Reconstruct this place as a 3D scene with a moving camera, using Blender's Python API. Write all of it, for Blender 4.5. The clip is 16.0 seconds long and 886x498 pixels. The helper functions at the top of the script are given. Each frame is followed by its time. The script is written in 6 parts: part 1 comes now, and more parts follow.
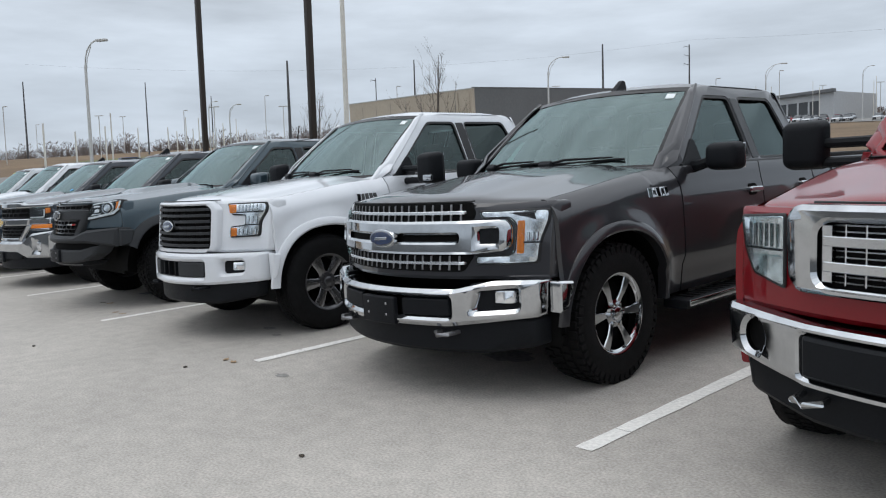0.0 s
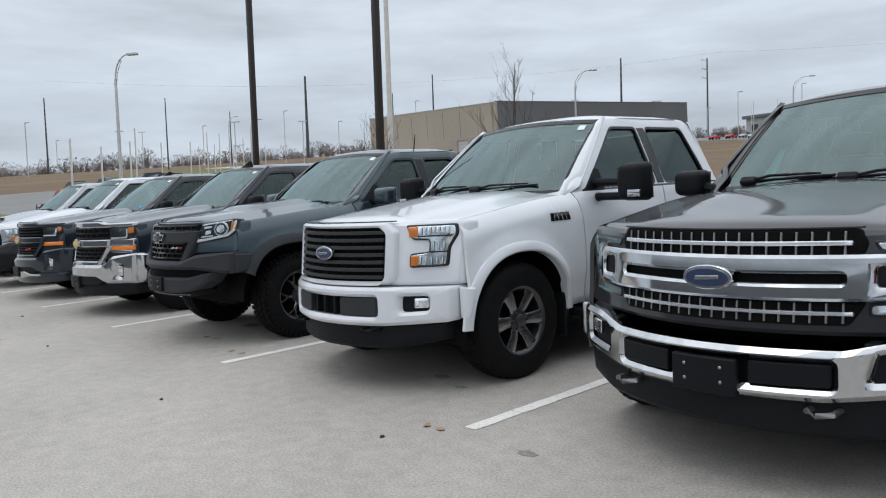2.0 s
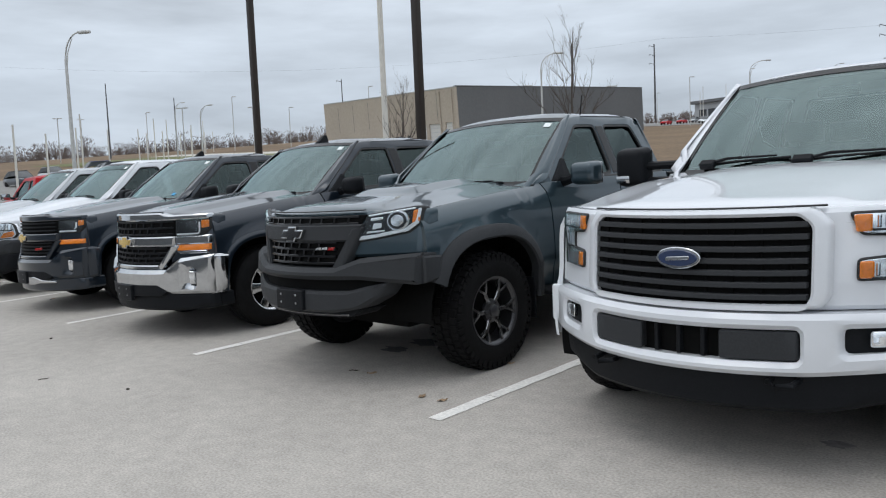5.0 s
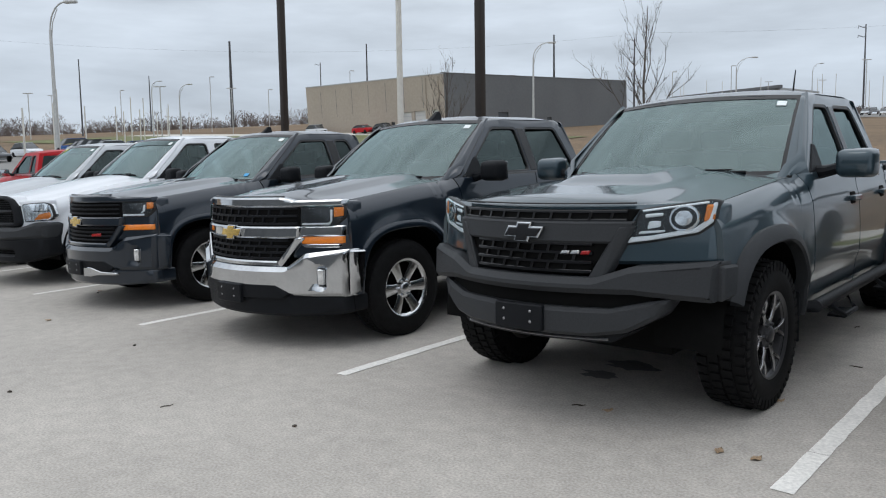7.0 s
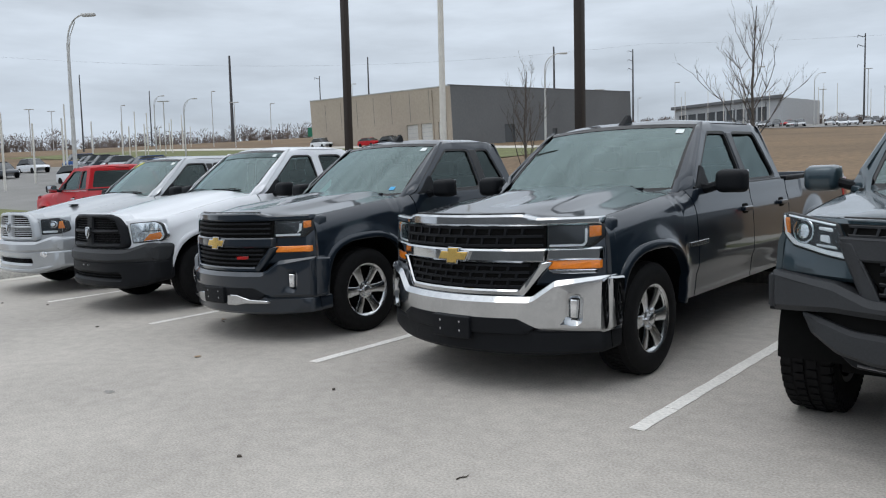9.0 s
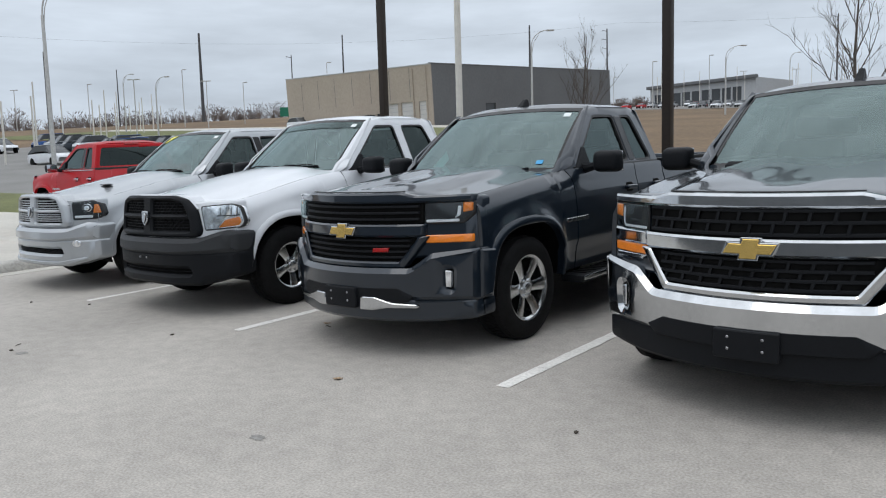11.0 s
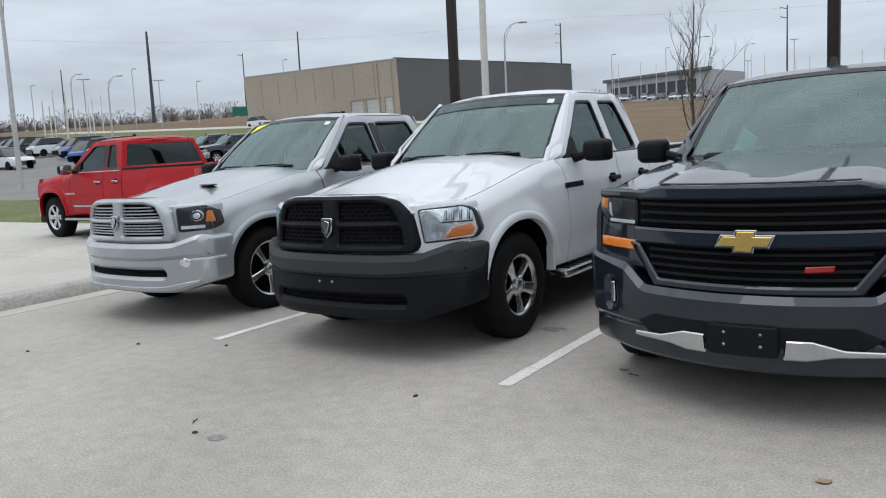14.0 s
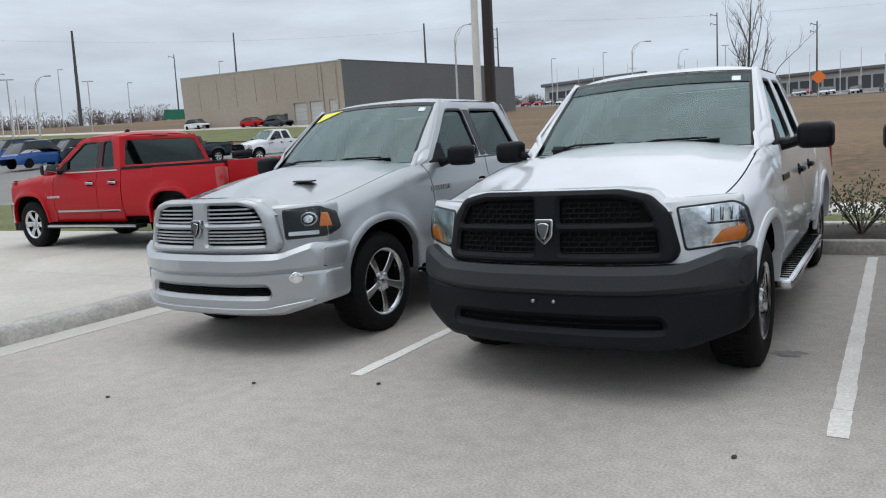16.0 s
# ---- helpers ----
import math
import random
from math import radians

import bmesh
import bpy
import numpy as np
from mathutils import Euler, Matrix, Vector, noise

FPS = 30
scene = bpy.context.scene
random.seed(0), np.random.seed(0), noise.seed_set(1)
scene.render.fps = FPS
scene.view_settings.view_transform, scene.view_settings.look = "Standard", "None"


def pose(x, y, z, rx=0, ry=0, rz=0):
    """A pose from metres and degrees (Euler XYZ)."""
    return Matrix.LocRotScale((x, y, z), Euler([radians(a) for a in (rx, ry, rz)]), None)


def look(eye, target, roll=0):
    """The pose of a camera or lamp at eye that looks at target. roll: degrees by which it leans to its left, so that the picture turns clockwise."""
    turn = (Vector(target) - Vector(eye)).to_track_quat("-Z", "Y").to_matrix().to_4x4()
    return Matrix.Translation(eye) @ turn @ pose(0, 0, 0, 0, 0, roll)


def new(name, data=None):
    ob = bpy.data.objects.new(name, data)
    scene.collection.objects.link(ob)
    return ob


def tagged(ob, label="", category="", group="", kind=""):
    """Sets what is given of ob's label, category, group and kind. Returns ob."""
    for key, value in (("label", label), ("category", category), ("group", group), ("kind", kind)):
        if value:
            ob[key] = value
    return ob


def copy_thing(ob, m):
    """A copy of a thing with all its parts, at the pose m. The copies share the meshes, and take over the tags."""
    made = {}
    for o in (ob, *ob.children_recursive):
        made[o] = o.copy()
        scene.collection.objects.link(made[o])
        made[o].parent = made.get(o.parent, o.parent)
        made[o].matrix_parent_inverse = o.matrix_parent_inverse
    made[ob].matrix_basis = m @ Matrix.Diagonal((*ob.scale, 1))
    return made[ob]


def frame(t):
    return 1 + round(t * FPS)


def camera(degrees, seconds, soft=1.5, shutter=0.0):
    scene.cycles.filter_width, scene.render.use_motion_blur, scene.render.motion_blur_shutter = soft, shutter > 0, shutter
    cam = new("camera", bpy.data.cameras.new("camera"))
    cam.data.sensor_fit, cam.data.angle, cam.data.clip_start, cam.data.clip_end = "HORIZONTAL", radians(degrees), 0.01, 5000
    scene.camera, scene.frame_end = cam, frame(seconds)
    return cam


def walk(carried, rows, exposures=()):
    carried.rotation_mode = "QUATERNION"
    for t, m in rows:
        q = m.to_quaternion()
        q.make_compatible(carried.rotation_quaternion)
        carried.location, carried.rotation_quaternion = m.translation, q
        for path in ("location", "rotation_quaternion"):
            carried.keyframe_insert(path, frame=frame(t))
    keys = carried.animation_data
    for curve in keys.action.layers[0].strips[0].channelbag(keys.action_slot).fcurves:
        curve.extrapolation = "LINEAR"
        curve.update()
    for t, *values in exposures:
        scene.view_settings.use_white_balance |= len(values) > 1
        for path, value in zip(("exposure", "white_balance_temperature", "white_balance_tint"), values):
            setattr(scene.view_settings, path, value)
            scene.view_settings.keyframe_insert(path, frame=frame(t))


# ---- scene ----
cam = camera(60.6, 16.0, soft=1.15)
PATH = [
    (0, (2.153, -2.665, 1.228), (0.687, -1.313, 1.066), -1.8),
    (0.5, (1.72, -2.728, 1.266), (0.231, -1.403, 1.11), -0.8),
    (1, (1.24, -2.817, 1.28), (-0.246, -1.488, 1.126), -2.1),
    (1.5, (0.733, -2.822, 1.304), (-0.771, -1.509, 1.194), -2.8),
    (2, (0.287, -2.906, 1.298), (-1.203, -1.577, 1.175), -1.9),
    (2.5, (-0.177, -2.936, 1.302), (-1.598, -1.536, 1.152), -2.3),
    (3, (-0.68, -2.931, 1.316), (-2.086, -1.516, 1.174), -1.6),
    (3.5, (-1.159, -3.052, 1.306), (-2.553, -1.625, 1.153), -1.4),
    (4, (-1.685, -3.025, 1.311), (-3.085, -1.605, 1.159), -3.2),
    (4.2, (-1.884, -3.018, 1.304), (-3.292, -1.603, 1.155), -3.0),
    (6.3, (-3.991, -3.23, 1.356), (-5.35, -1.776, 1.168), -1.5),
    (6.5, (-4.18, -3.245, 1.341), (-5.538, -1.788, 1.16), -1.6),
    (7, (-4.712, -3.32, 1.35), (-6.048, -1.845, 1.156), -0.9),
    (7.5, (-5.145, -3.517, 1.364), (-6.436, -2.004, 1.161), -1.4),
    (8, (-5.709, -3.607, 1.376), (-7.028, -2.113, 1.21), -1.7),
    (8.5, (-6.223, -3.788, 1.354), (-7.571, -2.319, 1.192), -0.6),
    (8.7, (-6.391, -3.846, 1.38), (-7.735, -2.374, 1.22), -1.0),
    (10.8, (-8.633, -3.801, 1.397), (-9.904, -2.271, 1.19), -1.4),
    (11, (-8.84, -3.804, 1.367), (-10.11, -2.274, 1.153), -1.6),
    (11.5, (-9.349, -3.787, 1.361), (-10.606, -2.251, 1.12), -2.4),
    (12, (-9.902, -3.765, 1.37), (-11.141, -2.212, 1.14), -0.9),
    (12.5, (-10.404, -3.797, 1.38), (-11.563, -2.181, 1.163), -1.0),
    (13, (-10.907, -3.771, 1.386), (-12.056, -2.144, 1.202), -1.9),
    (13.5, (-11.467, -3.806, 1.367), (-12.637, -2.197, 1.153), -2.0),
    (14, (-12.003, -3.795, 1.373), (-13.176, -2.191, 1.147), -2.8),
    (14.5, (-12.546, -3.769, 1.37), (-13.691, -2.142, 1.163), -2.0),
    (15, (-13.066, -3.798, 1.383), (-14.152, -2.132, 1.169), -2.8),
    (15.5, (-13.608, -3.724, 1.362), (-14.673, -2.044, 1.16), -2.9),
    (16, (-14.162, -3.757, 1.353), (-15.194, -2.059, 1.129), -3.0),
]
LOT = Matrix.Rotation(radians(1.8), 4, "X")  # the lot climbs gently away from the aisle
SLOPE = Matrix.Rotation(radians(3.1), 4, "X")  # and the land beyond it a little more
walk(cam, [(t, look(eye, target, roll)) for t, eye, target, roll in PATH])

# ---- world and light ----
world = bpy.data.worlds.new("overcast")
scene.world = world
world.use_nodes = True
wn, wl = world.node_tree.nodes, world.node_tree.links
wn.clear()
w_out, w_bg = wn.new("ShaderNodeOutputWorld"), wn.new("ShaderNodeBackground")
w_sky = wn.new("ShaderNodeTexSky")
w_sky.sky_type, w_sky.sun_disc = "NISHITA", False
w_sky.sun_elevation, w_sky.sun_rotation = radians(48), radians(200)
w_sky.dust_density, w_sky.ozone_density = 4.0, 2.0
w_co, w_sep = wn.new("ShaderNodeTexCoord"), wn.new("ShaderNodeSeparateXYZ")
w_ramp = wn.new("ShaderNodeValToRGB")
w_ramp.color_ramp.elements[0].position, w_ramp.color_ramp.elements[0].color = 0.0, (8.2, 9.1, 10.2, 1)
w_ramp.color_ramp.elements[1].position, w_ramp.color_ramp.elements[1].color = 0.9, (17.2, 18.1, 19.3, 1)
w_mid = w_ramp.color_ramp.elements.new(0.10)
w_mid.color = (6.9, 7.8, 8.9, 1)
w_mid2 = w_ramp.color_ramp.elements.new(0.3)
w_mid2.color = (8.4, 9.3, 10.4, 1)
w_map, w_noise = wn.new("ShaderNodeMapping"), wn.new("ShaderNodeTexNoise")
w_map.inputs["Scale"].default_value = (2.2, 2.2, 11.0)
w_noise.inputs["Scale"].default_value, w_noise.inputs["Detail"].default_value = 1.6, 6.0
w_noise.inputs["Roughness"].default_value = 0.55
w_range = wn.new("ShaderNodeMapRange")
w_range.inputs[1].default_value, w_range.inputs[2].default_value = 0.3, 0.7
w_range.inputs[3].default_value, w_range.inputs[4].default_value = 0.80, 1.16
w_mul = wn.new("ShaderNodeMixRGB")
w_mul.blend_type = "MULTIPLY"
w_mul.inputs[0].default_value = 1.0
w_mix = wn.new("ShaderNodeMixRGB")
w_mix.inputs[0].default_value = 0.94
wl.new(w_co.outputs["Generated"], w_sep.inputs[0])
wl.new(w_sep.outputs["Z"], w_ramp.inputs[0])
wl.new(w_co.outputs["Generated"], w_map.inputs[0])
wl.new(w_map.outputs[0], w_noise.inputs["Vector"])
wl.new(w_noise.outputs[0], w_range.inputs[0])
wl.new(w_ramp.outputs[0], w_mul.inputs[1])
wl.new(w_range.outputs[0], w_mul.inputs[2])
wl.new(w_sky.outputs[0], w_mix.inputs[1])
wl.new(w_mul.outputs[0], w_mix.inputs[2])
wl.new(w_mix.outputs[0], w_bg.inputs[0])
w_bg.inputs[1].default_value = 0.085
wl.new(w_bg.outputs[0], w_out.inputs[0])
sun = new("sun", bpy.data.lights.new("sun", "SUN"))
sun.data.energy, sun.data.angle, sun.data.color = 0.28, radians(25), (1.0, 0.98, 0.95)
sun.matrix_world = look((0, 0, 30), (4, 11, 0))
scene.view_settings.exposure = 0.0


# ---- materials ----
def material(name, color, rough=0.5, metal=0.0, coat=0.0, spec=0.5, grain=0.0, scale=40.0, spread=0.0, spread_scale=1.5,
             bump=0.0, bump_scale=None, vary=0.0, transmission=0.0, mid=0.0, mid_scale=5.0):
    """A principled surface with colour variation at two scales, a fine relief and, for pieces, a random shift."""
    m = bpy.data.materials.new(name)
    m.use_nodes = True
    n, l = m.node_tree.nodes, m.node_tree.links
    b = n["Principled BSDF"]
    b.inputs["Roughness"].default_value, b.inputs["Metallic"].default_value = rough, metal
    b.inputs["Coat Weight"].default_value, b.inputs["Coat Roughness"].default_value = coat, 0.04
    b.inputs["Specular IOR Level"].default_value = spec
    b.inputs["Transmission Weight"].default_value = transmission
    rgb = n.new("ShaderNodeRGB")
    rgb.outputs[0].default_value = (*color, 1)
    last = rgb.outputs[0]
    co = n.new("ShaderNodeTexCoord")
    for amount, size, detail in ((grain, scale, 3.0), (mid, mid_scale, 9.0), (spread, spread_scale, 5.0)):
        if amount:
            t = n.new("ShaderNodeTexNoise")
            t.inputs["Scale"].default_value, t.inputs["Detail"].default_value = size, detail
            l.new(co.outputs["Object"], t.inputs["Vector"])
            r = n.new("ShaderNodeMapRange")
            r.inputs[1].default_value, r.inputs[2].default_value = 0.3, 0.7
            r.inputs[3].default_value, r.inputs[4].default_value = 1 - amount, 1 + amount
            l.new(t.outputs[0], r.inputs[0])
            x = n.new("ShaderNodeMixRGB")
            x.blend_type = "MULTIPLY"
            x.inputs[0].default_value = 1.0
            l.new(last, x.inputs[1])
            l.new(r.outputs[0], x.inputs[2])
            last = x.outputs[0]
    if vary:
        o = n.new("ShaderNodeObjectInfo")
        r = n.new("ShaderNodeMapRange")
        r.inputs[3].default_value, r.inputs[4].default_value = 1 - vary, 1 + vary
        l.new(o.outputs["Random"], r.inputs[0])
        x = n.new("ShaderNodeMixRGB")
        x.blend_type = "MULTIPLY"
        x.inputs[0].default_value = 1.0
        l.new(last, x.inputs[1])
        l.new(r.outputs[0], x.inputs[2])
        last = x.outputs[0]
    l.new(last, b.inputs["Base Color"])
    if bump:
        t = n.new("ShaderNodeTexNoise")
        t.inputs["Scale"].default_value, t.inputs["Detail"].default_value = bump_scale or scale, 4.0
        l.new(co.outputs["Object"], t.inputs["Vector"])
        u = n.new("ShaderNodeBump")
        u.inputs["Strength"].default_value, u.inputs["Distance"].default_value = bump, 0.01
        l.new(t.outputs[0], u.inputs["Height"])
        l.new(u.outputs[0], b.inputs["Normal"])
    return m


def glazing(name, tint, gloss=1.45):
    """Thin glass: a tinted clear pane that mirrors more at a glance."""
    m = bpy.data.materials.new(name)
    m.use_nodes = True
    n, l = m.node_tree.nodes, m.node_tree.links
    n.remove(n["Principled BSDF"])
    clear, mirror, mix, fresnel = (n.new("ShaderNodeBsdfTransparent"), n.new("ShaderNodeBsdfGlossy"), n.new("ShaderNodeMixShader"), n.new("ShaderNodeFresnel"))
    clear.inputs[0].default_value, mirror.inputs["Roughness"].default_value = (*tint, 1), 0.03
    mirror.inputs[0].default_value = (0.80, 1.0, 0.99, 1)
    fresnel.inputs[0].default_value = gloss
    l.new(fresnel.outputs[0], mix.inputs[0])
    l.new(clear.outputs[0], mix.inputs[1])
    l.new(mirror.outputs[0], mix.inputs[2])
    l.new(mix.outputs[0], n["Material Output"].inputs[0])
    return m


def car_paint(name, color, metal=0.35, rough=0.38, coat=1.0):
    """Clear-coated paint with fine flakes and a film of road dust."""
    m = material(name, color, rough, metal, coat=coat, spec=0.15, grain=0.10, scale=900.0, spread=0.05, spread_scale=2.0)
    return m


PAINT_WHITE = car_paint("paint_white", (0.68, 0.70, 0.73), 0.0, 0.35)
PAINT_SILVER = car_paint("paint_silver", (0.40, 0.42, 0.44), 0.6, 0.36)
PAINT_MAGNETIC = car_paint("paint_magnetic_grey", (0.030, 0.030, 0.034), 0.3, 0.32, 0.9)
PAINT_GRAPHITE = car_paint("paint_dark_graphite", (0.012, 0.019, 0.029), 0.35, 0.28, 1.0)
PAINT_TEAL = car_paint("paint_dark_blue_grey", (0.034, 0.056, 0.070), 0.4, 0.30, 1.0)
PAINT_RUBY = car_paint("paint_ruby_red", (0.20, 0.004, 0.009), 0.2, 0.34, 0.7)
PAINT_RED = car_paint("paint_bright_red", (0.40, 0.001, 0.006), 0.0, 0.34, 0.2)
PAINT_BLUE = car_paint("paint_blue", (0.02, 0.09, 0.30), 0.2, 0.34)
CHROME = material("chrome", (0.52, 0.535, 0.55), 0.08, 1.0, grain=0.04, scale=30)
ALLOY = material("machined_alloy", (0.66, 0.67, 0.68), 0.22, 1.0, grain=0.05, scale=60)
ALLOY_DARK = material("dark_alloy", (0.11, 0.11, 0.115), 0.32, 0.8, grain=0.05, scale=60)
ALLOY_MID = material("grey_alloy", (0.30, 0.30, 0.31), 0.26, 0.95, grain=0.05, scale=60)
STEEL = material("bare_steel", (0.30, 0.30, 0.31), 0.4, 0.9, grain=0.15, scale=20)
PLASTIC = material("black_plastic", (0.008, 0.009, 0.011), 0.5, spec=0.14, grain=0.15, scale=120, bump=0.12, bump_scale=700)
PLASTIC_GREY = material("grey_textured_plastic", (0.032, 0.034, 0.037), 0.52, spec=0.22, grain=0.12, scale=120, bump=0.15, bump_scale=700)
GLOSS_BLACK = material("gloss_black", (0.004, 0.004, 0.005), 0.15, spec=0.4)
# near-black with the shade of openings and gaps in it; dark parts share it
DARK = material("cavity_shade_and_black_parts", (0.004, 0.004, 0.004), 0.8, spec=0.1, grain=0.2, scale=30)
RUBBER = material("tyre_rubber", (0.0065, 0.0065, 0.007), 0.72, spec=0.15, grain=0.25, scale=25, bump=0.2, bump_scale=160)
TRIM = material("rubber_trim", (0.012, 0.012, 0.013), 0.5)
GLASS = glazing("windscreen_glass", (0.36, 0.46, 0.46), 2.2)
GLASS_SIDE = glazing("side_glass", (0.25, 0.30, 0.30), 1.6)
GLASS_DARK = glazing("privacy_glass", (0.035, 0.040, 0.042))
LENS = glazing("lamp_lens", (0.94, 0.96, 0.97), 1.22)
REFLECTOR = material("lamp_reflector", (0.74, 0.76, 0.78), 0.16, 0.9, grain=0.3, scale=16, bump=0.1, bump_scale=18)
LAMP_DARK = material("dark_lamp_housing", (0.03, 0.032, 0.036), 0.25, 0.3)
LAMP_WHITE = material("white_lamp_tube", (0.85, 0.87, 0.90), 0.25)
AMBER = material("amber_lens", (0.80, 0.22, 0.02), 0.2, coat=0.6, grain=0.15, scale=90)
RED_LENS = material("red_lens", (0.35, 0.01, 0.01), 0.2, coat=0.6)
GOLD = material("gold_badge", (0.72, 0.50, 0.16), 0.25, 0.9)
BADGE_BLUE = material("dark_blue_enamel", (0.015, 0.028, 0.075), 0.2, coat=0.6)
CLOTH = material("grey_cloth", (0.10, 0.10, 0.105), 0.9, grain=0.2, scale=200, bump=0.2)
CABIN = material("dark_cabin_plastic", (0.03, 0.031, 0.033), 0.6, grain=0.1, scale=60)
SPRING = material("yellow_spring", (0.65, 0.50, 0.03), 0.45, grain=0.2, scale=30)
STICKER = material("pale_sticker", (0.75, 0.80, 0.80), 0.5)
STICKER_TEAL = material("pale_teal_paper", (0.42, 0.75, 0.72), 0.6)
STICKER_BLUE = material("blue_sticker", (0.05, 0.35, 0.65), 0.5)
STICKER_YELLOW = material("yellow_sticker", (0.85, 0.80, 0.10), 0.5)


# ---- building helpers ----
def spot(x, y, z=0.0, rz=0.0):
    """A pose on the sloping lot."""
    return LOT @ pose(x, y, z, 0, 0, rz)


def plumb(x, y, z=0.0, rz=0.0):
    """A pose on the slope for what stands plumb."""
    p = (LOT if -30 < x and y < 12 else SLOPE) @ Vector((x, y, z))
    return pose(p.x, p.y, p.z, 0, 0, rz)


def finish(name, bm, mat, sharp=38):
    bmesh.ops.recalc_face_normals(bm, faces=bm.faces[:])
    for f in bm.faces:
        f.smooth = True
    for e in bm.edges:
        e.smooth = not (len(e.link_faces) == 2 and e.calc_face_angle(0.0) > radians(sharp))
    me = bpy.data.meshes.new(name)
    bm.to_mesh(me)
    bm.free()
    me.materials.append(mat)
    return me


def part(name, bm, mat, parent, label=""):
    ob = new(name, finish(name, bm, mat))
    ob.parent = parent
    return tagged(ob, label)


def thing(name, m, label, category, group="", kind=""):
    ob = new(name)
    ob.empty_display_size = 0.2
    ob.matrix_world = m
    return tagged(ob, label, category, group, kind)


def solid(name, bm, mat, m, label, category="", group="", kind=""):
    ob = new(name, finish(name, bm, mat))
    ob.matrix_world = m
    return tagged(ob, label, category, group, kind)


def box(bm, x0, x1, y0, y1, z0, z1, bevel=0.0, m=None):
    r = bmesh.ops.create_cube(bm, size=1.0)
    vs = r["verts"]
    for v in vs:
        v.co = Vector((x0 + (v.co.x + 0.5) * (x1 - x0), y0 + (v.co.y + 0.5) * (y1 - y0), z0 + (v.co.z + 0.5) * (z1 - z0)))
    if bevel:
        es = list({e for v in vs for e in v.link_edges})
        out = bmesh.ops.bevel(bm, geom=es, offset=bevel, segments=2, profile=0.5, affect="EDGES")
        vs = list({v for f in out["faces"] for v in f.verts} | {v for v in vs if v.is_valid})
    if m is not None:
        for v in vs:
            v.co = m @ v.co
    return bm


def grid(bm, rows):
    """Quads over rows of points."""
    vs = [[bm.verts.new(p) for p in row] for row in rows]
    for a, b in zip(vs, vs[1:]):
        for i in range(len(a) - 1):
            q = [a[i], a[i + 1], b[i + 1], b[i]]
            bm.faces.new(q)
    return vs


def lathe(bm, profile, n=40, axis="X", close=False):
    """A turned solid: profile of (radius, place along the axis)."""
    rows = []
    for k in range(n):
        a = 2 * math.pi * k / n
        c, s = math.cos(a), math.sin(a)
        rows.append([Vector((h, r * c, r * s)) if axis == "X" else (Vector((r * c, r * s, h)) if axis == "Z" else Vector((r * c, h, r * s))) for r, h in profile])
    vs = [[bm.verts.new(p) for p in row] for row in rows]
    for k in range(n):
        a, b = vs[k], vs[(k + 1) % n]
        for i in range(len(profile) - 1):
            bm.faces.new([a[i], a[i + 1], b[i + 1], b[i]])
    if close:
        bm.faces.new([v[0] for v in vs])
        bm.faces.new([v[-1] for v in vs])
    return bm


def tube(bm, points, radii, n=8):
    """A tapered tube along points."""
    rings = []
    pts = [Vector(p) for p in points]
    for i, p in enumerate(pts):
        d = (pts[min(i + 1, len(pts) - 1)] - pts[max(i - 1, 0)]).normalized()
        a = d.orthogonal().normalized() if abs(d.z) < 0.95 else Vector((1, 0, 0))
        a = (a - d * a.dot(d)).normalized()
        b = d.cross(a)
        r = radii[i] if isinstance(radii, (list, tuple)) else radii
        rings.append([bm.verts.new(p + r * (math.cos(2 * math.pi * k / n) * a + math.sin(2 * math.pi * k / n) * b)) for k in range(n)])
    for a, b in zip(rings, rings[1:]):
        for k in range(n):
            bm.faces.new([a[k], a[(k + 1) % n], b[(k + 1) % n], b[k]])
    bm.faces.new(rings[0])
    bm.faces.new(rings[-1])
    return bm


def area(pts):
    return 0.5 * sum(a[0] * b[1] - b[0] * a[1] for a, b in zip(pts, pts[1:] + pts[:1]))


def rounded(pts, r=0.02, steps=3):
    """The outline with its corners rounded."""
    out, n = [], len(pts)
    for i in range(n):
        a, p, b = Vector(pts[i - 1]), Vector(pts[i]), Vector(pts[(i + 1) % n])
        ra = min(r, 0.45 * (a - p).length, 0.45 * (b - p).length)
        s, e = p + (a - p).normalized() * ra, p + (b - p).normalized() * ra
        for k in range(steps + 1):
            t = k / steps
            q = (1 - t) ** 2 * s + 2 * t * (1 - t) * p + t * t * e
            out.append((q.x, q.y))
    return out


def inset(pts, b):
    out, n = [], len(pts)
    for i in range(n):
        a, p, c = Vector(pts[i - 1]), Vector(pts[i]), Vector(pts[(i + 1) % n])
        e, f = (p - a).normalized(), (c - p).normalized()
        m = Vector((-e.y, e.x)) + Vector((-f.y, f.x))
        if m.length < 1e-6:
            m = Vector((-e.y, e.x))
        m.normalize()
        q = p + m * b / max(0.5, m.dot(Vector((-e.y, e.x))))
        out.append((q.x, q.y))
    return out


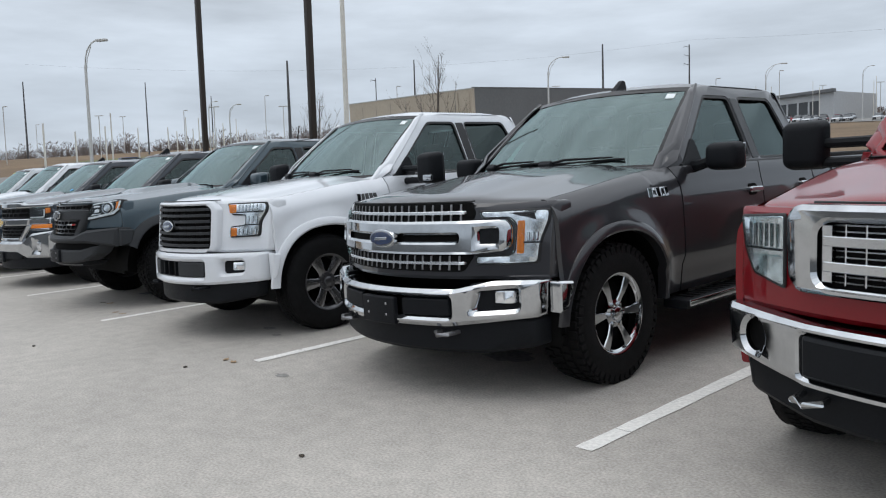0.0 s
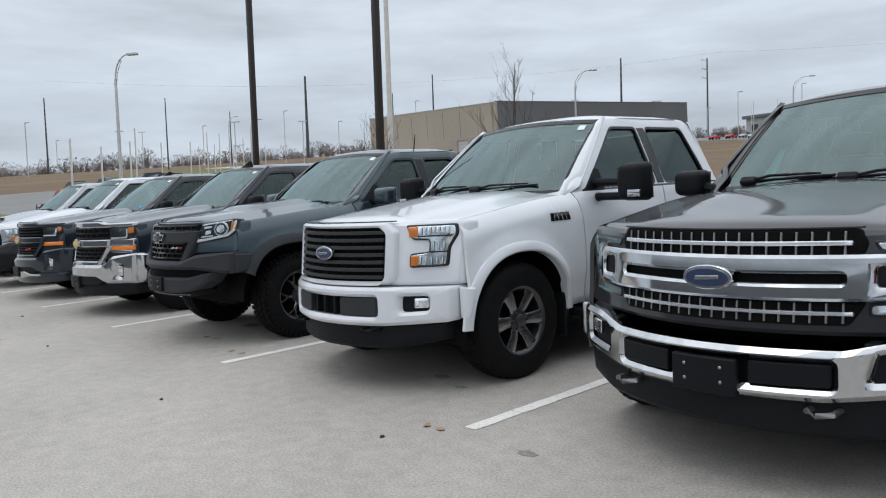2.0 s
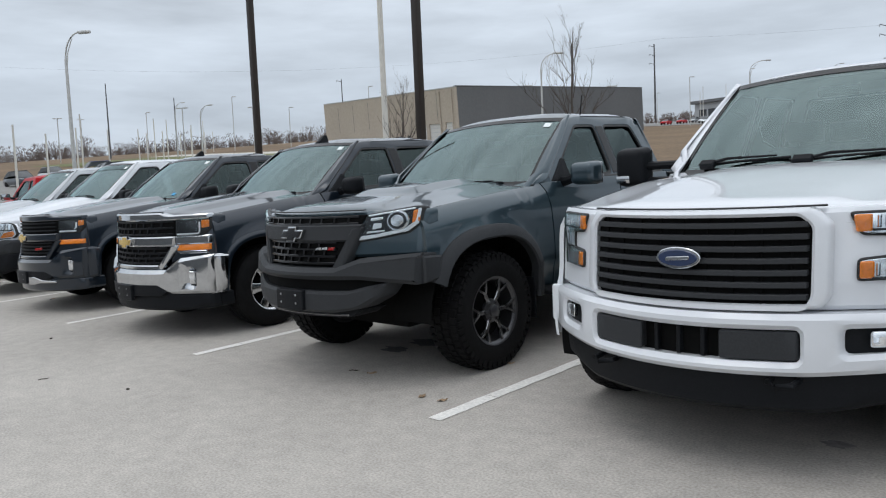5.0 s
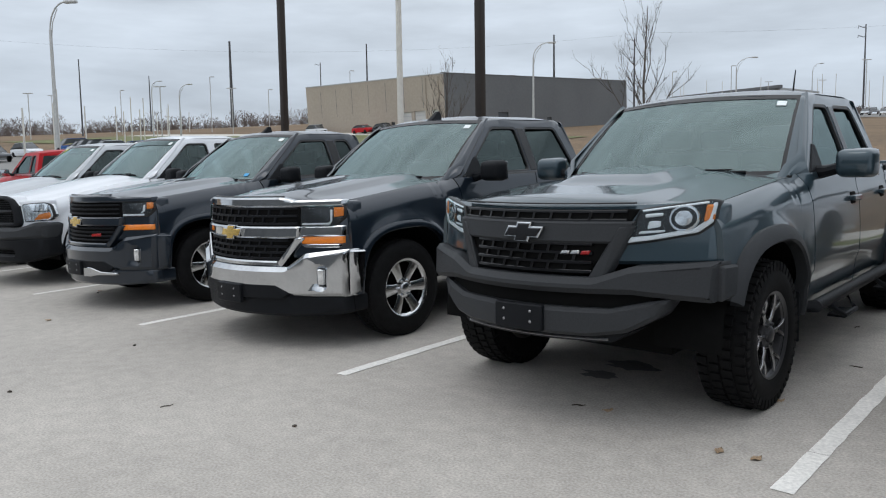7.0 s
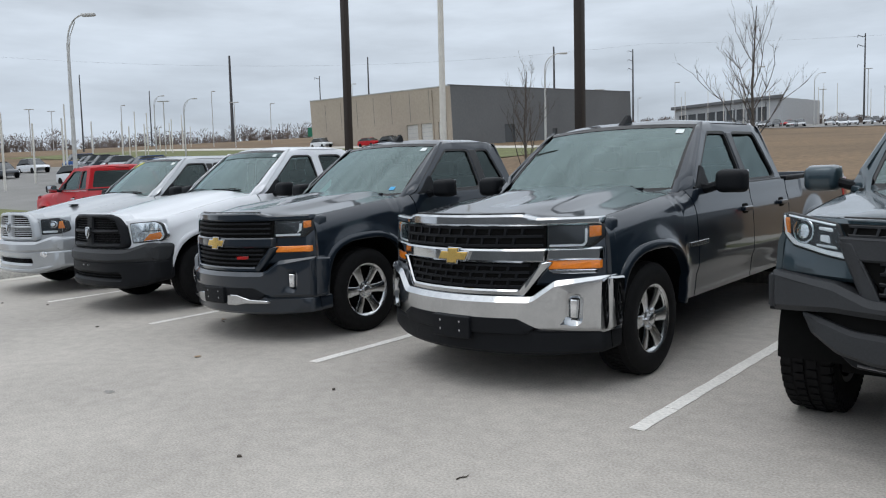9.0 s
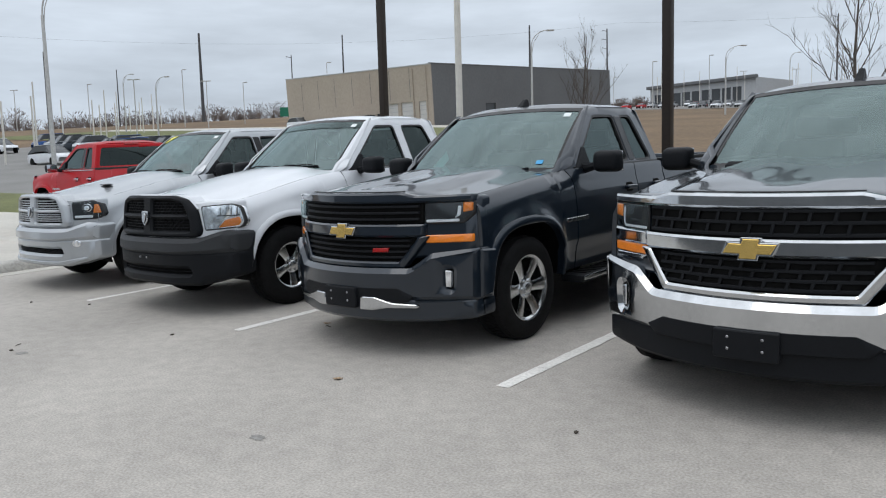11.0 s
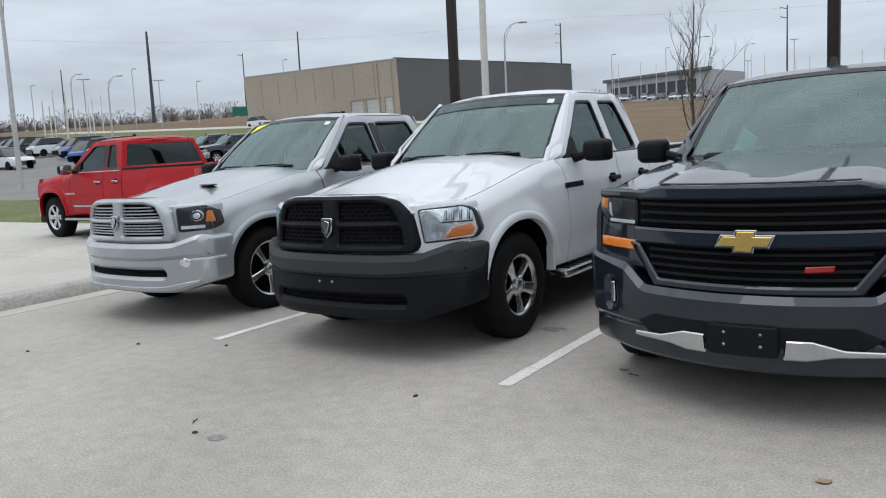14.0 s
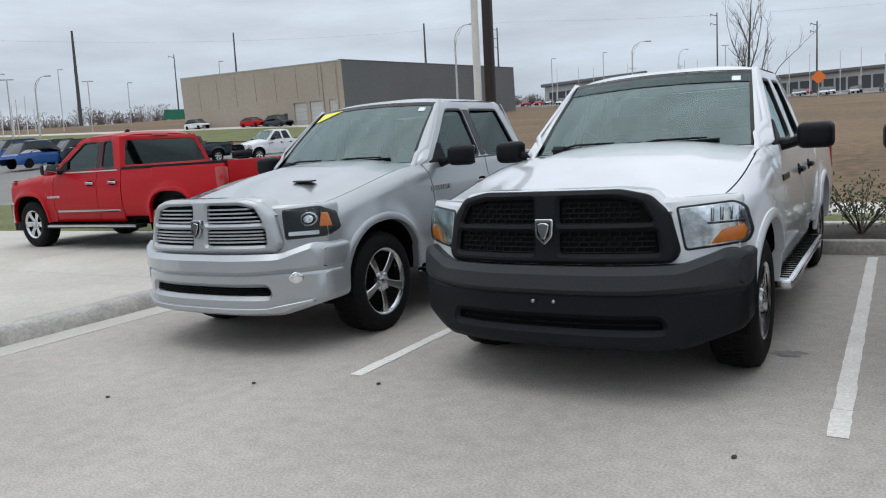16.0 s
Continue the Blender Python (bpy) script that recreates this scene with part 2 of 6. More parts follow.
def plate(bm, outline, fmap, d0, d1, soft=0.006, step=0.09, holes=(), r=0.0):
    """A plate of any outline in (u, v), from depth d0 out to d1 with softened edges, laid on a curved surface by fmap(u, v, d)."""
    tmp = bmesh.new()
    caps = []
    for k, pts in enumerate((outline, *holes)):
        pts = rounded(list(pts), r) if r else list(pts)
        if (area(pts) < 0) == (k == 0):
            pts = pts[::-1]
        inner = inset(pts, soft)
        rings = [[tmp.verts.new((u, d, v)) for u, v in q] for q, d in ((pts, d0), (pts, d1 - soft), (inner, d1))]
        n = len(pts)
        for a, b in zip(rings, rings[1:]):
            for i in range(n):
                tmp.faces.new([a[i], a[(i + 1) % n], b[(i + 1) % n], b[i]])
        caps += [tmp.edges.get((rings[2][i], rings[2][(i + 1) % n])) for i in range(n)]
    bmesh.ops.triangle_fill(tmp, edges=caps, use_beauty=True)
    us = [v.co.x for v in tmp.verts]
    u = math.floor(min(us) / step) * step + step
    while u < max(us):
        bmesh.ops.bisect_plane(tmp, geom=tmp.verts[:] + tmp.edges[:] + tmp.faces[:], plane_co=(u, 0, 0), plane_no=(1, 0, 0))
        u += step
    bmesh.ops.recalc_face_normals(tmp, faces=tmp.faces[:])
    at = {v: bm.verts.new(fmap(v.co.x, v.co.z, v.co.y)) for v in tmp.verts}
    for f in tmp.faces:
        bm.faces.new([at[v] for v in f.verts])
    tmp.free()
    return bm


def smooth(t):
    t = min(1.0, max(0.0, t))
    return t * t * (3 - 2 * t)


def quad(u0, u1, v0, v1):
    return [(u0, v0), (u1, v0), (u1, v1), (u0, v1)]


def flip(pts):
    return [(-u, v) for u, v in pts]


# ---- pickup trucks ----
# Truck space: x across (the driver's side is +x), y from the front bumper backwards, z up.
class Truck:
    def __init__(self, name, m, label, paint, **k):
        self.root = thing(name, m, label, "pickup truck", k.pop("group", ""))
        self.paint = paint
        # half width, front axle, wheelbase, arch radius; wrap and lean of the face; hood edge heights; cab stations; bed, sill, tyre
        p = dict(W=1.0, hub=0.95, wb=3.66, Ra=0.48, k=0.27, lean=0.12, zh0=1.15, zh1=1.25, belt=1.27, roof=1.80, A0=1.62, A1=2.36, B=2.80, C1=3.55,
                 C0=3.80, end=5.85, bed=1.27, sill=0.44, tyre=0.40, crown=0.045, bulge=0.015, wrap=0.93, taper=0.06, hood0=0.05, track=0.155, sq=2.3, nose=0.44, sc=1.0, kq=0.0)
        p.update(k)
        self.W, self.hub, self.wb, self.Ra, self.k, self.lean = p["W"], p["hub"], p["wb"], p["Ra"], p["k"], p["lean"]
        self.zh0, self.zh1, self.belt, self.roof = p["zh0"], p["zh1"], p["belt"], p["roof"]
        self.A0, self.A1, self.B, self.C1, self.C0, self.end = p["A0"], p["A1"], p["B"], p["C1"], p["C0"], p["end"]
        self.bed, self.sill, self.tyre, self.crown, self.bulge = p["bed"], p["sill"], p["tyre"], p["crown"], p["bulge"]
        self.wrap, self.taper, self.hood0, self.track = p["wrap"], p["taper"], p["hood0"], p["track"]
        self.sq, self.nose, self.sc, self.kq = p["sq"], p["nose"], p["sc"], p["kq"]

    # surfaces
    def face(self, u, v, d=0.0):
        u *= self.sc
        back = self.kq * u * u if self.kq else self.k * abs(u) ** 3
        return Vector((u, self.lean * max(0.0, v - 0.62) + back - d, v))

    def half(self, y, v):
        t = (v - 0.78) / 0.5
        x = self.W - 0.045 * max(t, 0) ** 2 - 0.055 * max(-t, 0) ** 2
        x -= self.taper * max(0.0, (self.hub + 0.1 - y) / self.hub) ** 2
        for h in (self.hub, self.hub + self.wb):
            d = math.hypot(y - h, v - 0.42) - self.Ra
            x += 0.03 * (1 - smooth(abs(d) / 0.17))
        if abs(y - self.hub - self.wb / 2) < self.wb / 2 - self.Ra + 0.1:
            x -= 0.020 * smooth((0.66 - v) / 0.05) + 0.010 * smooth((v - 1.10) / 0.05)
        top = self.top(y)
        if y < self.A0 + 0.1:
            e = max(0.0, (v - top + 0.13) / 0.13)
            x -= 0.075 * e * e
        return x

    def top(self, y):
        if y < self.A0:
            t = smooth(min(1.0, y / self.A0))
            return self.zh0 + (self.zh1 - self.zh0) * t
        if y < self.C0 + 0.02:
            return self.belt
        return self.bed

    def arch(self, a):
        """The arch's radius at an angle: round or squarish."""
        return self.Ra / (abs(math.cos(a)) ** self.sq + abs(math.sin(a)) ** self.sq) ** (1 / self.sq)

    def side(self, s):
        return lambda y, v, d=0.0: Vector((s * (self.half(y, v) + d), y, v))

    def glass_side(self, s):
        def f(y, v, d=0.0):
            return Vector((s * (self.half(y, self.belt) - 0.015 - 0.30 * (v - self.belt) - 0.10 * max(0, v - self.belt) ** 2 + d), y, v))
        return f

    # parts
    def add(self, name, bm, mat, label="", parent=None):
        return part(name, bm, mat, parent or self.root, label)

    def front(self, name, pts, d0, d1, mat, label="", both=False, holes=(), r=0.015, soft=0.006, parent=None):
        made = []
        for s in ((1, -1) if both else (1,)):
            bm = bmesh.new()
            plate(bm, pts if s > 0 else flip(pts), self.face, d0, d1, soft, holes=[h if s > 0 else flip(h) for h in holes], r=r)
            made.append(self.add(name, bm, mat, label, parent[0 if s > 0 else 1] if isinstance(parent, list) else parent))
        return made

    def onside(self, name, pts, d0, d1, mat, label="", r=0.01, soft=0.004, holes=(), glass=False, parent=None):
        made = []
        for s in (1, -1):
            bm = bmesh.new()
            plate(bm, pts, (self.glass_side if glass else self.side)(s), d0, d1, soft, holes=holes, r=r)
            made.append(self.add(name, bm, mat, label, parent))
        return made

    def panel(self, name, y0, y1, bottom, label=""):
        """A body side panel between two shut lines, cut out round the wheels, with returned edges."""
        both = []
        for s in (1, -1):
            f = self.side(s)
            ys = set(np.linspace(y0, y1, max(3, int((y1 - y0) / 0.055))).tolist())
            for h in (self.hub, self.hub + self.wb):
                ys |= {h + self.arch(a) * math.cos(a) for a in np.linspace(0.02, math.pi - 0.02, 28) if y0 < h + self.arch(a) * math.cos(a) < y1}
            rows = []
            for y in sorted(ys):
                b = bottom if y > self.hub else max(bottom, self.nose)
                for h in (self.hub, self.hub + self.wb):
                    if abs(y - h) < self.Ra:
                        b = max(b, 0.42 + (self.Ra ** self.sq - abs(y - h) ** self.sq) ** (1 / self.sq))
                tp = self.top(min(max(y, y0 + 0.001), y1 - 0.001))
                b = min(b, tp - 0.05)
                col = [f(y, b, -0.05), f(y, b, -0.006)] + [f(y, b + (tp - b) * t, 0) for t in np.linspace(0.012, 0.985, 15)] + [f(y, tp, -0.004), f(y, tp - 0.03, -0.008)]
                rows.append(col)
            inn = [p + Vector((-s * 0.03, 0, 0)) for p in rows[0]]
            out = [p + Vector((-s * 0.03, 0, 0)) for p in rows[-1]]
            bm = bmesh.new()
            grid(bm, [inn] + rows + [out])
            both.append(self.add(name, bm, self.paint, label))
        return both

    def body(self, style=None):
        T = self
        yf = T.face(T.W * T.wrap / T.sc, 0.95).y
        gap = 0.007
        T.panel("fender", yf, T.A0 + 0.06 - gap, T.sill)
        doors = T.panel("front_door", T.A0 + 0.06 + gap, T.B + 0.05 - gap, T.sill)
        rear = T.panel("rear_door", T.B + 0.05 + gap, T.C0 - gap, T.sill)
        T.panel("bed_side", T.C0 + 0.012, T.end, T.sill + 0.08)
        # hood
        bm, rows = bmesh.new(), []
        n = 25
        for j in range(31):
            t = j / 30
            row = []
            for i in range(n):
                q = -1 + 2 * i / (n - 1)
                yfront = T.face(q * T.W * 0.9 / T.sc, 1.0).y * 0.75 + T.hood0
                yback = T.A0 + 0.04 - 0.16 * (1 - q * q)
                y = yfront + (yback - yfront) * t
                z = T.top(y)
                xh = T.half(y, z) - 0.014
                dome = T.bulge * (smooth((0.72 - abs(q)) / 0.18))
                zz = z + T.crown * (1 - q * q) + dome * smooth(t * 6) - 0.06 * (1 - smooth(t * 9)) ** 2
                if style == "scoop":
                    zz += 0.035 * smooth((0.42 - abs(q)) / 0.06) * smooth((t - 0.45) / 0.12) * (1 - smooth((t - 0.95) / 0.05))
                if style == "creased":
                    zz += 0.022 * (smooth((0.62 - abs(q)) / 0.06) - smooth((0.32 - abs(q)) / 0.2) * 0.7) * smooth((t - 0.1) / 0.2)
                row.append(Vector((q * xh, y, zz)))
            rows.append(row)
        lip = [p + Vector((0, 0.02, -0.05)) for p in rows[0]]
        grid(bm, [lip] + rows)
        T.add("hood", bm, T.paint)
        # black strips in the hood and door gaps paint the shade there
        for s in (1, -1):
            bm = bmesh.new()
            grid(bm, [[Vector((s * (T.half(y, T.top(y)) - e), y, T.top(y) - 0.012)) for e in (0.03, 0.004)] for y in np.linspace(yf + 0.02, T.A0 + 0.05, 30)])
            T.add("hood_seal", bm, DARK)
        for y in (T.A0 + 0.06, T.B + 0.05, T.C0 + 0.003):
            T.onside("door_seal", quad(y - 0.012, y + 0.012, T.sill + 0.04, T.belt - 0.03), -0.03, -0.012, DARK, r=0, soft=0.002)
        # inner closing panel under the shut lines, wheel wells, floor and frame, with their shade in the near-black
        # colour
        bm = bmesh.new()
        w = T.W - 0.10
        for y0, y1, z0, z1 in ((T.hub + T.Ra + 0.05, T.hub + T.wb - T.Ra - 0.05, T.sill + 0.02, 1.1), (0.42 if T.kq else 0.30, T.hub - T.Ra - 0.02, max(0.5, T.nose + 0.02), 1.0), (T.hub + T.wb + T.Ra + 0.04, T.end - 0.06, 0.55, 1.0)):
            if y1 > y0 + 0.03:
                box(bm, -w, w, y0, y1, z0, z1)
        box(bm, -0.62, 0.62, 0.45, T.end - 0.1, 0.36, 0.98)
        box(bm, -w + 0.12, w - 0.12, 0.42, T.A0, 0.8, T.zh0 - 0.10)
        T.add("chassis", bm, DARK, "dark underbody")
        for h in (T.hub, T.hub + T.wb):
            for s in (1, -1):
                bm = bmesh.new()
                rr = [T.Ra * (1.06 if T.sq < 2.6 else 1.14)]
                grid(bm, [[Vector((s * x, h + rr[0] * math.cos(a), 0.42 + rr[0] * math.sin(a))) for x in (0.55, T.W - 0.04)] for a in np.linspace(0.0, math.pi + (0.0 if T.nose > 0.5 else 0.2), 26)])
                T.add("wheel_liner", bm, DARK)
        # side frames of the cab with window openings
        b, r = T.belt, T.roof
        out = [(T.A0 - 0.08, b - 0.05), (T.C0 - 0.03, b - 0.05), (T.C0 - 0.03, b), (T.C1 + 0.06, r - 0.05), (T.C1 - 0.03, r), (T.A1 + 0.10, r + 0.005), (T.A1 - 0.07, r - 0.02)]
        la = lambda v, e: T.A0 + (T.A1 - T.A0) * (v - b) / (r - b) + e
        lc = lambda v, e: T.C0 - 0.05 + (T.C1 - T.C0 + 0.05) * (v - b) / (r - b) + e
        lo, hi = b + 0.025, r - 0.085
        f_win = [(la(lo, 0.17), lo), (T.B - 0.01, lo), (T.B - 0.05, hi), (la(hi, 0.13), hi)]
        r_win = [(T.B + 0.13, lo), (lc(lo, -0.13), lo), (lc(hi, -0.15), hi), (T.B + 0.09, hi)]
        T.onside("cab_frame", out, -0.035, 0.0, T.paint, "", r=0.05, soft=0.012, holes=[rounded(f_win, 0.045), rounded(r_win, 0.045)], glass=True)
        for nm, win, mat in (("front_window", f_win, GLASS_SIDE), ("rear_window", r_win, GLASS_DARK)):
            T.onside(nm, inset_any(win, -0.012), -0.030, -0.022, mat, r=0.045, soft=0.001, glass=True)
            T.onside("window_seal", inset_any(win, -0.012), -0.034, -0.004, TRIM, r=0.045, soft=0.003, holes=[rounded(inset_any(win, 0.012), 0.04)], glass=True)
        T.onside("belt_trim", quad(T.A0 + 0.16, T.C0 - 0.06, b - 0.012, b + 0.016), -0.03, 0.006, TRIM, r=0.006, glass=True)
        pil = [(T.B + 0.005, lo), (T.B + 0.115, lo), (T.B + 0.075, hi), (T.B - 0.035, hi)]
        T.onside("pillar_trim", pil, -0.01, 0.004, GLOSS_BLACK if style != "painted_pillar" else T.paint, r=0.01, glass=True)
        # roof
        bm, rows = bmesh.new(), []
        for j in range(17):
            t = j / 16
            y = T.A1 - 0.03 + (T.C1 + 0.02 - T.A1) * t
            xr = T.glass_side(1)(y, r, 0).x
            row = []
            for i in range(21):
                q = -1 + 2 * i / 20
                bow = -0.11 * (1 - q * q) * (1 - t)
                z = r + 0.055 * (1 - q ** 4) - 0.05 * (1 - smooth(t * 4)) ** 2 - 0.045 * smooth((t - 0.8) / 0.2) ** 2
                row.append(Vector((q * (xr + 0.004), y + bow, z)))
            rows.append(row)
        grid(bm, [[p - Vector((0, -0.02, 0.04)) for p in rows[0]]] + rows + [[p - Vector((0, 0, 0.06)) for p in rows[-1]]])
        T.add("roof", bm, T.paint)
        # windscreen with its dark border, cowl and wipers
        def screen(q, t, d=0.0):
            y0, y1 = T.A0 + 0.0 - 0.17 * (1 - q * q), T.A1 - 0.02 - 0.10 * (1 - q * q)
            z0, z1 = b - 0.03, r - 0.015 + 0.03 * (1 - q * q)
            x0, x1 = T.half(T.A0, b) - 0.035, T.glass_side(1)(T.A1, r).x - 0.02
            return Vector((q * (x0 + (x1 - x0) * t), y0 + (y1 - y0) * t - d * 0.6, z0 + (z1 - z0) * t + 0.025 * math.sin(math.pi * t) + d * 0.8))
        self.screen = screen
        bm = bmesh.new()
        grid(bm, [[screen(-1 + 2 * i / 16, j / 10) for i in range(17)] for j in range(11)])
        ws = T.add("windscreen", bm, GLASS, "slightly teal tinted windscreen")
        for s in (1, -1):
            bm, rows = bmesh.new(), []
            for t in np.linspace(-0.02, 1.02, 14):
                p = screen(s, t, 0.010)
                v = b - 0.05 + (r - 0.005 - b + 0.05) * t
                o = T.glass_side(s)(T.A0 - 0.045 + (T.A1 - 0.02 - T.A0) * t + 0.05, v, 0.006)
                mid = p.lerp(o, 0.55) + Vector((s * 0.006, -0.010, 0.006))
                rows.append([p - Vector((s * 0.012, 0, 0)), p, mid, o, o + Vector((-s * 0.012, 0.03, 0))])
            grid(bm, rows)
            T.add("windscreen_pillar", bm, T.paint)
        bm = bmesh.new()
        for q0, q1, t0, t1 in ((-1, 1, 0.94, 1.0), (-1, 1, 0, 0.07), (-1, -0.955, 0.07, 0.94), (0.955, 1, 0.07, 0.94)):
            grid(bm, [[screen(q0 + (q1 - q0) * i / 12, t0 + (t1 - t0) * j / 4, 0.004) for i in range(13)] for j in range(5)])
        part("screen_border", bm, GLOSS_BLACK, ws)
        bm = bmesh.new()
        plate(bm, [(0.66, 0.88), (0.73, 0.88), (0.73, 0.95), (0.66, 0.95)], lambda q, t, d: screen(q * 1.2, t * 0.95, d), 0.002, 0.006, 0.001, step=0.2)
        part("sticker", bm, STICKER, ws, "small pale windscreen sticker")
        bm = bmesh.new()
        grid(bm, [[Vector((q * (T.half(T.A0, b) - 0.03), T.A0 - 0.16 * (1 - q * q) + e, b - 0.035 - 0.012 * (i % 2) + h)) for q in np.linspace(-1, 1, 15)] for i, (e, h) in enumerate(((-0.13, 0.01), (-0.10, 0.012), (-0.07, 0.014), (-0.04, 0.016), (0.03, 0.02), (0.12, 0.02)))])
        T.add("cowl", bm, PLASTIC, "black ribbed cowl below the windscreen")
        low = 0.07 if style in ("scoop", "creased") else 0.0
        for q0, q1 in ((0.02, 0.62), (-0.72, -0.18)):
            bm = bmesh.new()
            tube(bm, [screen(q0, 0.07 - low, 0.04), screen(q0 * 0.7 + q1 * 0.3, 0.115 - low, 0.04), screen(q1, 0.14 - low, 0.02)], [0.010, 0.009, 0.006], 6)
            tube(bm, [screen(q0 - 0.10, 0.10 - low, 0.014), screen(q1 + 0.10, 0.125 - low, 0.014)], 0.009, 6)
            plate(bm, rounded(quad(q0 - 0.06, q0 + 0.07, 0.05 - low, 0.10 - low), 0.01), lambda q, t, d: screen(q, t, d), 0.02, 0.06, 0.008, step=0.3)
            T.add("wiper", bm, PLASTIC)
        # rear of the cab
        bm = bmesh.new()
        wr = T.glass_side(1)(T.C1, r - 0.05).x
        wb_ = T.glass_side(1)(T.C0, b).x
        cabback = lambda u, v, d: Vector((u, T.C0 - 0.035 + (T.C1 - T.C0 + 0.09) * (v - b) / (r - b) + d, v))
        plate(bm, [(-wb_, 0.9), (wb_, 0.9), (wb_, b), (wr, r - 0.02), (-wr, r - 0.02), (-wb_, b)], cabback, -0.03, 0.0, 0.01, holes=[rounded([(-wb_ + 0.12, b + 0.05), (wb_ - 0.12, b + 0.05), (wr - 0.08, r - 0.1), (-wr + 0.08, r - 0.1)], 0.04)], r=0.02)
        T.add("cab_back", bm, T.paint)
        bm = bmesh.new()
        plate(bm, [(-wb_ + 0.10, b + 0.03), (wb_ - 0.10, b + 0.03), (wr - 0.06, r - 0.08), (-wr + 0.06, r - 0.08)], cabback, -0.012, -0.006, 0.001, r=0.04)
        T.add("back_window", bm, GLASS_DARK)
        bm = bmesh.new()
        plate(bm, quad(-0.16, 0.16, r - 0.035, r + 0.0), cabback, 0.0, 0.02, 0.004, r=0.01)
        T.add("high_brake_lamp", bm, RED_LENS, "red high-level brake lamp")
        # load bed
        bm = bmesh.new()
        wi = T.W - 0.17
        box(bm, -wi, wi, T.C0 + 0.03, T.end - 0.04, 0.72, 0.78)
        for s in (1, -1):
            box(bm, s * wi, s * (wi + 0.04), T.C0 + 0.03, T.end - 0.04, 0.72, T.bed - 0.01)
        box(bm, -wi, wi, T.C0 + 0.03, T.C0 + 0.07, 0.72, T.bed - 0.01)
        T.add("bed_liner", bm, PLASTIC, "black load bed liner")
        for s in (1, -1):
            bm = bmesh.new()
            x0, x1 = T.half(T.end - 1, T.bed) + 0.004, wi - 0.01
            box(bm, min(s * x0, s * x1), max(s * x0, s * x1), T.C0 + 0.015, T.end, T.bed - 0.02, T.bed + 0.022, 0.008)
            T.add("bed_rail_cap", bm, PLASTIC, "black bed rail cap")
        bm = bmesh.new()
        wt = T.half(T.end, 0.9) - 0.10
        box(bm, -wt, wt, T.end - 0.05, T.end + 0.01, 0.72, T.bed + 0.02, 0.015)
        T.add("tailgate", bm, T.paint)
        bm = bmesh.new()
        box(bm, -T.W + 0.05, T.W - 0.05, T.end - 0.02, T.end + 0.16, 0.50, 0.70, 0.03)
        T.add("rear_bumper", bm, CHROME, "chrome rear bumper")
        for s in (1, -1):
            bm = bmesh.new()
            x0, x1 = wt + 0.005, T.half(T.end, 1.0) + 0.006
            box(bm, min(s * x0, s * x1), max(s * x0, s * x1), T.end - 0.16, T.end + 0.015, 0.86, T.bed - 0.06, 0.02)
            T.add("tail_lamp", bm, RED_LENS, "red tail lamp")
        # cabin
        bm = bmesh.new()
        wc = T.W - 0.14
        box(bm, -wc, wc, T.A0 - 0.05, T.A0 + 0.45, 0.9, b - 0.05, 0.04)
        box(bm, -wc, wc, T.A0 + 0.3, T.C0 - 0.1, 0.55, 0.62)
        T.add("dashboard", bm, CABIN, "dark dashboard")
        for x, y in ((0.40, T.B - 0.25), (-0.40, T.B - 0.25), (0.36, T.C0 - 0.45), (-0.36, T.C0 - 0.45)):
            bm = bmesh.new()
            box(bm, x - 0.26, x + 0.26, y - 0.30, y + 0.20, 0.80, 0.95, 0.04)
            box(bm, x - 0.25, x + 0.25, y + 0.12, y + 0.26, 0.90, 1.42, 0.05)
            box(bm, x - 0.13, x + 0.13, y + 0.17, y + 0.27, 1.44, 1.60, 0.04)
            T.add("seat", bm, CLOTH, "grey cloth seat")
        bm = bmesh.new()
        ring = [Vector((0.40 + 0.185 * math.cos(a), T.A0 + 0.52 + 0.07 * math.sin(a), 1.14 + 0.17 * math.sin(a))) for a in np.linspace(0, 2 * math.pi, 25)]
        tube(bm, ring, 0.016, 6)
        box(bm, 0.24, 0.56, T.A0 + 0.49, T.A0 + 0.52, 1.10, 1.17, 0.01)
        T.add("steering_wheel", bm, CABIN)
        bm = bmesh.new()
        box(bm, -0.13, 0.13, T.A1 - 0.16, T.A1 - 0.12, r - 0.16, r - 0.09, 0.02)
        T.add("inner_mirror", bm, CABIN)
        return doors, rear

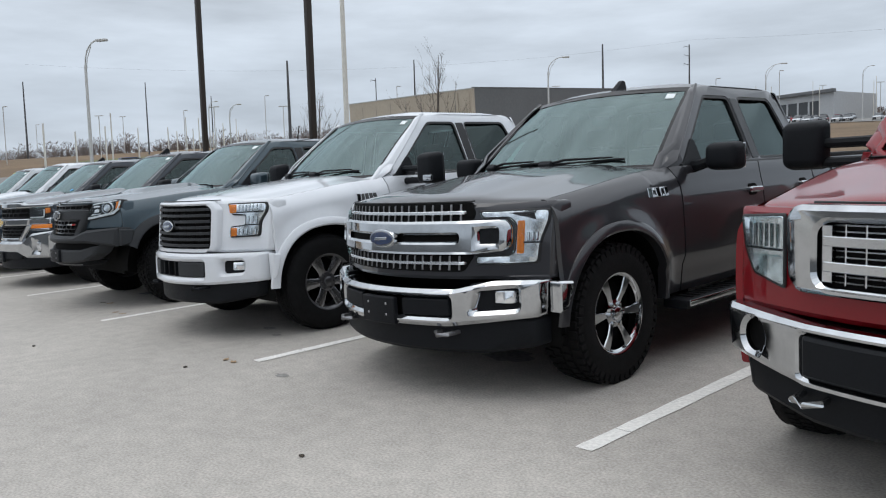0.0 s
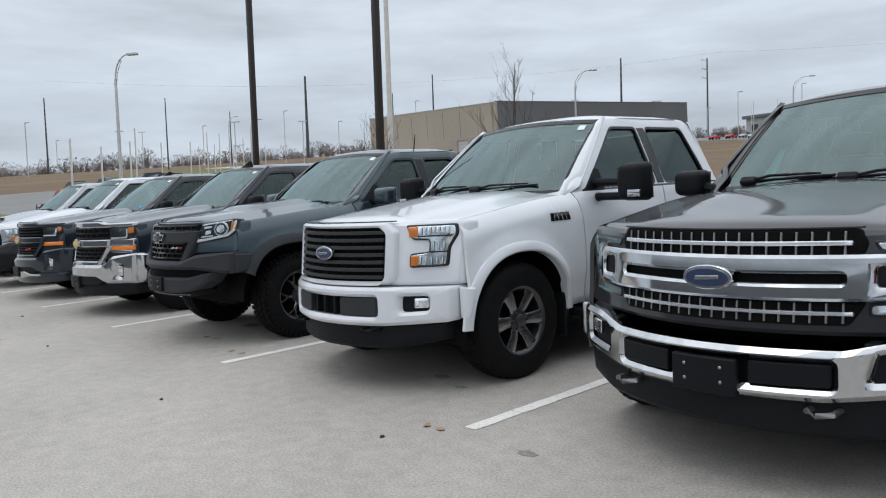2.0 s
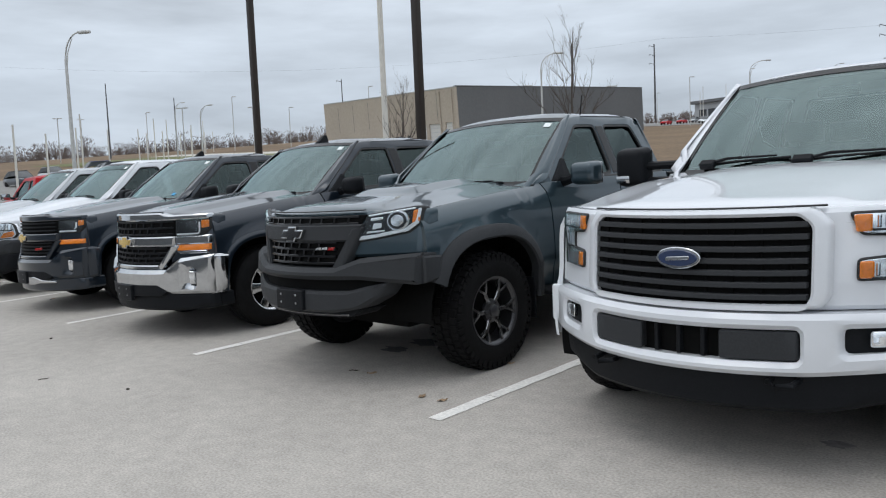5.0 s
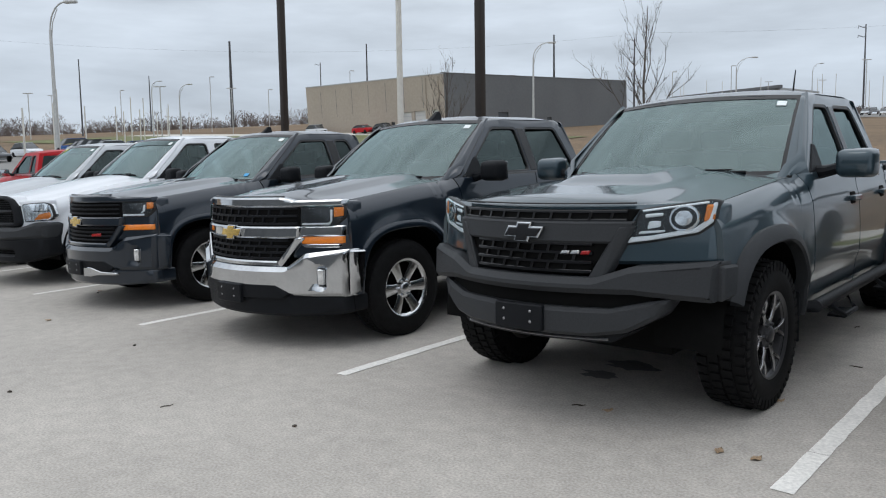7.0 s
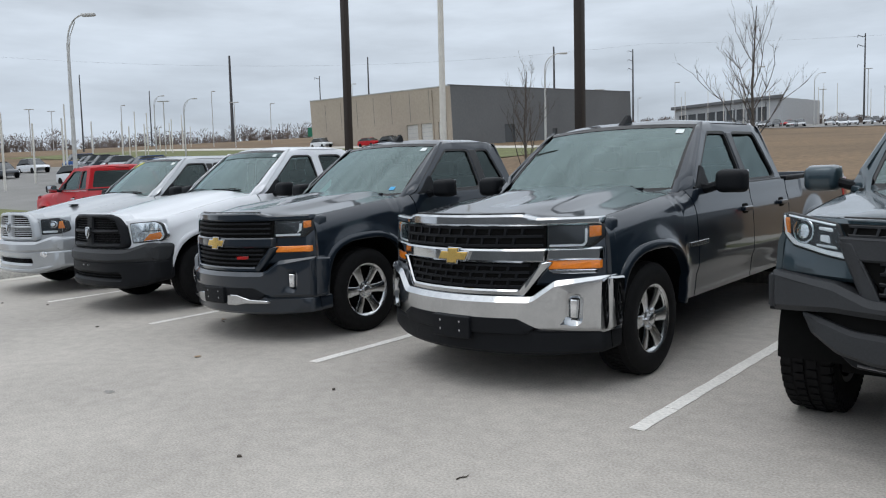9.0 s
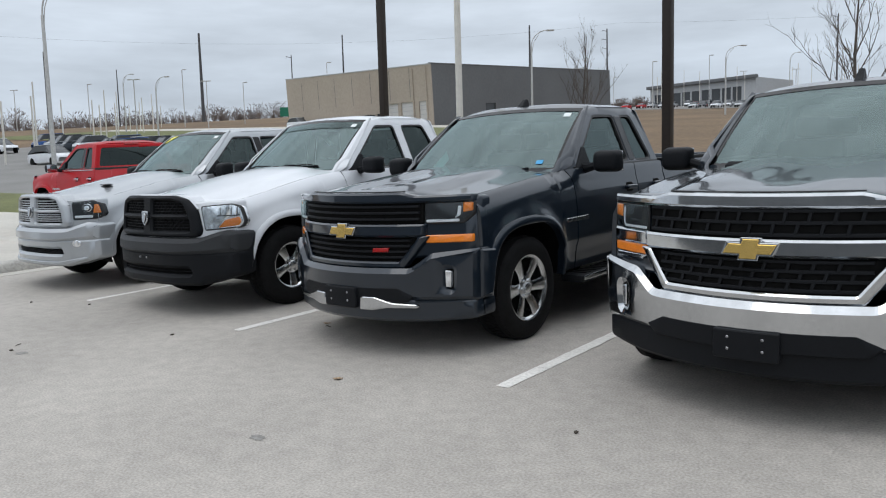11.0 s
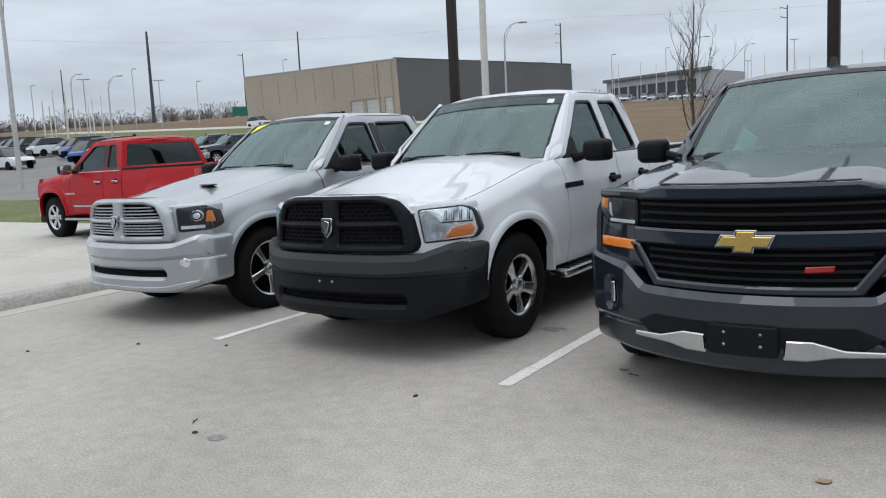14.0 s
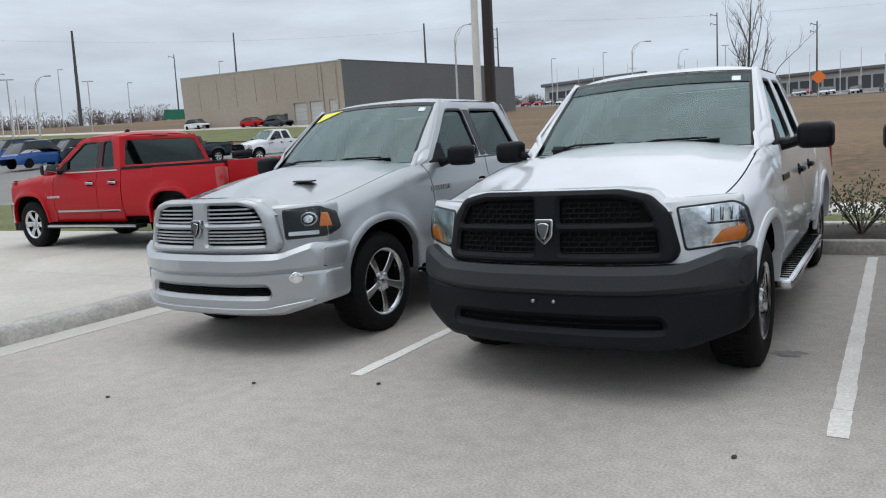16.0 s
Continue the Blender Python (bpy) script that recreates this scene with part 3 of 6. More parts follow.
    def wheels(self, rim, tread="road", rim_mat=ALLOY, spoke_mat=None, rr=0.238):
        R, w = self.tyre, 0.135
        def build(parent):
            bm = bmesh.new()
            prof = [(rr - 0.01, -w + 0.02), (rr + 0.015, -w), (R - 0.07, -w - 0.008), (R - 0.025, -w + 0.01), (R - 0.004, -w + 0.035), (R, -0.06), (R, 0.06), (R - 0.004, w - 0.035), (R - 0.025, w - 0.01), (R - 0.07, w + 0.008), (rr + 0.015, w), (rr - 0.01, w - 0.02)]
            lathe(bm, prof, 56)
            n = 46 if tread == "terrain" else 60
            for k in range(n):
                a = 2 * math.pi * k / n
                m = Matrix.Rotation(a, 4, "X")
                h = 0.014 if tread == "terrain" else 0.006
                dz = math.pi * R / n
                rows = ((-0.128, -0.075), (-0.06, -0.008), (0.008, 0.06), (0.075, 0.128)) if tread == "terrain" else ((-0.11, -0.06), (-0.05, 0.0), (0.006, 0.055), (0.063, 0.11))
                for j, (x0, x1) in enumerate(rows):
                    q = Matrix.Rotation((j % 2) * dz / R, 4, "X") @ m
                    box(bm, x0, x1, -dz * 0.72, dz * 0.72, R - 0.012, R + h - (0.01 if abs(x0 + x1) > 0.15 else 0.0), 0, q)
                if tread == "terrain":
                    for s in (1, -1):
                        x0, x1 = (0.112, 0.138) if s > 0 else (-0.138, -0.112)
                        box(bm, x0, x1, -dz * 0.6, dz * 0.6, R - 0.055, R - 0.012, 0, m)
            tyre = part("tyre", bm, RUBBER, parent, "black rubber tyre")
            bm = bmesh.new()
            lathe(bm, [(rr - 0.012, w - 0.016), (rr, w - 0.004), (rr + 0.008, w - 0.002), (rr + 0.002, w - 0.012), (rr - 0.018, w - 0.03), (rr - 0.03, 0.0), (rr - 0.03, -w + 0.02), (rr, -w + 0.01)], 48)
            barrel = part("rim", bm, rim_mat, parent)
            # black sheet paints the shade behind the spokes; the brake disc sits on it
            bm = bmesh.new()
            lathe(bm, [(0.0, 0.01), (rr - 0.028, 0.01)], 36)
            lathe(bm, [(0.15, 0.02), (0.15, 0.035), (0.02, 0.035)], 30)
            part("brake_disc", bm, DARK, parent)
            bm = bmesh.new()
            def spoke(a, r0, r1, w0, w1, h0, h1, skew=0.0):
                d = 0.03
                m = Matrix.Rotation(a, 4, "X")
                pts = []
                for r, ww, h, sk in ((r0, w0, h0, 0), ((r0 + r1) / 2, (w0 + w1) / 2 * 0.9, (h0 + h1) / 2 + 0.006, skew * 0.5), (r1, w1, h1, skew)):
                    pts.append([m @ Vector(p) for p in ((h - d, sk - ww * 0.7, r), (h - 0.006, sk - ww, r), (h, sk - ww * 0.75, r), (h, sk + ww * 0.75, r), (h - 0.006, sk + ww, r), (h - d, sk + ww * 0.7, r))])
                grid(bm, pts)
            count, kind = rim
            for k in range(count):
                a = 2 * math.pi * (k + 0.5) / count
                if kind == "twin":
                    for e in (-0.05, 0.05):
                        spoke(a + e * 1.4, 0.06, rr - 0.012, 0.020, 0.024, w - 0.035, w - 0.016, e * 0.55)
                elif kind == "wide_twin":
                    for e in (-1, 1):
                        spoke(a + e * 0.10, 0.06, rr - 0.010, 0.020, 0.034, w - 0.036, w - 0.014, e * 0.022)
                elif kind == "fork":
                    spoke(a, 0.05, 0.15, 0.020, 0.016, w - 0.04, w - 0.025)
                    for e in (-1, 1):
                        spoke(a, 0.14, rr - 0.012, 0.014, 0.012, w - 0.026, w - 0.014, e * 0.05)
                elif kind == "broad":
                    spoke(a, 0.055, rr - 0.01, 0.036, 0.054, w - 0.04, w - 0.015)
                else:
                    spoke(a, 0.055, rr - 0.01, 0.026, 0.034, w - 0.04, w - 0.015)
            part("spokes", bm, spoke_mat or rim_mat, barrel)
            bm = bmesh.new()
            lathe(bm, [(0.085, w - 0.06), (0.082, w - 0.035), (0.06, w - 0.03), (0.045, w - 0.028), (0.043, w - 0.012), (0.035, w - 0.006), (0.0, w - 0.005)], 24)
            for k in range(6):
                a = 2 * math.pi * k / 6
                lathe_at(bm, [(0.0, 0.022), (0.010, 0.020), (0.012, 0.0)], Vector((w - 0.035, 0.064 * math.cos(a), 0.064 * math.sin(a))), 8)
            part("hub_cap", bm, rim_mat, barrel)
        first = None
        for h in (self.hub, self.hub + self.wb):
            for s in (1, -1):
                ob = new("wheel")
                ob.parent = self.root
                ob.matrix_basis = pose(s * (self.W - self.track), h, self.tyre, 0, 0, 0 if s > 0 else 180)
                if first is None:
                    build(ob)
                    first = ob
                else:
                    made = {}
                    for o in first.children_recursive:
                        c = o.copy()
                        scene.collection.objects.link(c)
                        made[o] = c
                        c.parent = made.get(o.parent, ob)

    def mirrors(self, style="plain", cap=None, chrome=False):
        b = self.belt
        for s in (1, -1):
            x = self.half(self.A0 + 0.3, b)
            y = self.A0 + 0.33
            if style == "tow":
                c, w, h, dpt = x + 0.36, 0.13, 0.15, 0.08
                arms = ((b + 0.06, 0.03), (b - 0.05, 0.03))
            else:
                c, w, h, dpt = x + 0.22, 0.125, 0.095, 0.075
                arms = ((b + 0.0, 0.035),)
            zc = b + (0.055 if style == "tow" else 0.05)
            bm = bmesh.new()
            r = bmesh.ops.create_cube(bm, size=2.0)
            for v in bm.verts:
                back = v.co.y > 0
                v.co = Vector((s * c + v.co.x * w * (1.0 if back else 0.82), y - 0.06 + v.co.y * dpt, zc + v.co.z * h * (1.0 if back else 0.84)))
            bmesh.ops.bevel(bm, geom=bm.edges[:], offset=0.045, segments=4, profile=0.5, affect="EDGES")
            m = self.add("mirror", bm, cap or PLASTIC, "black door mirror" if not cap else "door mirror with painted cap")
            bm = bmesh.new()
            for za, rad in arms:
                tube(bm, [(s * (x - 0.06), y - 0.02, za - 0.01), (s * (x + 0.05), y - 0.05, za), (s * (c - w * 0.6), y - 0.05, za + (0.03 if style != "tow" else 0.0))], [rad * 1.5, rad, rad], 8)
            tri_ = [(self.A0 + 0.15, b + 0.0), (self.A0 + 0.42, b + 0.0), (self.A0 + 0.40, b + 0.17), (self.A0 + 0.36, b + 0.18)]
            plate(bm, tri_, self.glass_side(s), -0.02, 0.010, 0.004, r=0.01)
            part("arm", bm, PLASTIC, m)
            bm = bmesh.new()
            box(bm, s * c - w * 0.86, s * c + w * 0.86, y - 0.06 + dpt - 0.004, y - 0.06 + dpt + 0.003, zc - h * 0.84, zc + h * 0.84, 0.002)
            part("mirror_glass", bm, CHROME, m, "silvered mirror glass")
            if chrome:
                bm = bmesh.new()
                box(bm, s * c + s * w * 0.35 - 0.055, s * c + s * w * 0.35 + 0.055, y - 0.06 - dpt - 0.004, y - 0.06 - dpt + 0.03, zc - h * 0.75, zc - h * 0.38, 0.008)
                part("mirror_lamp", bm, CHROME, m, "clear mirror lamp")

    def handles(self, ys, v, mat):
        for y in ys:
            for s in (1, -1):
                bm = bmesh.new()
                plate(bm, rounded([(y - 0.10, v - 0.02), (y + 0.10, v - 0.025), (y + 0.105, v + 0.015), (y - 0.095, v + 0.02)], 0.018), self.side(s), 0.018, 0.038, 0.008)
                for e in (-0.085, 0.085):
                    plate(bm, rounded(quad(y + e - 0.016, y + e + 0.016, v - 0.018, v + 0.015), 0.006), self.side(s), -0.002, 0.034, 0.004)
                h = self.add("door_handle", bm, mat)
                # flat black patch: the recess behind the handle, its shade painted on
                bm = bmesh.new()
                plate(bm, rounded(quad(y - 0.075, y + 0.06, v - 0.045, v + 0.04), 0.03), self.side(s), -0.004, 0.003, 0.002)
                part("handle_cup", bm, DARK, h)

    def step(self, mat=PLASTIC, edge=None, wide=0.10):
        y0, y1 = self.hub + self.Ra + 0.10, self.hub + self.wb - self.Ra - 0.22
        for s in (1, -1):
            x0, x1 = self.W - 0.10, self.W + wide - 0.02
            bm = bmesh.new()
            box(bm, min(s * x0, s * x1), max(s * x0, s * x1), y0, y1, 0.345, 0.41, 0.018)
            ob = self.add("running_board", bm, mat, "running board below the doors")
            bm = bmesh.new()
            box(bm, min(s * (x0 + 0.03), s * (x1 - 0.03)), max(s * (x0 + 0.03), s * (x1 - 0.03)), -0.012, 0.012, 0.408, 0.416)
            rib = finish("step_rib", bm, DARK)
            for i in range(26):
                piece = new("step_rib", rib)
                piece.parent = ob
                piece.matrix_basis = pose(0, y0 + 0.12 + (y1 - y0 - 0.24) * i / 25, 0)
            if edge:
                bm = bmesh.new()
                box(bm, min(s * (x1 - 0.012), s * (x1 + 0.006)), max(s * (x1 - 0.012), s * (x1 + 0.006)), y0 + 0.03, y1 - 0.03, 0.365, 0.405, 0.005)
                part("step_edge", bm, edge, ob, "bright step edge")
            for y in (y0 + 0.3, y1 - 0.3):
                bm = bmesh.new()
                box(bm, min(s * 0.55, s * x0), max(s * 0.55, s * x0), y - 0.03, y + 0.03, 0.37, 0.46)
                part("step_bracket", bm, DARK, ob)

    def flares(self, mat, width=0.06, proud=0.022):
        for h in (self.hub, self.hub + self.wb):
            for s in (1, -1):
                bm, rows = bmesh.new(), []
                f = self.side(s)
                a0 = 0.02
                a1 = 0.45 if self.nose > 0.5 and h == self.hub else a0
                for a in np.linspace(a0, math.pi - a1, 34):
                    row = []
                    for q, d in ((-0.012, -0.05), (-0.012, proud * 0.5), (0.0, proud), (width * 0.6, proud), (width * 0.95, proud * 0.5), (width, -0.01)):
                        rad = self.arch(a) + q
                        row.append(f(h + rad * math.cos(a), 0.42 + rad * math.sin(a), d))
                    rows.append(row)
                grid(bm, rows)
                self.add("wheel_arch_trim", bm, mat)

    def side_badge(self, y, v, length, height, mat=CHROME, label="bright model badge of plain bars", n=5):
        for s in (1, -1):
            bm = bmesh.new()
            for i in range(n):
                a = y + length * (i / n)
                plate(bm, quad(a + 0.004, a + length / n - 0.006, v - height / 2, v + height / 2), self.side(s), 0.0, 0.008, 0.003)
            self.add("model_badge", bm, mat, label)

    def fin(self, y=0.25, x=0.0):
        bm = bmesh.new()
        z = self.roof + 0.045
        y = self.A1 + y
        pts = [(y - 0.05, z - 0.02), (y + 0.14, z - 0.02), (y + 0.12, z + 0.075), (y + 0.085, z + 0.08), (y + 0.01, z + 0.02)]
        plate(bm, pts, lambda u, v, d: Vector((x + d * (1.2 - 5 * (v - z)), u, v)), -0.022, 0.022, 0.006, r=0.01)
        self.add("roof_antenna", bm, PLASTIC, "small black roof antenna fin")

    def bumper_ends(self, v0, v1, mat):
        y0 = self.face(self.W * 0.95 / self.sc, 0.6).y - 0.03
        self.onside("bumper_end", [(y0, v0), (self.hub - self.Ra - 0.015, v0 + 0.02), (self.hub - self.Ra + 0.03, v1 - 0.01), (y0, v1)], -0.04, 0.028, mat, r=0.015, soft=0.012)

    def on_screen(self, name, pts, mat, label, d=-0.01):
        bm = bmesh.new()
        plate(bm, pts, lambda q, t, e: self.screen(q, t, d + e), 0.0, 0.002, 0.001, step=0.2)
        self.add(name, bm, mat, label)

    def hood_gap(self, v, w=0.6):
        # raised dark strip painted as the shade under the hood's front lip
        self.front("hood_shut_line", quad(-self.W * w, self.W * w, v - 0.004, v + 0.004), -0.01, 0.010, TRIM, r=0, soft=0.002)

    def bars(self, name, u0, u1, vs, h, d0, d1, mat, label="", sag=0.0, parent=None):
        for v in vs:
            self.front(name, quad(u0, u1, v - h / 2, v + h / 2), d0, d1, mat, label, r=0.004, soft=0.003, parent=parent)

    def uprights(self, name, us, v0, v1, w, d0, d1, mat, parent=None):
        for u in us:
            self.front(name, quad(u - w / 2, u + w / 2, v0, v1), d0, d1, mat, r=0, soft=0.002, parent=parent)

    def disc(self, name, u, v, r, d0, d1, mat, label="", parent=None, squash=1.0):
        pts = [(u + r * math.cos(a), v + r * squash * math.sin(a)) for a in np.linspace(0, 2 * math.pi, 25)[:-1]]
        return self.front(name, pts, d0, d1, mat, label, r=0, soft=0.004, parent=parent)

    def headlamp(self, outline, mat=REFLECTOR, amber=(), tubes=(), projector=None, d=0.02, ribs=()):
        self.front("lamp_seal", inset_any(outline, -0.007), -0.02, d - 0.006, TRIM, "", both=True, r=0.02)
        body = self.front("headlamp", outline, -0.06, d - 0.004, mat, "clear headlamp", both=True, r=0.02)
        for a in amber:
            self.front("indicator", a, d - 0.02, d + 0.002, AMBER, "amber indicator lens", both=True, r=0.008, parent=body)
        for a in tubes:
            self.front("light_tube", a, d - 0.02, d + 0.003, LAMP_WHITE if mat is not REFLECTOR else CHROME, "bright lamp strip", both=True, r=0.008, parent=body)
        for u0, u1, v0, v1, n in ribs:
            for u in np.linspace(u0, u1, n):
                self.front("reflector_rib", quad(u - 0.006, u + 0.006, v0, v1), d - 0.02, d + 0.004, CHROME, "", both=True, r=0, soft=0.004, parent=body)
            self.front("lamp_shelf", quad(u0 - 0.02, u1 + 0.02, v0 - 0.014, v0 - 0.004), d - 0.02, d + 0.005, LAMP_DARK, "", both=True, r=0, soft=0.003, parent=body)
        if projector:
            for k, s in enumerate((1, -1)):
                u, v, r = projector
                self.disc("projector", s * u, v, r, d - 0.03, d + 0.003, CHROME, "round projector ring", parent=body[k])
                self.disc("projector_lens", s * u, v, r * 0.84, d - 0.02, d + 0.006, LAMP_DARK, parent=body[k])
                self.disc("projector_core", s * u, v, r * 0.6, d - 0.02, d + 0.008, REFLECTOR, parent=body[k])
        self.front("lamp_lens", outline, -0.01, d + 0.012, LENS, "clear lamp cover", both=True, r=0.02, soft=0.01, parent=body)
        return body


def inset_any(pts, b):
    return inset(pts if area(pts) > 0 else pts[::-1], b)


def lathe_at(bm, profile, at, n):
    rows = [[bm.verts.new(at + Vector((h, r * math.cos(2 * math.pi * k / n), r * math.sin(2 * math.pi * k / n)))) for r, h in profile] for k in range(n)]
    for k in range(n):
        a, b = rows[k], rows[(k + 1) % n]
        for i in range(len(profile) - 1):
            bm.faces.new([a[i], a[i + 1], b[i + 1], b[i]])


def mesh_cells(T, u0, u1, v0, v1, cu, cv, d0, d1, mat, w=0.016, name="grille_mesh", label="dark honeycomb mesh"):
    """A honeycomb of slanted webs, one joined mesh."""
    bm = bmesh.new()
    rows = int(round((v1 - v0) / cv))
    for j in range(rows + 1):
        v = v0 + j * cv
        plate(bm, quad(u0, u1, v - w / 2, v + w / 2), T.face, d0, d1, 0.003, step=0.25)
        if j < rows:
            n = int((u1 - u0) / cu)
            for i in range(n):
                u = u0 + (i + (0.5 if j % 2 else 0.0)) * cu + cu * 0.25
                if u < u1 - 0.02:
                    plate(bm, [(u - w / 2, v), (u + w / 2, v), (u + w / 2 + cu * 0.12, v + cv), (u - w / 2 + cu * 0.12, v + cv)], T.face, d0, d1 - 0.004, 0.002, step=0.5)
    T.add(name, bm, mat, label)


def oval_badge(T, v, r=0.11, d=0.05):
    """A blue oval in a bright ring with a plain bright stroke."""
    ring = T.disc("badge", 0, v, r, d - 0.03, d, CHROME, "oval badge", squash=0.42)[0]
    T.disc("badge_field", 0, v, r * 0.88, d - 0.01, d + 0.004, BADGE_BLUE, "dark blue badge field", parent=ring, squash=0.37)
    T.front("badge_stroke", [(-0.06, v - 0.012), (0.06, v - 0.006), (0.065, v + 0.010), (-0.055, v + 0.004)], d, d + 0.008, CHROME, r=0.006, soft=0.002, parent=ring)


def cross_badge(T, v, mat, d=0.06, size=1.0):
    """A broad slanted cross in a bright edge."""
    def shape(k, e):
        w, h, a, b = 0.145 * k + e, 0.026 * k + e * 0.7, 0.048 * k + e, 0.052 * k + e * 0.7
        return [(-w, v - h), (-a, v - h), (-a - 0.006, v - b), (a - 0.012, v - b), (a - 0.006, v - h), (w - 0.03, v - h), (w, v + h), (a, v + h), (a + 0.006, v + b), (-a + 0.012, v + b), (-a + 0.006, v + h), (-w + 0.03, v + h)]
    edge = T.front("badge", shape(size, 0.011), d - 0.03, d, CHROME, "slanted cross badge", r=0, soft=0.004)[0]
    T.front("badge_field", shape(size, 0.0), d - 0.01, d + 0.006, mat, "", r=0, soft=0.004, parent=edge)


def shield_badge(T, v, d=0.07):
    pts = [(-0.055, v + 0.065), (0.055, v + 0.065), (0.05, v - 0.03), (0.0, v - 0.08), (-0.05, v - 0.03)]
    edge = T.front("badge", pts, d - 0.03, d, CHROME, "bright shield badge", r=0.015, soft=0.005)[0]
    T.front("badge_field", [(u * 0.8, v + (w - v) * 0.8) for u, w in pts], d - 0.01, d + 0.003, GLOSS_BLACK, "", r=0.01, parent=edge)
    T.front("badge_figure", [(-0.035, v + 0.035), (-0.012, v + 0.045), (0.012, v + 0.045), (0.035, v + 0.035), (0.028, v), (0.010, v - 0.045), (-0.010, v - 0.045), (-0.028, v)], d, d + 0.010, CHROME, "", r=0.006, soft=0.004, parent=edge)


def plate_holder(T, v0, v1, d, u=0.16):
    p = T.front("plate_holder", quad(-u, u, v0, v1), d - 0.03, d, PLASTIC, "black empty number plate holder", r=0.012)[0]
    for a in (-0.09, 0.09):
        for b in (0.35, 0.75):
            T.disc("screw", a, v0 + (v1 - v0) * b, 0.008, d - 0.002, d + 0.004, STEEL, parent=p)


def tow_hooks(T, u, v, mat=STEEL):
    for s in (1, -1):
        bm = bmesh.new()
        tube(bm, [(s * u - 0.05, 0.12, v), (s * u - 0.05, -0.0, v), (s * u, -0.035, v - 0.005), (s * u + 0.05, -0.0, v), (s * u + 0.05, 0.12, v)], 0.013, 8)
        T.add("tow_hook", bm, mat, "steel tow hook")


def skin(T, mat, v0, v1, w=None):
    """The plain shell of the face behind grille and lamps."""
    w = w or T.W * 0.95 / T.sc
    T.front("front_shell", quad(-w, w, v0, v1), -0.10, 0.0, mat, r=0.03, soft=0.02)


def grey_truck():
    T = Truck("pickup_truck", spot(-1.39, 0.17), "dark grey crew-cab pickup with chrome bars, parked nose out", PAINT_MAGNETIC, group="row of parked pickups", zh0=1.10, zh1=1.25, belt=1.26, roof=1.83, tyre=0.415, Ra=0.50, sc=0.925, kq=0.45)
    T.body()
    T.wheels((6, "twin"), "terrain", CHROME)
    T.mirrors("plain")
    T.handles((T.B - 0.12, T.C0 - 0.22), 1.06, CHROME)
    T.step(PLASTIC, CHROME)
    T.flares(T.paint, 0.05, 0.016)
    T.side_badge(1.28, 1.11, 0.24, 0.06, CHROME)
    T.fin(0.05)
    skin(T, T.paint, 0.70, 1.12)
    # flat black sheets stand for the shade inside grille, slot and fog openings
    T.front("grille_upper", [(-0.60, 1.02), (0.60, 1.02), (0.62, 1.07), (0.585, 1.13), (-0.585, 1.13), (-0.62, 1.07)], -0.02, 0.012, DARK, "black sheet for the shaded grille opening", r=0.02)
    T.bars("grille_bar", -0.57, 0.57, (1.075,), 0.018, 0.005, 0.03, ALLOY)
    T.uprights("grille_upright", np.linspace(-0.54, 0.54, 19), 1.03, 1.12, 0.008, 0.005, 0.02, STEEL)
    mid = [(-0.62, 0.845), (-0.80, 0.86), (-0.82, 0.90), (-0.815, 0.99), (-0.79, 1.03), (0.79, 1.03), (0.815, 0.99), (0.82, 0.90), (0.80, 0.86), (0.62, 0.845)]
    slot = quad(-0.55, 0.55, 0.915, 0.955)
    wing = quad(0.66, 0.765, 0.90, 0.985)
    T.front("grille_bar", mid, -0.02, 0.055, CHROME, "broad chrome grille bar", r=0.02, soft=0.014, holes=[slot, wing, flip(wing)])
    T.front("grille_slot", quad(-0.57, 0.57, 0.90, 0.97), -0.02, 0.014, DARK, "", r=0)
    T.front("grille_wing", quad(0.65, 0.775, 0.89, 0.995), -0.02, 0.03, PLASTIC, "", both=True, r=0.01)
    T.front("grille_lower", [(-0.56, 0.745), (0.56, 0.745), (0.62, 0.84), (-0.62, 0.84)], -0.02, 0.012, DARK, "black sheet for the shaded grille opening", r=0.02)
    T.bars("grille_bar", -0.58, 0.58, (0.795,), 0.016, 0.005, 0.03, ALLOY)
    T.uprights("grille_upright", np.linspace(-0.54, 0.54, 19), 0.755, 0.835, 0.008, 0.005, 0.02, STEEL)
    oval_badge(T, 0.935, 0.125, 0.075)
    T.headlamp([(0.63, 0.785), (0.94, 0.79), (0.95, 0.91), (0.985, 1.02), (0.985, 1.075), (0.64, 1.075), (0.66, 1.04), (0.80, 1.04), (0.835, 1.0), (0.83, 0.85), (0.80, 0.83), (0.63, 0.83)], REFLECTOR, amber=[quad(0.84, 0.875, 0.84, 1.02)], d=0.012, ribs=[(0.895, 0.935, 0.91, 0.955, 3)])
    T.hood_gap(1.135)
    T.bumper_ends(0.51, 0.69, CHROME)
    T.on_screen("paper", [(-0.66, 0.12), (-0.56, 0.12), (-0.60, 0.42), (-0.66, 0.42)], STICKER_TEAL, "pale teal paper behind the windscreen")
    bump = [(-0.99, 0.50), (-0.5, 0.445), (0.5, 0.445), (0.99, 0.50), (1.0, 0.70), (0.76, 0.70), (0.56, 0.655), (-0.56, 0.655), (-0.76, 0.70), (-1.0, 0.70)]
    fog = [(0.65, 0.53), (0.89, 0.545), (0.89, 0.66), (0.68, 0.645)]
    cen = quad(-0.53, 0.53, 0.50, 0.605)
    T.front("bumper", bump, -0.10, 0.085, CHROME, "chrome front bumper", r=0.02, soft=0.022, holes=[cen, fog, flip(fog)])
    T.front("bumper_slot", quad(-0.58, 0.58, 0.46, 0.64), -0.05, 0.03, DARK, r=0)
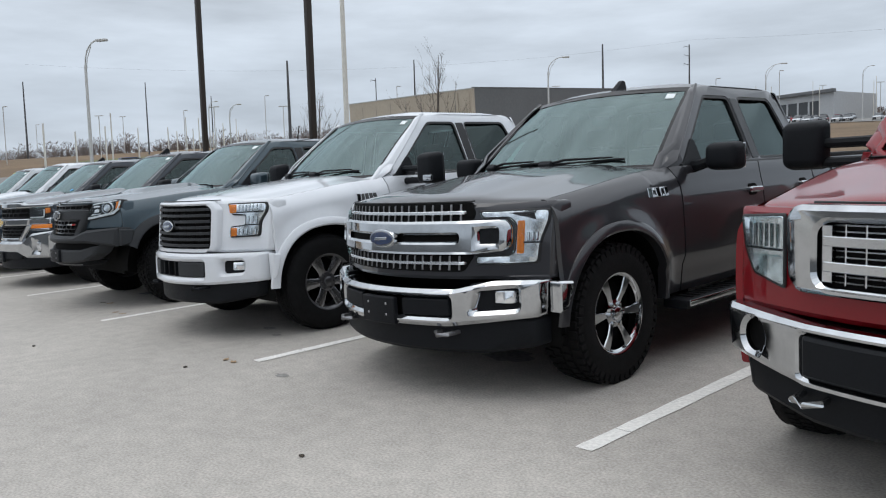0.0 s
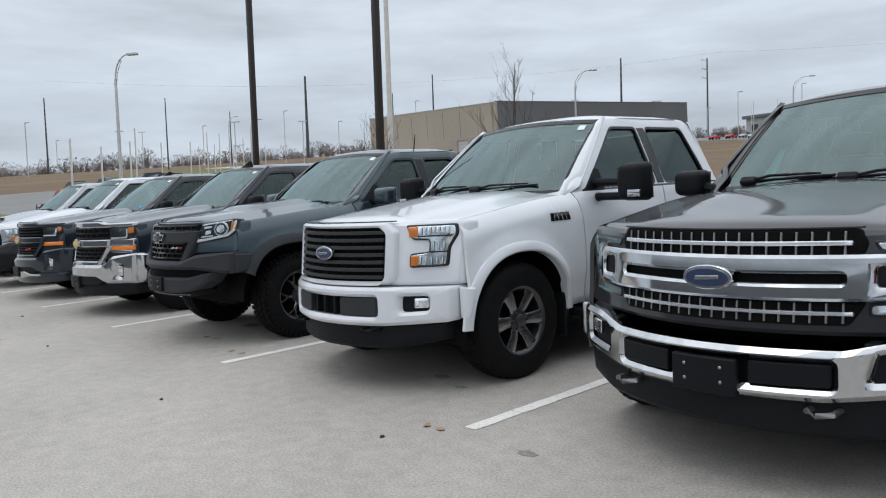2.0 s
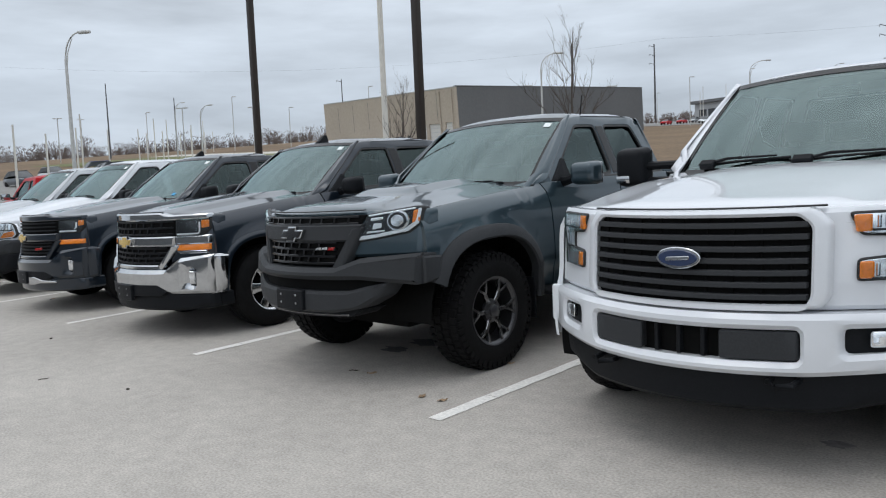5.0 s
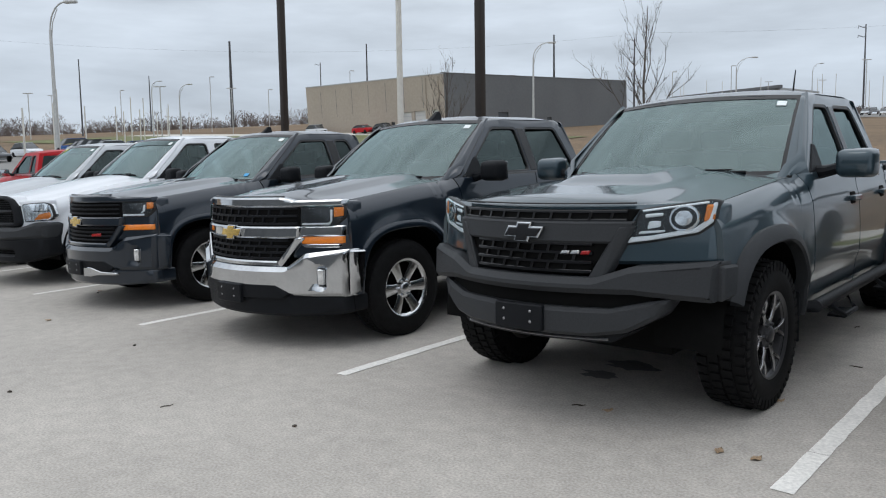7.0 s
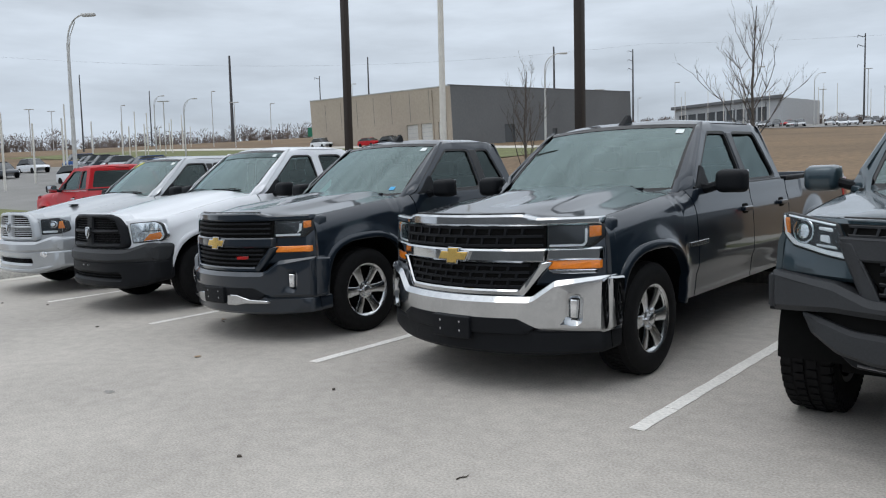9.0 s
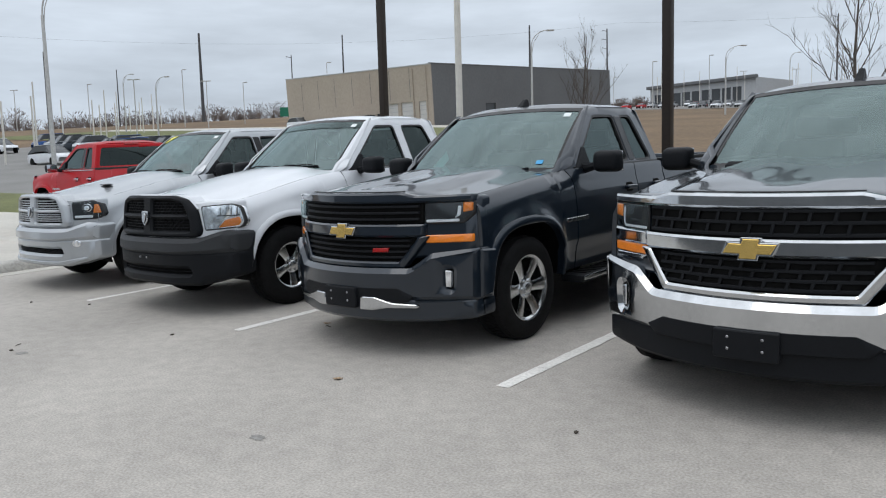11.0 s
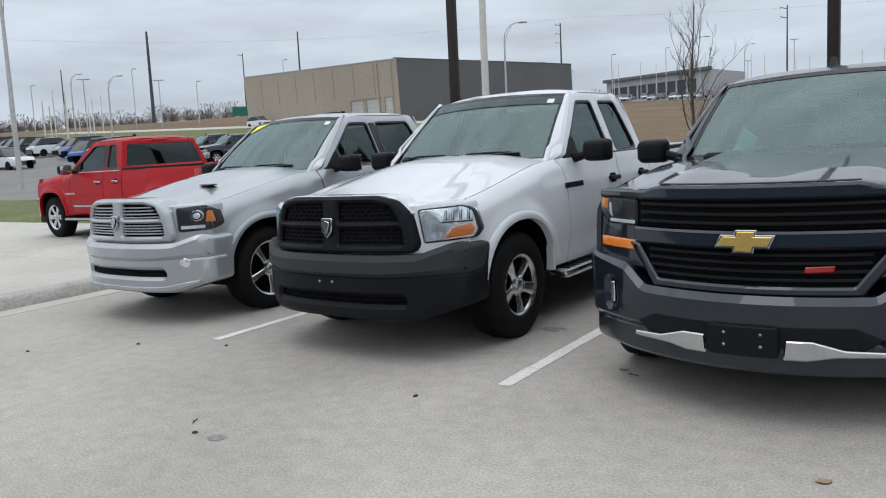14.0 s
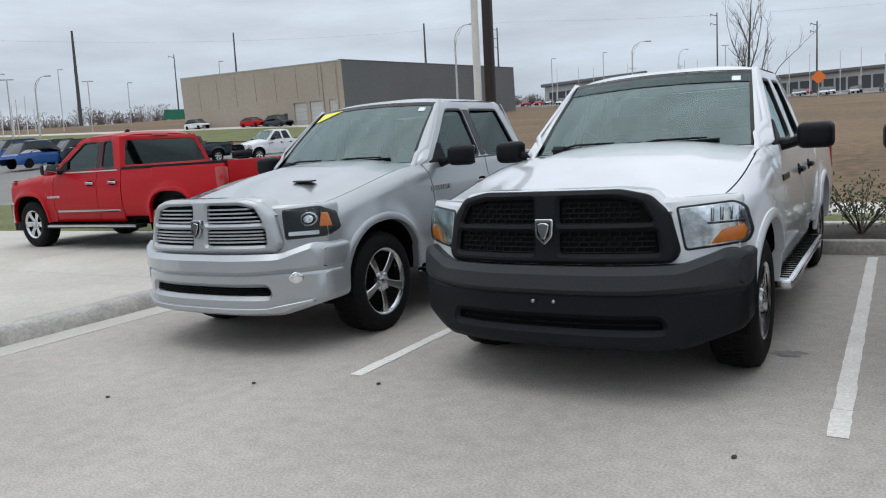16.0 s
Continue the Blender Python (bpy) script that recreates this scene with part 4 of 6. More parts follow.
    T.front("bumper_pad", quad(0.20, 0.52, 0.505, 0.60), 0.0, 0.075, PLASTIC, "black bumper pad", both=True, r=0.01)
    T.front("fog_pocket", quad(0.62, 0.91, 0.51, 0.68), -0.05, 0.035, PLASTIC, both=True, r=0)
    T.front("fog_lamp", quad(0.77, 0.87, 0.575, 0.645), 0.02, 0.065, REFLECTOR, "rectangular fog lamp", both=True, r=0.012)
    plate_holder(T, 0.44, 0.60, 0.10)
    T.front("air_dam", [(-0.97, 0.49), (-0.96, 0.33), (-0.7, 0.29), (0.7, 0.29), (0.96, 0.33), (0.97, 0.49)], -0.15, 0.03, PLASTIC, "black lower air dam", r=0.03, soft=0.02)
    tow_hooks(T, 0.45, 0.41)


def white_truck():
    T = Truck("pickup_truck", spot(-4.285, 0.09), "white crew-cab pickup with black slatted grille", PAINT_WHITE, group="row of parked pickups", zh0=1.13, zh1=1.27, belt=1.29, roof=1.885, tyre=0.415, Ra=0.50, end=6.1, wb=3.95, C1=3.6, C0=3.85, sc=0.915, kq=0.48)
    T.body()
    T.wheels((6, "broad"), "road", ALLOY_DARK, ALLOY_MID)
    T.mirrors("tow", chrome=True)
    T.handles((T.B - 0.12, T.C0 - 0.22), 1.07, T.paint)
    T.step(PLASTIC)
    T.flares(T.paint, 0.06, 0.02)
    T.side_badge(1.30, 1.12, 0.23, 0.06, GLOSS_BLACK, "black model badge of plain bars")
    skin(T, T.paint, 0.74, 1.16)
    outer = [(-0.60, 0.755), (0.60, 0.755), (0.63, 0.80), (0.63, 1.10), (0.56, 1.165), (-0.56, 1.165), (-0.63, 1.10), (-0.63, 0.80)]
    inner = [(-0.535, 0.76), (0.535, 0.76), (0.56, 0.80), (0.56, 1.09), (0.51, 1.135), (-0.51, 1.135), (-0.56, 1.09), (-0.56, 0.80)]
    T.front("grille_surround", outer, -0.02, 0.05, T.paint, "white grille surround", r=0.02, soft=0.014, holes=[inner])
    T.front("grille_back", inner, -0.02, 0.014, DARK, "black sheet for the shaded grille opening", r=0.01)
    T.bars("grille_slat", -0.545, 0.545, np.linspace(0.80, 1.10, 7), 0.024, 0.0, 0.042, PLASTIC_GREY, "black grille slat")
    T.uprights("grille_upright", np.linspace(-0.48, 0.48, 9), 0.77, 1.13, 0.012, 0.0, 0.02, DARK)
    oval_badge(T, 0.965, 0.115, 0.07)
    T.headlamp([(0.72, 0.865), (0.94, 0.87), (0.945, 0.985), (0.99, 1.075), (0.985, 1.135), (0.69, 1.135), (0.73, 1.05), (0.83, 1.045), (0.84, 1.03), (0.84, 0.97), (0.83, 0.955), (0.72, 0.945)], REFLECTOR, amber=[[(0.71, 1.06), (0.765, 1.06), (0.765, 1.13), (0.70, 1.13)], quad(0.725, 0.775, 0.87, 0.94)], d=0.022, ribs=[(0.79, 0.95, 1.075, 1.125, 7), (0.79, 0.92, 0.88, 0.93, 5), (0.865, 0.925, 0.97, 1.03, 3)])
    T.hood_gap(1.172)
    T.bumper_ends(0.51, 0.725, T.paint)
    bump = [(-1.0, 0.50), (-0.55, 0.475), (0.55, 0.475), (1.0, 0.50), (1.01, 0.735), (0.6, 0.735), (-0.6, 0.735), (-1.01, 0.735)]
    fog = [(0.68, 0.565), (0.875, 0.575), (0.875, 0.675), (0.68, 0.675)]
    cen = quad(-0.53, 0.53, 0.535, 0.67)
    T.front("bumper", bump, -0.10, 0.075, T.paint, "white front bumper", r=0.03, soft=0.022, holes=[cen, fog, flip(fog)])
    T.front("bumper_slot", quad(-0.58, 0.58, 0.51, 0.70), -0.05, 0.01, DARK, r=0)
    T.front("bumper_pad", quad(0.20, 0.52, 0.542, 0.663), 0.0, 0.06, PLASTIC_GREY, "black bumper pad", both=True, r=0.01)
    T.uprights("slot_rib", (-0.12, 0.0, 0.12), 0.54, 0.665, 0.02, 0.0, 0.045, PLASTIC)
    T.front("fog_pocket", quad(0.66, 0.90, 0.55, 0.70), -0.05, 0.02, PLASTIC, both=True, r=0)
    T.front("fog_lamp", quad(0.775, 0.865, 0.595, 0.66), 0.0, 0.05, REFLECTOR, "fog lamp", both=True, r=0.012)
    T.front("air_dam", [(-0.95, 0.50), (-0.92, 0.37), (-0.6, 0.31), (0.6, 0.31), (0.92, 0.37), (0.95, 0.50)], -0.15, 0.02, PLASTIC, "black lower air dam", r=0.03, soft=0.02)
    tow_hooks(T, 0.42, 0.45, PLASTIC)
    for s in (1, -1):
        bm = bmesh.new()
        box(bm, min(s * 0.72, s * 0.98), max(s * 0.72, s * 0.98), T.hub + 0.47, T.hub + 0.49, 0.22, 0.55, 0.006)
        T.add("mud_flap", bm, PLASTIC, "black mud flap")


def bold_truck():
    T = Truck("pickup_truck", spot(-7.10, 0.0), "dark blue-grey off-road pickup with black bumper", PAINT_TEAL, group="row of parked pickups", W=0.96, zh0=1.15, zh1=1.25, belt=1.275, roof=1.80, sq=2.7, nose=0.74, tyre=0.41, Ra=0.52, track=0.125, wb=3.258, end=5.4, hub=0.97, A0=1.66, A1=2.36, B=2.72, C1=3.38, C0=3.62, bed=1.24, k=0.38, crown=0.05, sc=0.955, kq=0.42)
    T.body("scoop")
    T.wheels((6, "fork"), "terrain", ALLOY_DARK, ALLOY_MID)
    T.mirrors("plain", cap=T.paint)
    T.handles((T.B - 0.10, T.C0 - 0.18), 1.07, T.paint)
    T.flares(PLASTIC_GREY, 0.085, 0.03)
    skin(T, T.paint, 0.88, 1.18)
    T.front("grille_band", [(-0.58, 1.06), (-0.50, 0.99), (0.50, 0.99), (0.58, 1.06), (0.60, 1.10), (-0.60, 1.10)], -0.01, 0.045, PLASTIC_GREY, "black grille crossbar", r=0.015, soft=0.012)
    T.front("grille_slit", [(-0.56, 1.095), (0.56, 1.095), (0.60, 1.16), (-0.60, 1.16)], -0.02, 0.012, DARK, "black sheet for the shaded upper grille slit", r=0.01)
    mesh_cells(T, -0.55, 0.55, 1.105, 1.15, 0.11, 0.045, 0.0, 0.026, GLOSS_BLACK)
    T.front("grille_lower", [(-0.36, 0.83), (0.36, 0.83), (0.50, 1.0), (-0.50, 1.0)], -0.02, 0.014, DARK, "black sheet for the shaded lower grille opening", r=0.02)
    mesh_cells(T, -0.39, 0.39, 0.845, 0.985, 0.10, 0.047, 0.0, 0.034, GLOSS_BLACK, 0.018)
    T.front("grille_cheek", [(0.37, 0.80), (0.46, 0.80), (0.60, 1.08), (0.52, 1.08)], -0.02, 0.05, PLASTIC_GREY, "", both=True, r=0.01, soft=0.012)
    cross_badge(T, 1.045, GLOSS_BLACK, 0.075, 0.85)
    for u, tone in ((0.22, ALLOY), (0.275, ALLOY), (0.33, RED_LENS)):
        T.front("trim_badge", [(u, 0.932), (u + 0.045, 0.934), (u + 0.052, 0.954), (u + 0.007, 0.952)], 0.03, 0.042, tone, "small trim badge of plain bars", r=0.003)
    T.headlamp([(0.53, 0.985), (0.66, 1.0), (0.86, 1.035), (0.925, 1.09), (0.935, 1.19), (0.90, 1.195), (0.61, 1.155)], LAMP_DARK, amber=[[(0.88, 1.09), (0.925, 1.10), (0.93, 1.175), (0.89, 1.175)]], tubes=[[(0.54, 0.99), (0.66, 1.005), (0.86, 1.04), (0.92, 1.09), (0.935, 1.185), (0.918, 1.185), (0.90, 1.105), (0.845, 1.062), (0.66, 1.028), (0.555, 1.02)], [(0.62, 1.145), (0.90, 1.182), (0.90, 1.192), (0.612, 1.155)], [(0.64, 1.06), (0.70, 1.07), (0.70, 1.10), (0.65, 1.10)], [(0.60, 1.035), (0.72, 1.045), (0.72, 1.055), (0.61, 1.05)], [(0.63, 1.115), (0.71, 1.125), (0.71, 1.14), (0.63, 1.135)]], projector=(0.80, 1.112, 0.066), d=0.02)
    T.hood_gap(1.19)
    T.bumper_ends(0.70, 0.88, PLASTIC_GREY)
    upper = [(-0.96, 0.695), (-0.60, 0.74), (0.60, 0.74), (0.96, 0.695), (0.98, 0.90), (0.60, 0.88), (0.42, 0.82), (-0.42, 0.82), (-0.60, 0.88), (-0.98, 0.90)]
    T.front("bumper", upper, -0.10, 0.09, PLASTIC_GREY, "black textured off-road bumper", r=0.02, soft=0.03)
    T.front("bumper_gap", quad(-0.70, 0.70, 0.63, 0.77), -0.05, 0.02, DARK, r=0)
    lower = [(-0.78, 0.72), (-0.72, 0.62), (-0.58, 0.545), (-0.40, 0.52), (0.40, 0.52), (0.58, 0.545), (0.72, 0.62), (0.78, 0.72), (0.66, 0.70), (0.50, 0.665), (-0.50, 0.665), (-0.66, 0.70)]
    T.front("bumper_lower", lower, -0.10, 0.07, PLASTIC_GREY, "", r=0.02, soft=0.02)
    T.front("skid_plate", [(-0.50, 0.485), (0.50, 0.485), (0.58, 0.54), (-0.58, 0.54)], -0.20, 0.02, PLASTIC, "black skid plate", r=0.02)
    T.front("skid_edge", quad(-0.48, 0.48, 0.496, 0.508), 0.0, 0.03, STEEL, r=0)
    plate_holder(T, 0.53, 0.67, 0.095)
    bm = bmesh.new()
    tube(bm, [(0.42, 2.95, 1.82), (0.43, 2.98, 2.02)], [0.008, 0.004], 6)
    T.add("whip_antenna", bm, PLASTIC, "short black whip antenna")
    for s in (1, -1):
        bm = bmesh.new()
        tube(bm, [(s * 0.66 + 0.06 * math.cos(a), T.hub - 0.16 + 0.06 * math.sin(a), 0.44 + 0.032 * a / 6.28) for a in np.linspace(0, 31.4, 61)], 0.012, 6)
        T.add("coil_spring", bm, SPRING, "yellow suspension spring behind the wheel")
        bm = bmesh.new()
        box(bm, min(s * 0.74, s * 0.955), max(s * 0.74, s * 0.955), T.hub + 0.475, T.hub + 0.49, 0.27, 0.58, 0.006)
        T.add("mud_flap", bm, PLASTIC, "black mud flap behind the wheel")
    for s in (1, -1):
        bm = bmesh.new()
        y0, y1 = T.hub + 0.55, T.hub + T.wb - 0.55
        tube(bm, [(s * 0.82, y0, 0.46), (s * 0.99, y0 + 0.12, 0.46), (s * 0.99, y1 - 0.12, 0.46), (s * 0.82, y1, 0.46)], 0.04, 10)
        bar = T.add("rock_rail", bm, PLASTIC, "black tubular side step")
        for y in (y0 + 0.55, y1 - 0.45):
            bm = bmesh.new()
            tube(bm, [(s * 0.99, y - 0.22, 0.45), (s * 1.08, y - 0.13, 0.36), (s * 1.08, y + 0.13, 0.36), (s * 0.99, y + 0.22, 0.45)], 0.018, 8)
            box(bm, min(s * 0.98, s * 1.08), max(s * 0.98, s * 1.08), y - 0.14, y + 0.14, 0.345, 0.36)
            part("hoop_step", bm, PLASTIC, bar)


def chrome_truck(x, y, label, paint, chrome=True, m=None, group="row of parked pickups", end=5.75, double=False):
    """Broad-shouldered pickup: chrome face, or painted face with dark slats."""
    k = dict(zh0=1.13, zh1=1.25, belt=1.27, sq=3.0, roof=1.80, Ra=0.49, lean=0.08, k=0.31, sc=0.955, kq=0.42)
    if double:
        k.update(C1=3.22, C0=3.46, end=5.75, wb=3.645)
    T = Truck("pickup_truck", m or spot(x, y), label, paint, group=group, **k)
    T.body("creased")
    T.wheels((6, "broad"), "road", ALLOY, rr=0.235 if chrome else 0.248)
    T.mirrors("plain")
    T.handles((T.B - 0.12, T.C0 - 0.20), 1.06, T.paint)
    T.side_badge(1.50, 0.86, 0.36, 0.035, ALLOY, n=9)
    T.flares(T.paint, 0.05, 0.014)
    T.fin(0.02)
    face = CHROME if chrome else T.paint
    skin(T, T.paint, 0.72, 1.15)
    T.front("grille_cap", [(-0.97, 1.115), (0.97, 1.115), (0.965, 1.165), (0.60, 1.165), (0.50, 1.19), (-0.50, 1.19), (-0.60, 1.165), (-0.965, 1.165)], -0.02, 0.04, face, "", r=0.01, soft=0.014)
    # the shade behind both grilles is painted as black sheets
    T.front("grille_upper", quad(-0.645, 0.645, 0.965, 1.12), -0.02, 0.008, DARK, "black sheet for the shade behind the upper grille", r=0.01)
    T.front("grille_lower", [(-0.50, 0.69), (0.50, 0.69), (0.64, 0.87), (-0.64, 0.87)], -0.02, 0.008, DARK, "black sheet for the shade behind the lower grille", r=0.01)
    if chrome:
        mesh_cells(T, -0.63, 0.63, 0.985, 1.105, 0.115, 0.06, 0.0, 0.026, PLASTIC, 0.018)
        mesh_cells(T, -0.55, 0.55, 0.715, 0.855, 0.115, 0.047, 0.0, 0.026, PLASTIC, 0.018)
    else:
        T.bars("grille_slat", -0.62, 0.62, (1.0, 1.045, 1.09), 0.016, 0.0, 0.03, PLASTIC)
        T.bars("grille_slat", -0.56, 0.56, (0.73, 0.77, 0.81, 0.85), 0.016, 0.0, 0.03, PLASTIC)
    T.front("grille_bar", [(-0.66, 0.875), (0.66, 0.875), (0.67, 0.965), (-0.67, 0.965)], -0.02, 0.05, face, "", r=0.012, soft=0.016)
    T.front("grille_frame", [(-0.52, 0.655), (0.52, 0.655), (0.70, 0.88), (0.63, 0.88), (0.49, 0.70), (-0.49, 0.70), (-0.63, 0.88), (-0.70, 0.88)], -0.02, 0.05, face, "", r=0.012, soft=0.012)
    cross_badge(T, 0.92, GOLD, 0.075, 0.95)
    T.hood_gap(1.196, 0.5)
    T.bumper_ends(0.43, 0.78, face)
    if not chrome:
        T.front("trim_badge", [(0.27, 0.765), (0.40, 0.77), (0.405, 0.80), (0.275, 0.795)], 0.028, 0.04, RED_LENS, "red and bright trim badge", r=0.003)
    lamp = [(0.66, 0.97), (0.90, 0.97), (0.965, 1.03), (0.965, 1.11), (0.66, 1.115)]
    if chrome:
        T.headlamp(lamp, LAMP_DARK, amber=[[(0.895, 1.03), (0.96, 1.04), (0.96, 1.105), (0.895, 1.105)]], tubes=[[(0.67, 0.975), (0.87, 0.975), (0.885, 1.0), (0.885, 1.09), (0.872, 1.09), (0.872, 1.0), (0.86, 0.99), (0.67, 0.99)]], d=0.025)
        T.front("lamp_bezel", quad(0.66, 0.97, 0.885, 0.968), -0.02, 0.035, CHROME, "chrome lamp bezel", both=True, r=0.01, soft=0.014)
        T.front("lamp_base", [(0.70, 0.80), (0.94, 0.80), (0.94, 0.826), (0.67, 0.826)], -0.02, 0.03, CHROME, "", both=True, r=0.005)
    else:
        T.headlamp(lamp, LAMP_DARK, amber=[[(0.90, 1.04), (0.96, 1.05), (0.96, 1.108), (0.90, 1.108)]], tubes=[quad(0.67, 0.88, 0.975, 0.995), [(0.85, 1.0), (0.885, 1.02), (0.89, 1.085), (0.87, 1.085), (0.865, 1.03)]], d=0.025)
    T.front("side_marker", quad(0.665, 0.96, 0.83, 0.885), -0.02, 0.022, AMBER, "amber side marker lamp", both=True, r=0.008)
    bump = [(-1.01, 0.42), (-0.62, 0.42), (-0.50, 0.46), (0.50, 0.46), (0.62, 0.42), (1.01, 0.42), (1.03, 0.79), (0.72, 0.76), (0.58, 0.655), (-0.58, 0.655), (-0.72, 0.76), (-1.03, 0.79)]
    fog = [(0.81, 0.51), (0.855, 0.50), (0.865, 0.645), (0.81, 0.65)]
    T.front("bumper", bump, -0.10, 0.085, face, "chrome front bumper" if chrome else "painted front bumper", r=0.02, soft=0.035, holes=[fog, flip(fog)])
    T.front("fog_pocket", quad(0.79, 0.88, 0.49, 0.67), -0.05, 0.05, DARK, both=True, r=0)
    T.front("fog_lamp", [(0.815, 0.52), (0.85, 0.515), (0.858, 0.635), (0.815, 0.64)], 0.02, 0.07, REFLECTOR, "upright fog lamp", both=True, r=0.006)
    T.front("air_dam", [(-1.0, 0.43), (-1.0, 0.29), (-0.7, 0.27), (0.7, 0.27), (1.0, 0.29), (1.0, 0.43), (0.6, 0.43), (0.5, 0.50), (-0.5, 0.50), (-0.6, 0.43)], -0.15, 0.06, PLASTIC if chrome else T.paint, "lower air dam", r=0.03, soft=0.02)
    T.front("lower_slot", [(-0.62, 0.46), (-0.5, 0.52), (0.5, 0.52), (0.62, 0.46), (0.55, 0.41), (-0.55, 0.41)], 0.0, 0.088, PLASTIC, "", r=0.01)
    if not chrome:
        T.front("skid_accent", [(0.19, 0.355), (0.30, 0.355), (0.42, 0.375), (0.64, 0.375), (0.64, 0.40), (0.46, 0.41), (0.32, 0.45), (0.20, 0.45)], 0.06, 0.098, CHROME, "bright skid accent", both=True, r=0.008)
        T.step(PLASTIC, CHROME, 0.13)
        T.on_screen("paper", [(-0.60, 0.10), (-0.42, 0.10), (-0.42, 0.24), (-0.58, 0.36)], STICKER_TEAL, "pale teal paper behind the windscreen")
        T.on_screen("blue_sticker", quad(0.76, 0.83, 0.12, 0.17), STICKER_BLUE, "small blue windscreen sticker", 0.004)
    plate_holder(T, 0.365, 0.515, 0.115, 0.17)
    return T


def ram_truck(x, y, label, paint, sport):
    T = Truck("pickup_truck", spot(x, y), label, paint, group="row of parked pickups", zh0=1.06, zh1=1.29, belt=1.30, sq=2.3, roof=1.87, Ra=0.49, wb=3.57, crown=0.075, k=0.37, C1=3.4 if not sport else 3.62, C0=3.62 if not sport else 3.86, A0=1.70, A1=2.42, taper=0.09, lean=0.10, hood0=0.02, bed=1.28)
    T.body("painted_pillar" if not sport else None)
    T.wheels((5, "wide_twin") if sport else (5, "broad"), "road", ALLOY, rr=0.262 if sport else 0.225)
    T.mirrors("plain")
    T.handles((T.B - 0.10, T.C0 - 0.22), 1.08, PLASTIC if not sport else T.paint)
    T.side_badge(1.72, 1.08, 0.34, 0.045, GLOSS_BLACK if not sport else STEEL, "dark model badge of plain bars", 8)
    T.flares(T.paint, 0.05, 0.014)
    T.step(ALLOY, CHROME, 0.08)
    skin(T, T.paint, 0.74, 1.10)
    hood_lip = [(-0.66, 1.02), (0.66, 1.02), (0.55, 1.15), (0.40, 1.17), (-0.40, 1.17), (-0.55, 1.15)]
    T.front("grille_crown", hood_lip, -0.12, 0.02, T.paint, "", r=0.03, soft=0.02)
    outer = [(-0.66, 0.77), (0.66, 0.77), (0.69, 0.82), (0.64, 1.03), (0.55, 1.13), (0.40, 1.165), (-0.40, 1.165), (-0.55, 1.13), (-0.64, 1.03), (-0.69, 0.82)]
    cells = []
    for s in (1, -1):
        cells.append([(s * 0.075, 0.985), (s * 0.57, 0.985), (s * 0.51, 1.09), (s * 0.38, 1.12), (s * 0.075, 1.125)])
        cells.append([(s * 0.075, 0.825), (s * 0.60, 0.825), (s * 0.585, 0.945), (s * 0.075, 0.945)])
    gm = PLASTIC if not sport else T.paint
    T.front("grille", outer, -0.03, 0.065, gm, "black crosshair grille" if not sport else "silver crosshair grille", r=0.03, soft=0.02, holes=[rounded(c, 0.02) for c in cells])
    T.front("grille_back", [(-0.62, 0.80), (0.62, 0.80), (0.58, 1.04), (0.45, 1.13), (-0.45, 1.13), (-0.58, 1.04)], -0.02, 0.022, DARK, "", r=0)
    if sport:
        for s in (1, -1):
            for v, w in ((1.09, 0.47), (1.06, 0.50), (1.03, 0.53), (1.0, 0.55), (0.925, 0.57), (0.90, 0.575), (0.875, 0.58), (0.85, 0.585)):
                a, b = sorted((s * 0.085, s * w))
                T.front("grille_slat", quad(a, b, v - 0.006, v + 0.006), 0.01, 0.052, T.paint, r=0, soft=0.002)
    else:
        for v0, v1, w in ((0.985, 1.10, 0.50), (0.83, 0.945, 0.57)):
            for a, b in ((0.08, w), (-w, -0.08)):
                mesh_cells(T, a, b, v0, v1, 0.055, 0.028, 0.01, 0.036, PLASTIC, 0.007)
    shield_badge(T, 0.955, 0.095)
    T.bumper_ends(0.42, 0.79, PLASTIC if not sport else T.paint)
    if sport:
        T.headlamp([(0.70, 0.855), (0.94, 0.865), (0.985, 0.91), (0.96, 1.03), (0.90, 1.075), (0.68, 1.06)], LAMP_DARK, amber=[[(0.90, 0.93), (0.97, 0.93), (0.945, 1.03), (0.91, 1.03)]], tubes=[quad(0.72, 0.90, 0.875, 0.905)], projector=(0.845, 0.99, 0.05), d=0.012)
    else:
        T.headlamp([(0.71, 0.83), (0.98, 0.85), (1.0, 0.90), (0.97, 1.03), (0.92, 1.065), (0.67, 1.05)], REFLECTOR, amber=[[(0.82, 0.85), (0.965, 0.865), (0.98, 0.905), (0.965, 0.945), (0.87, 0.92)]], d=0.012, ribs=[(0.83, 0.95, 0.97, 1.04, 4)])
    up = [(-1.0, 0.62), (-0.5, 0.60), (0.5, 0.60), (1.0, 0.62), (1.01, 0.80), (0.90, 0.83), (0.70, 0.76), (-0.70, 0.76), (-0.90, 0.83), (-1.01, 0.80)]
    lo = [(-1.0, 0.63), (-0.99, 0.40), (-0.7, 0.31), (0.7, 0.31), (0.99, 0.40), (1.0, 0.63)]
    bm_ = T.paint if sport else PLASTIC
    T.front("bumper", up, -0.10, 0.105, bm_ if sport else PLASTIC_GREY, "painted front bumper" if sport else "black plastic front bumper", r=0.03, soft=0.04)
    slot = [(-0.62, 0.455), (0.62, 0.455), (0.60, 0.52), (-0.60, 0.52)] if sport else [(-0.62, 0.42), (0.62, 0.42), (0.60, 0.475), (-0.60, 0.475)]
    T.front("bumper_lower", lo, -0.12, 0.085, bm_, "", r=0.04, soft=0.03, holes=[slot])
    T.front("bumper_slot", quad(-0.66, 0.66, 0.39, 0.54), -0.05, 0.03, DARK, r=0)
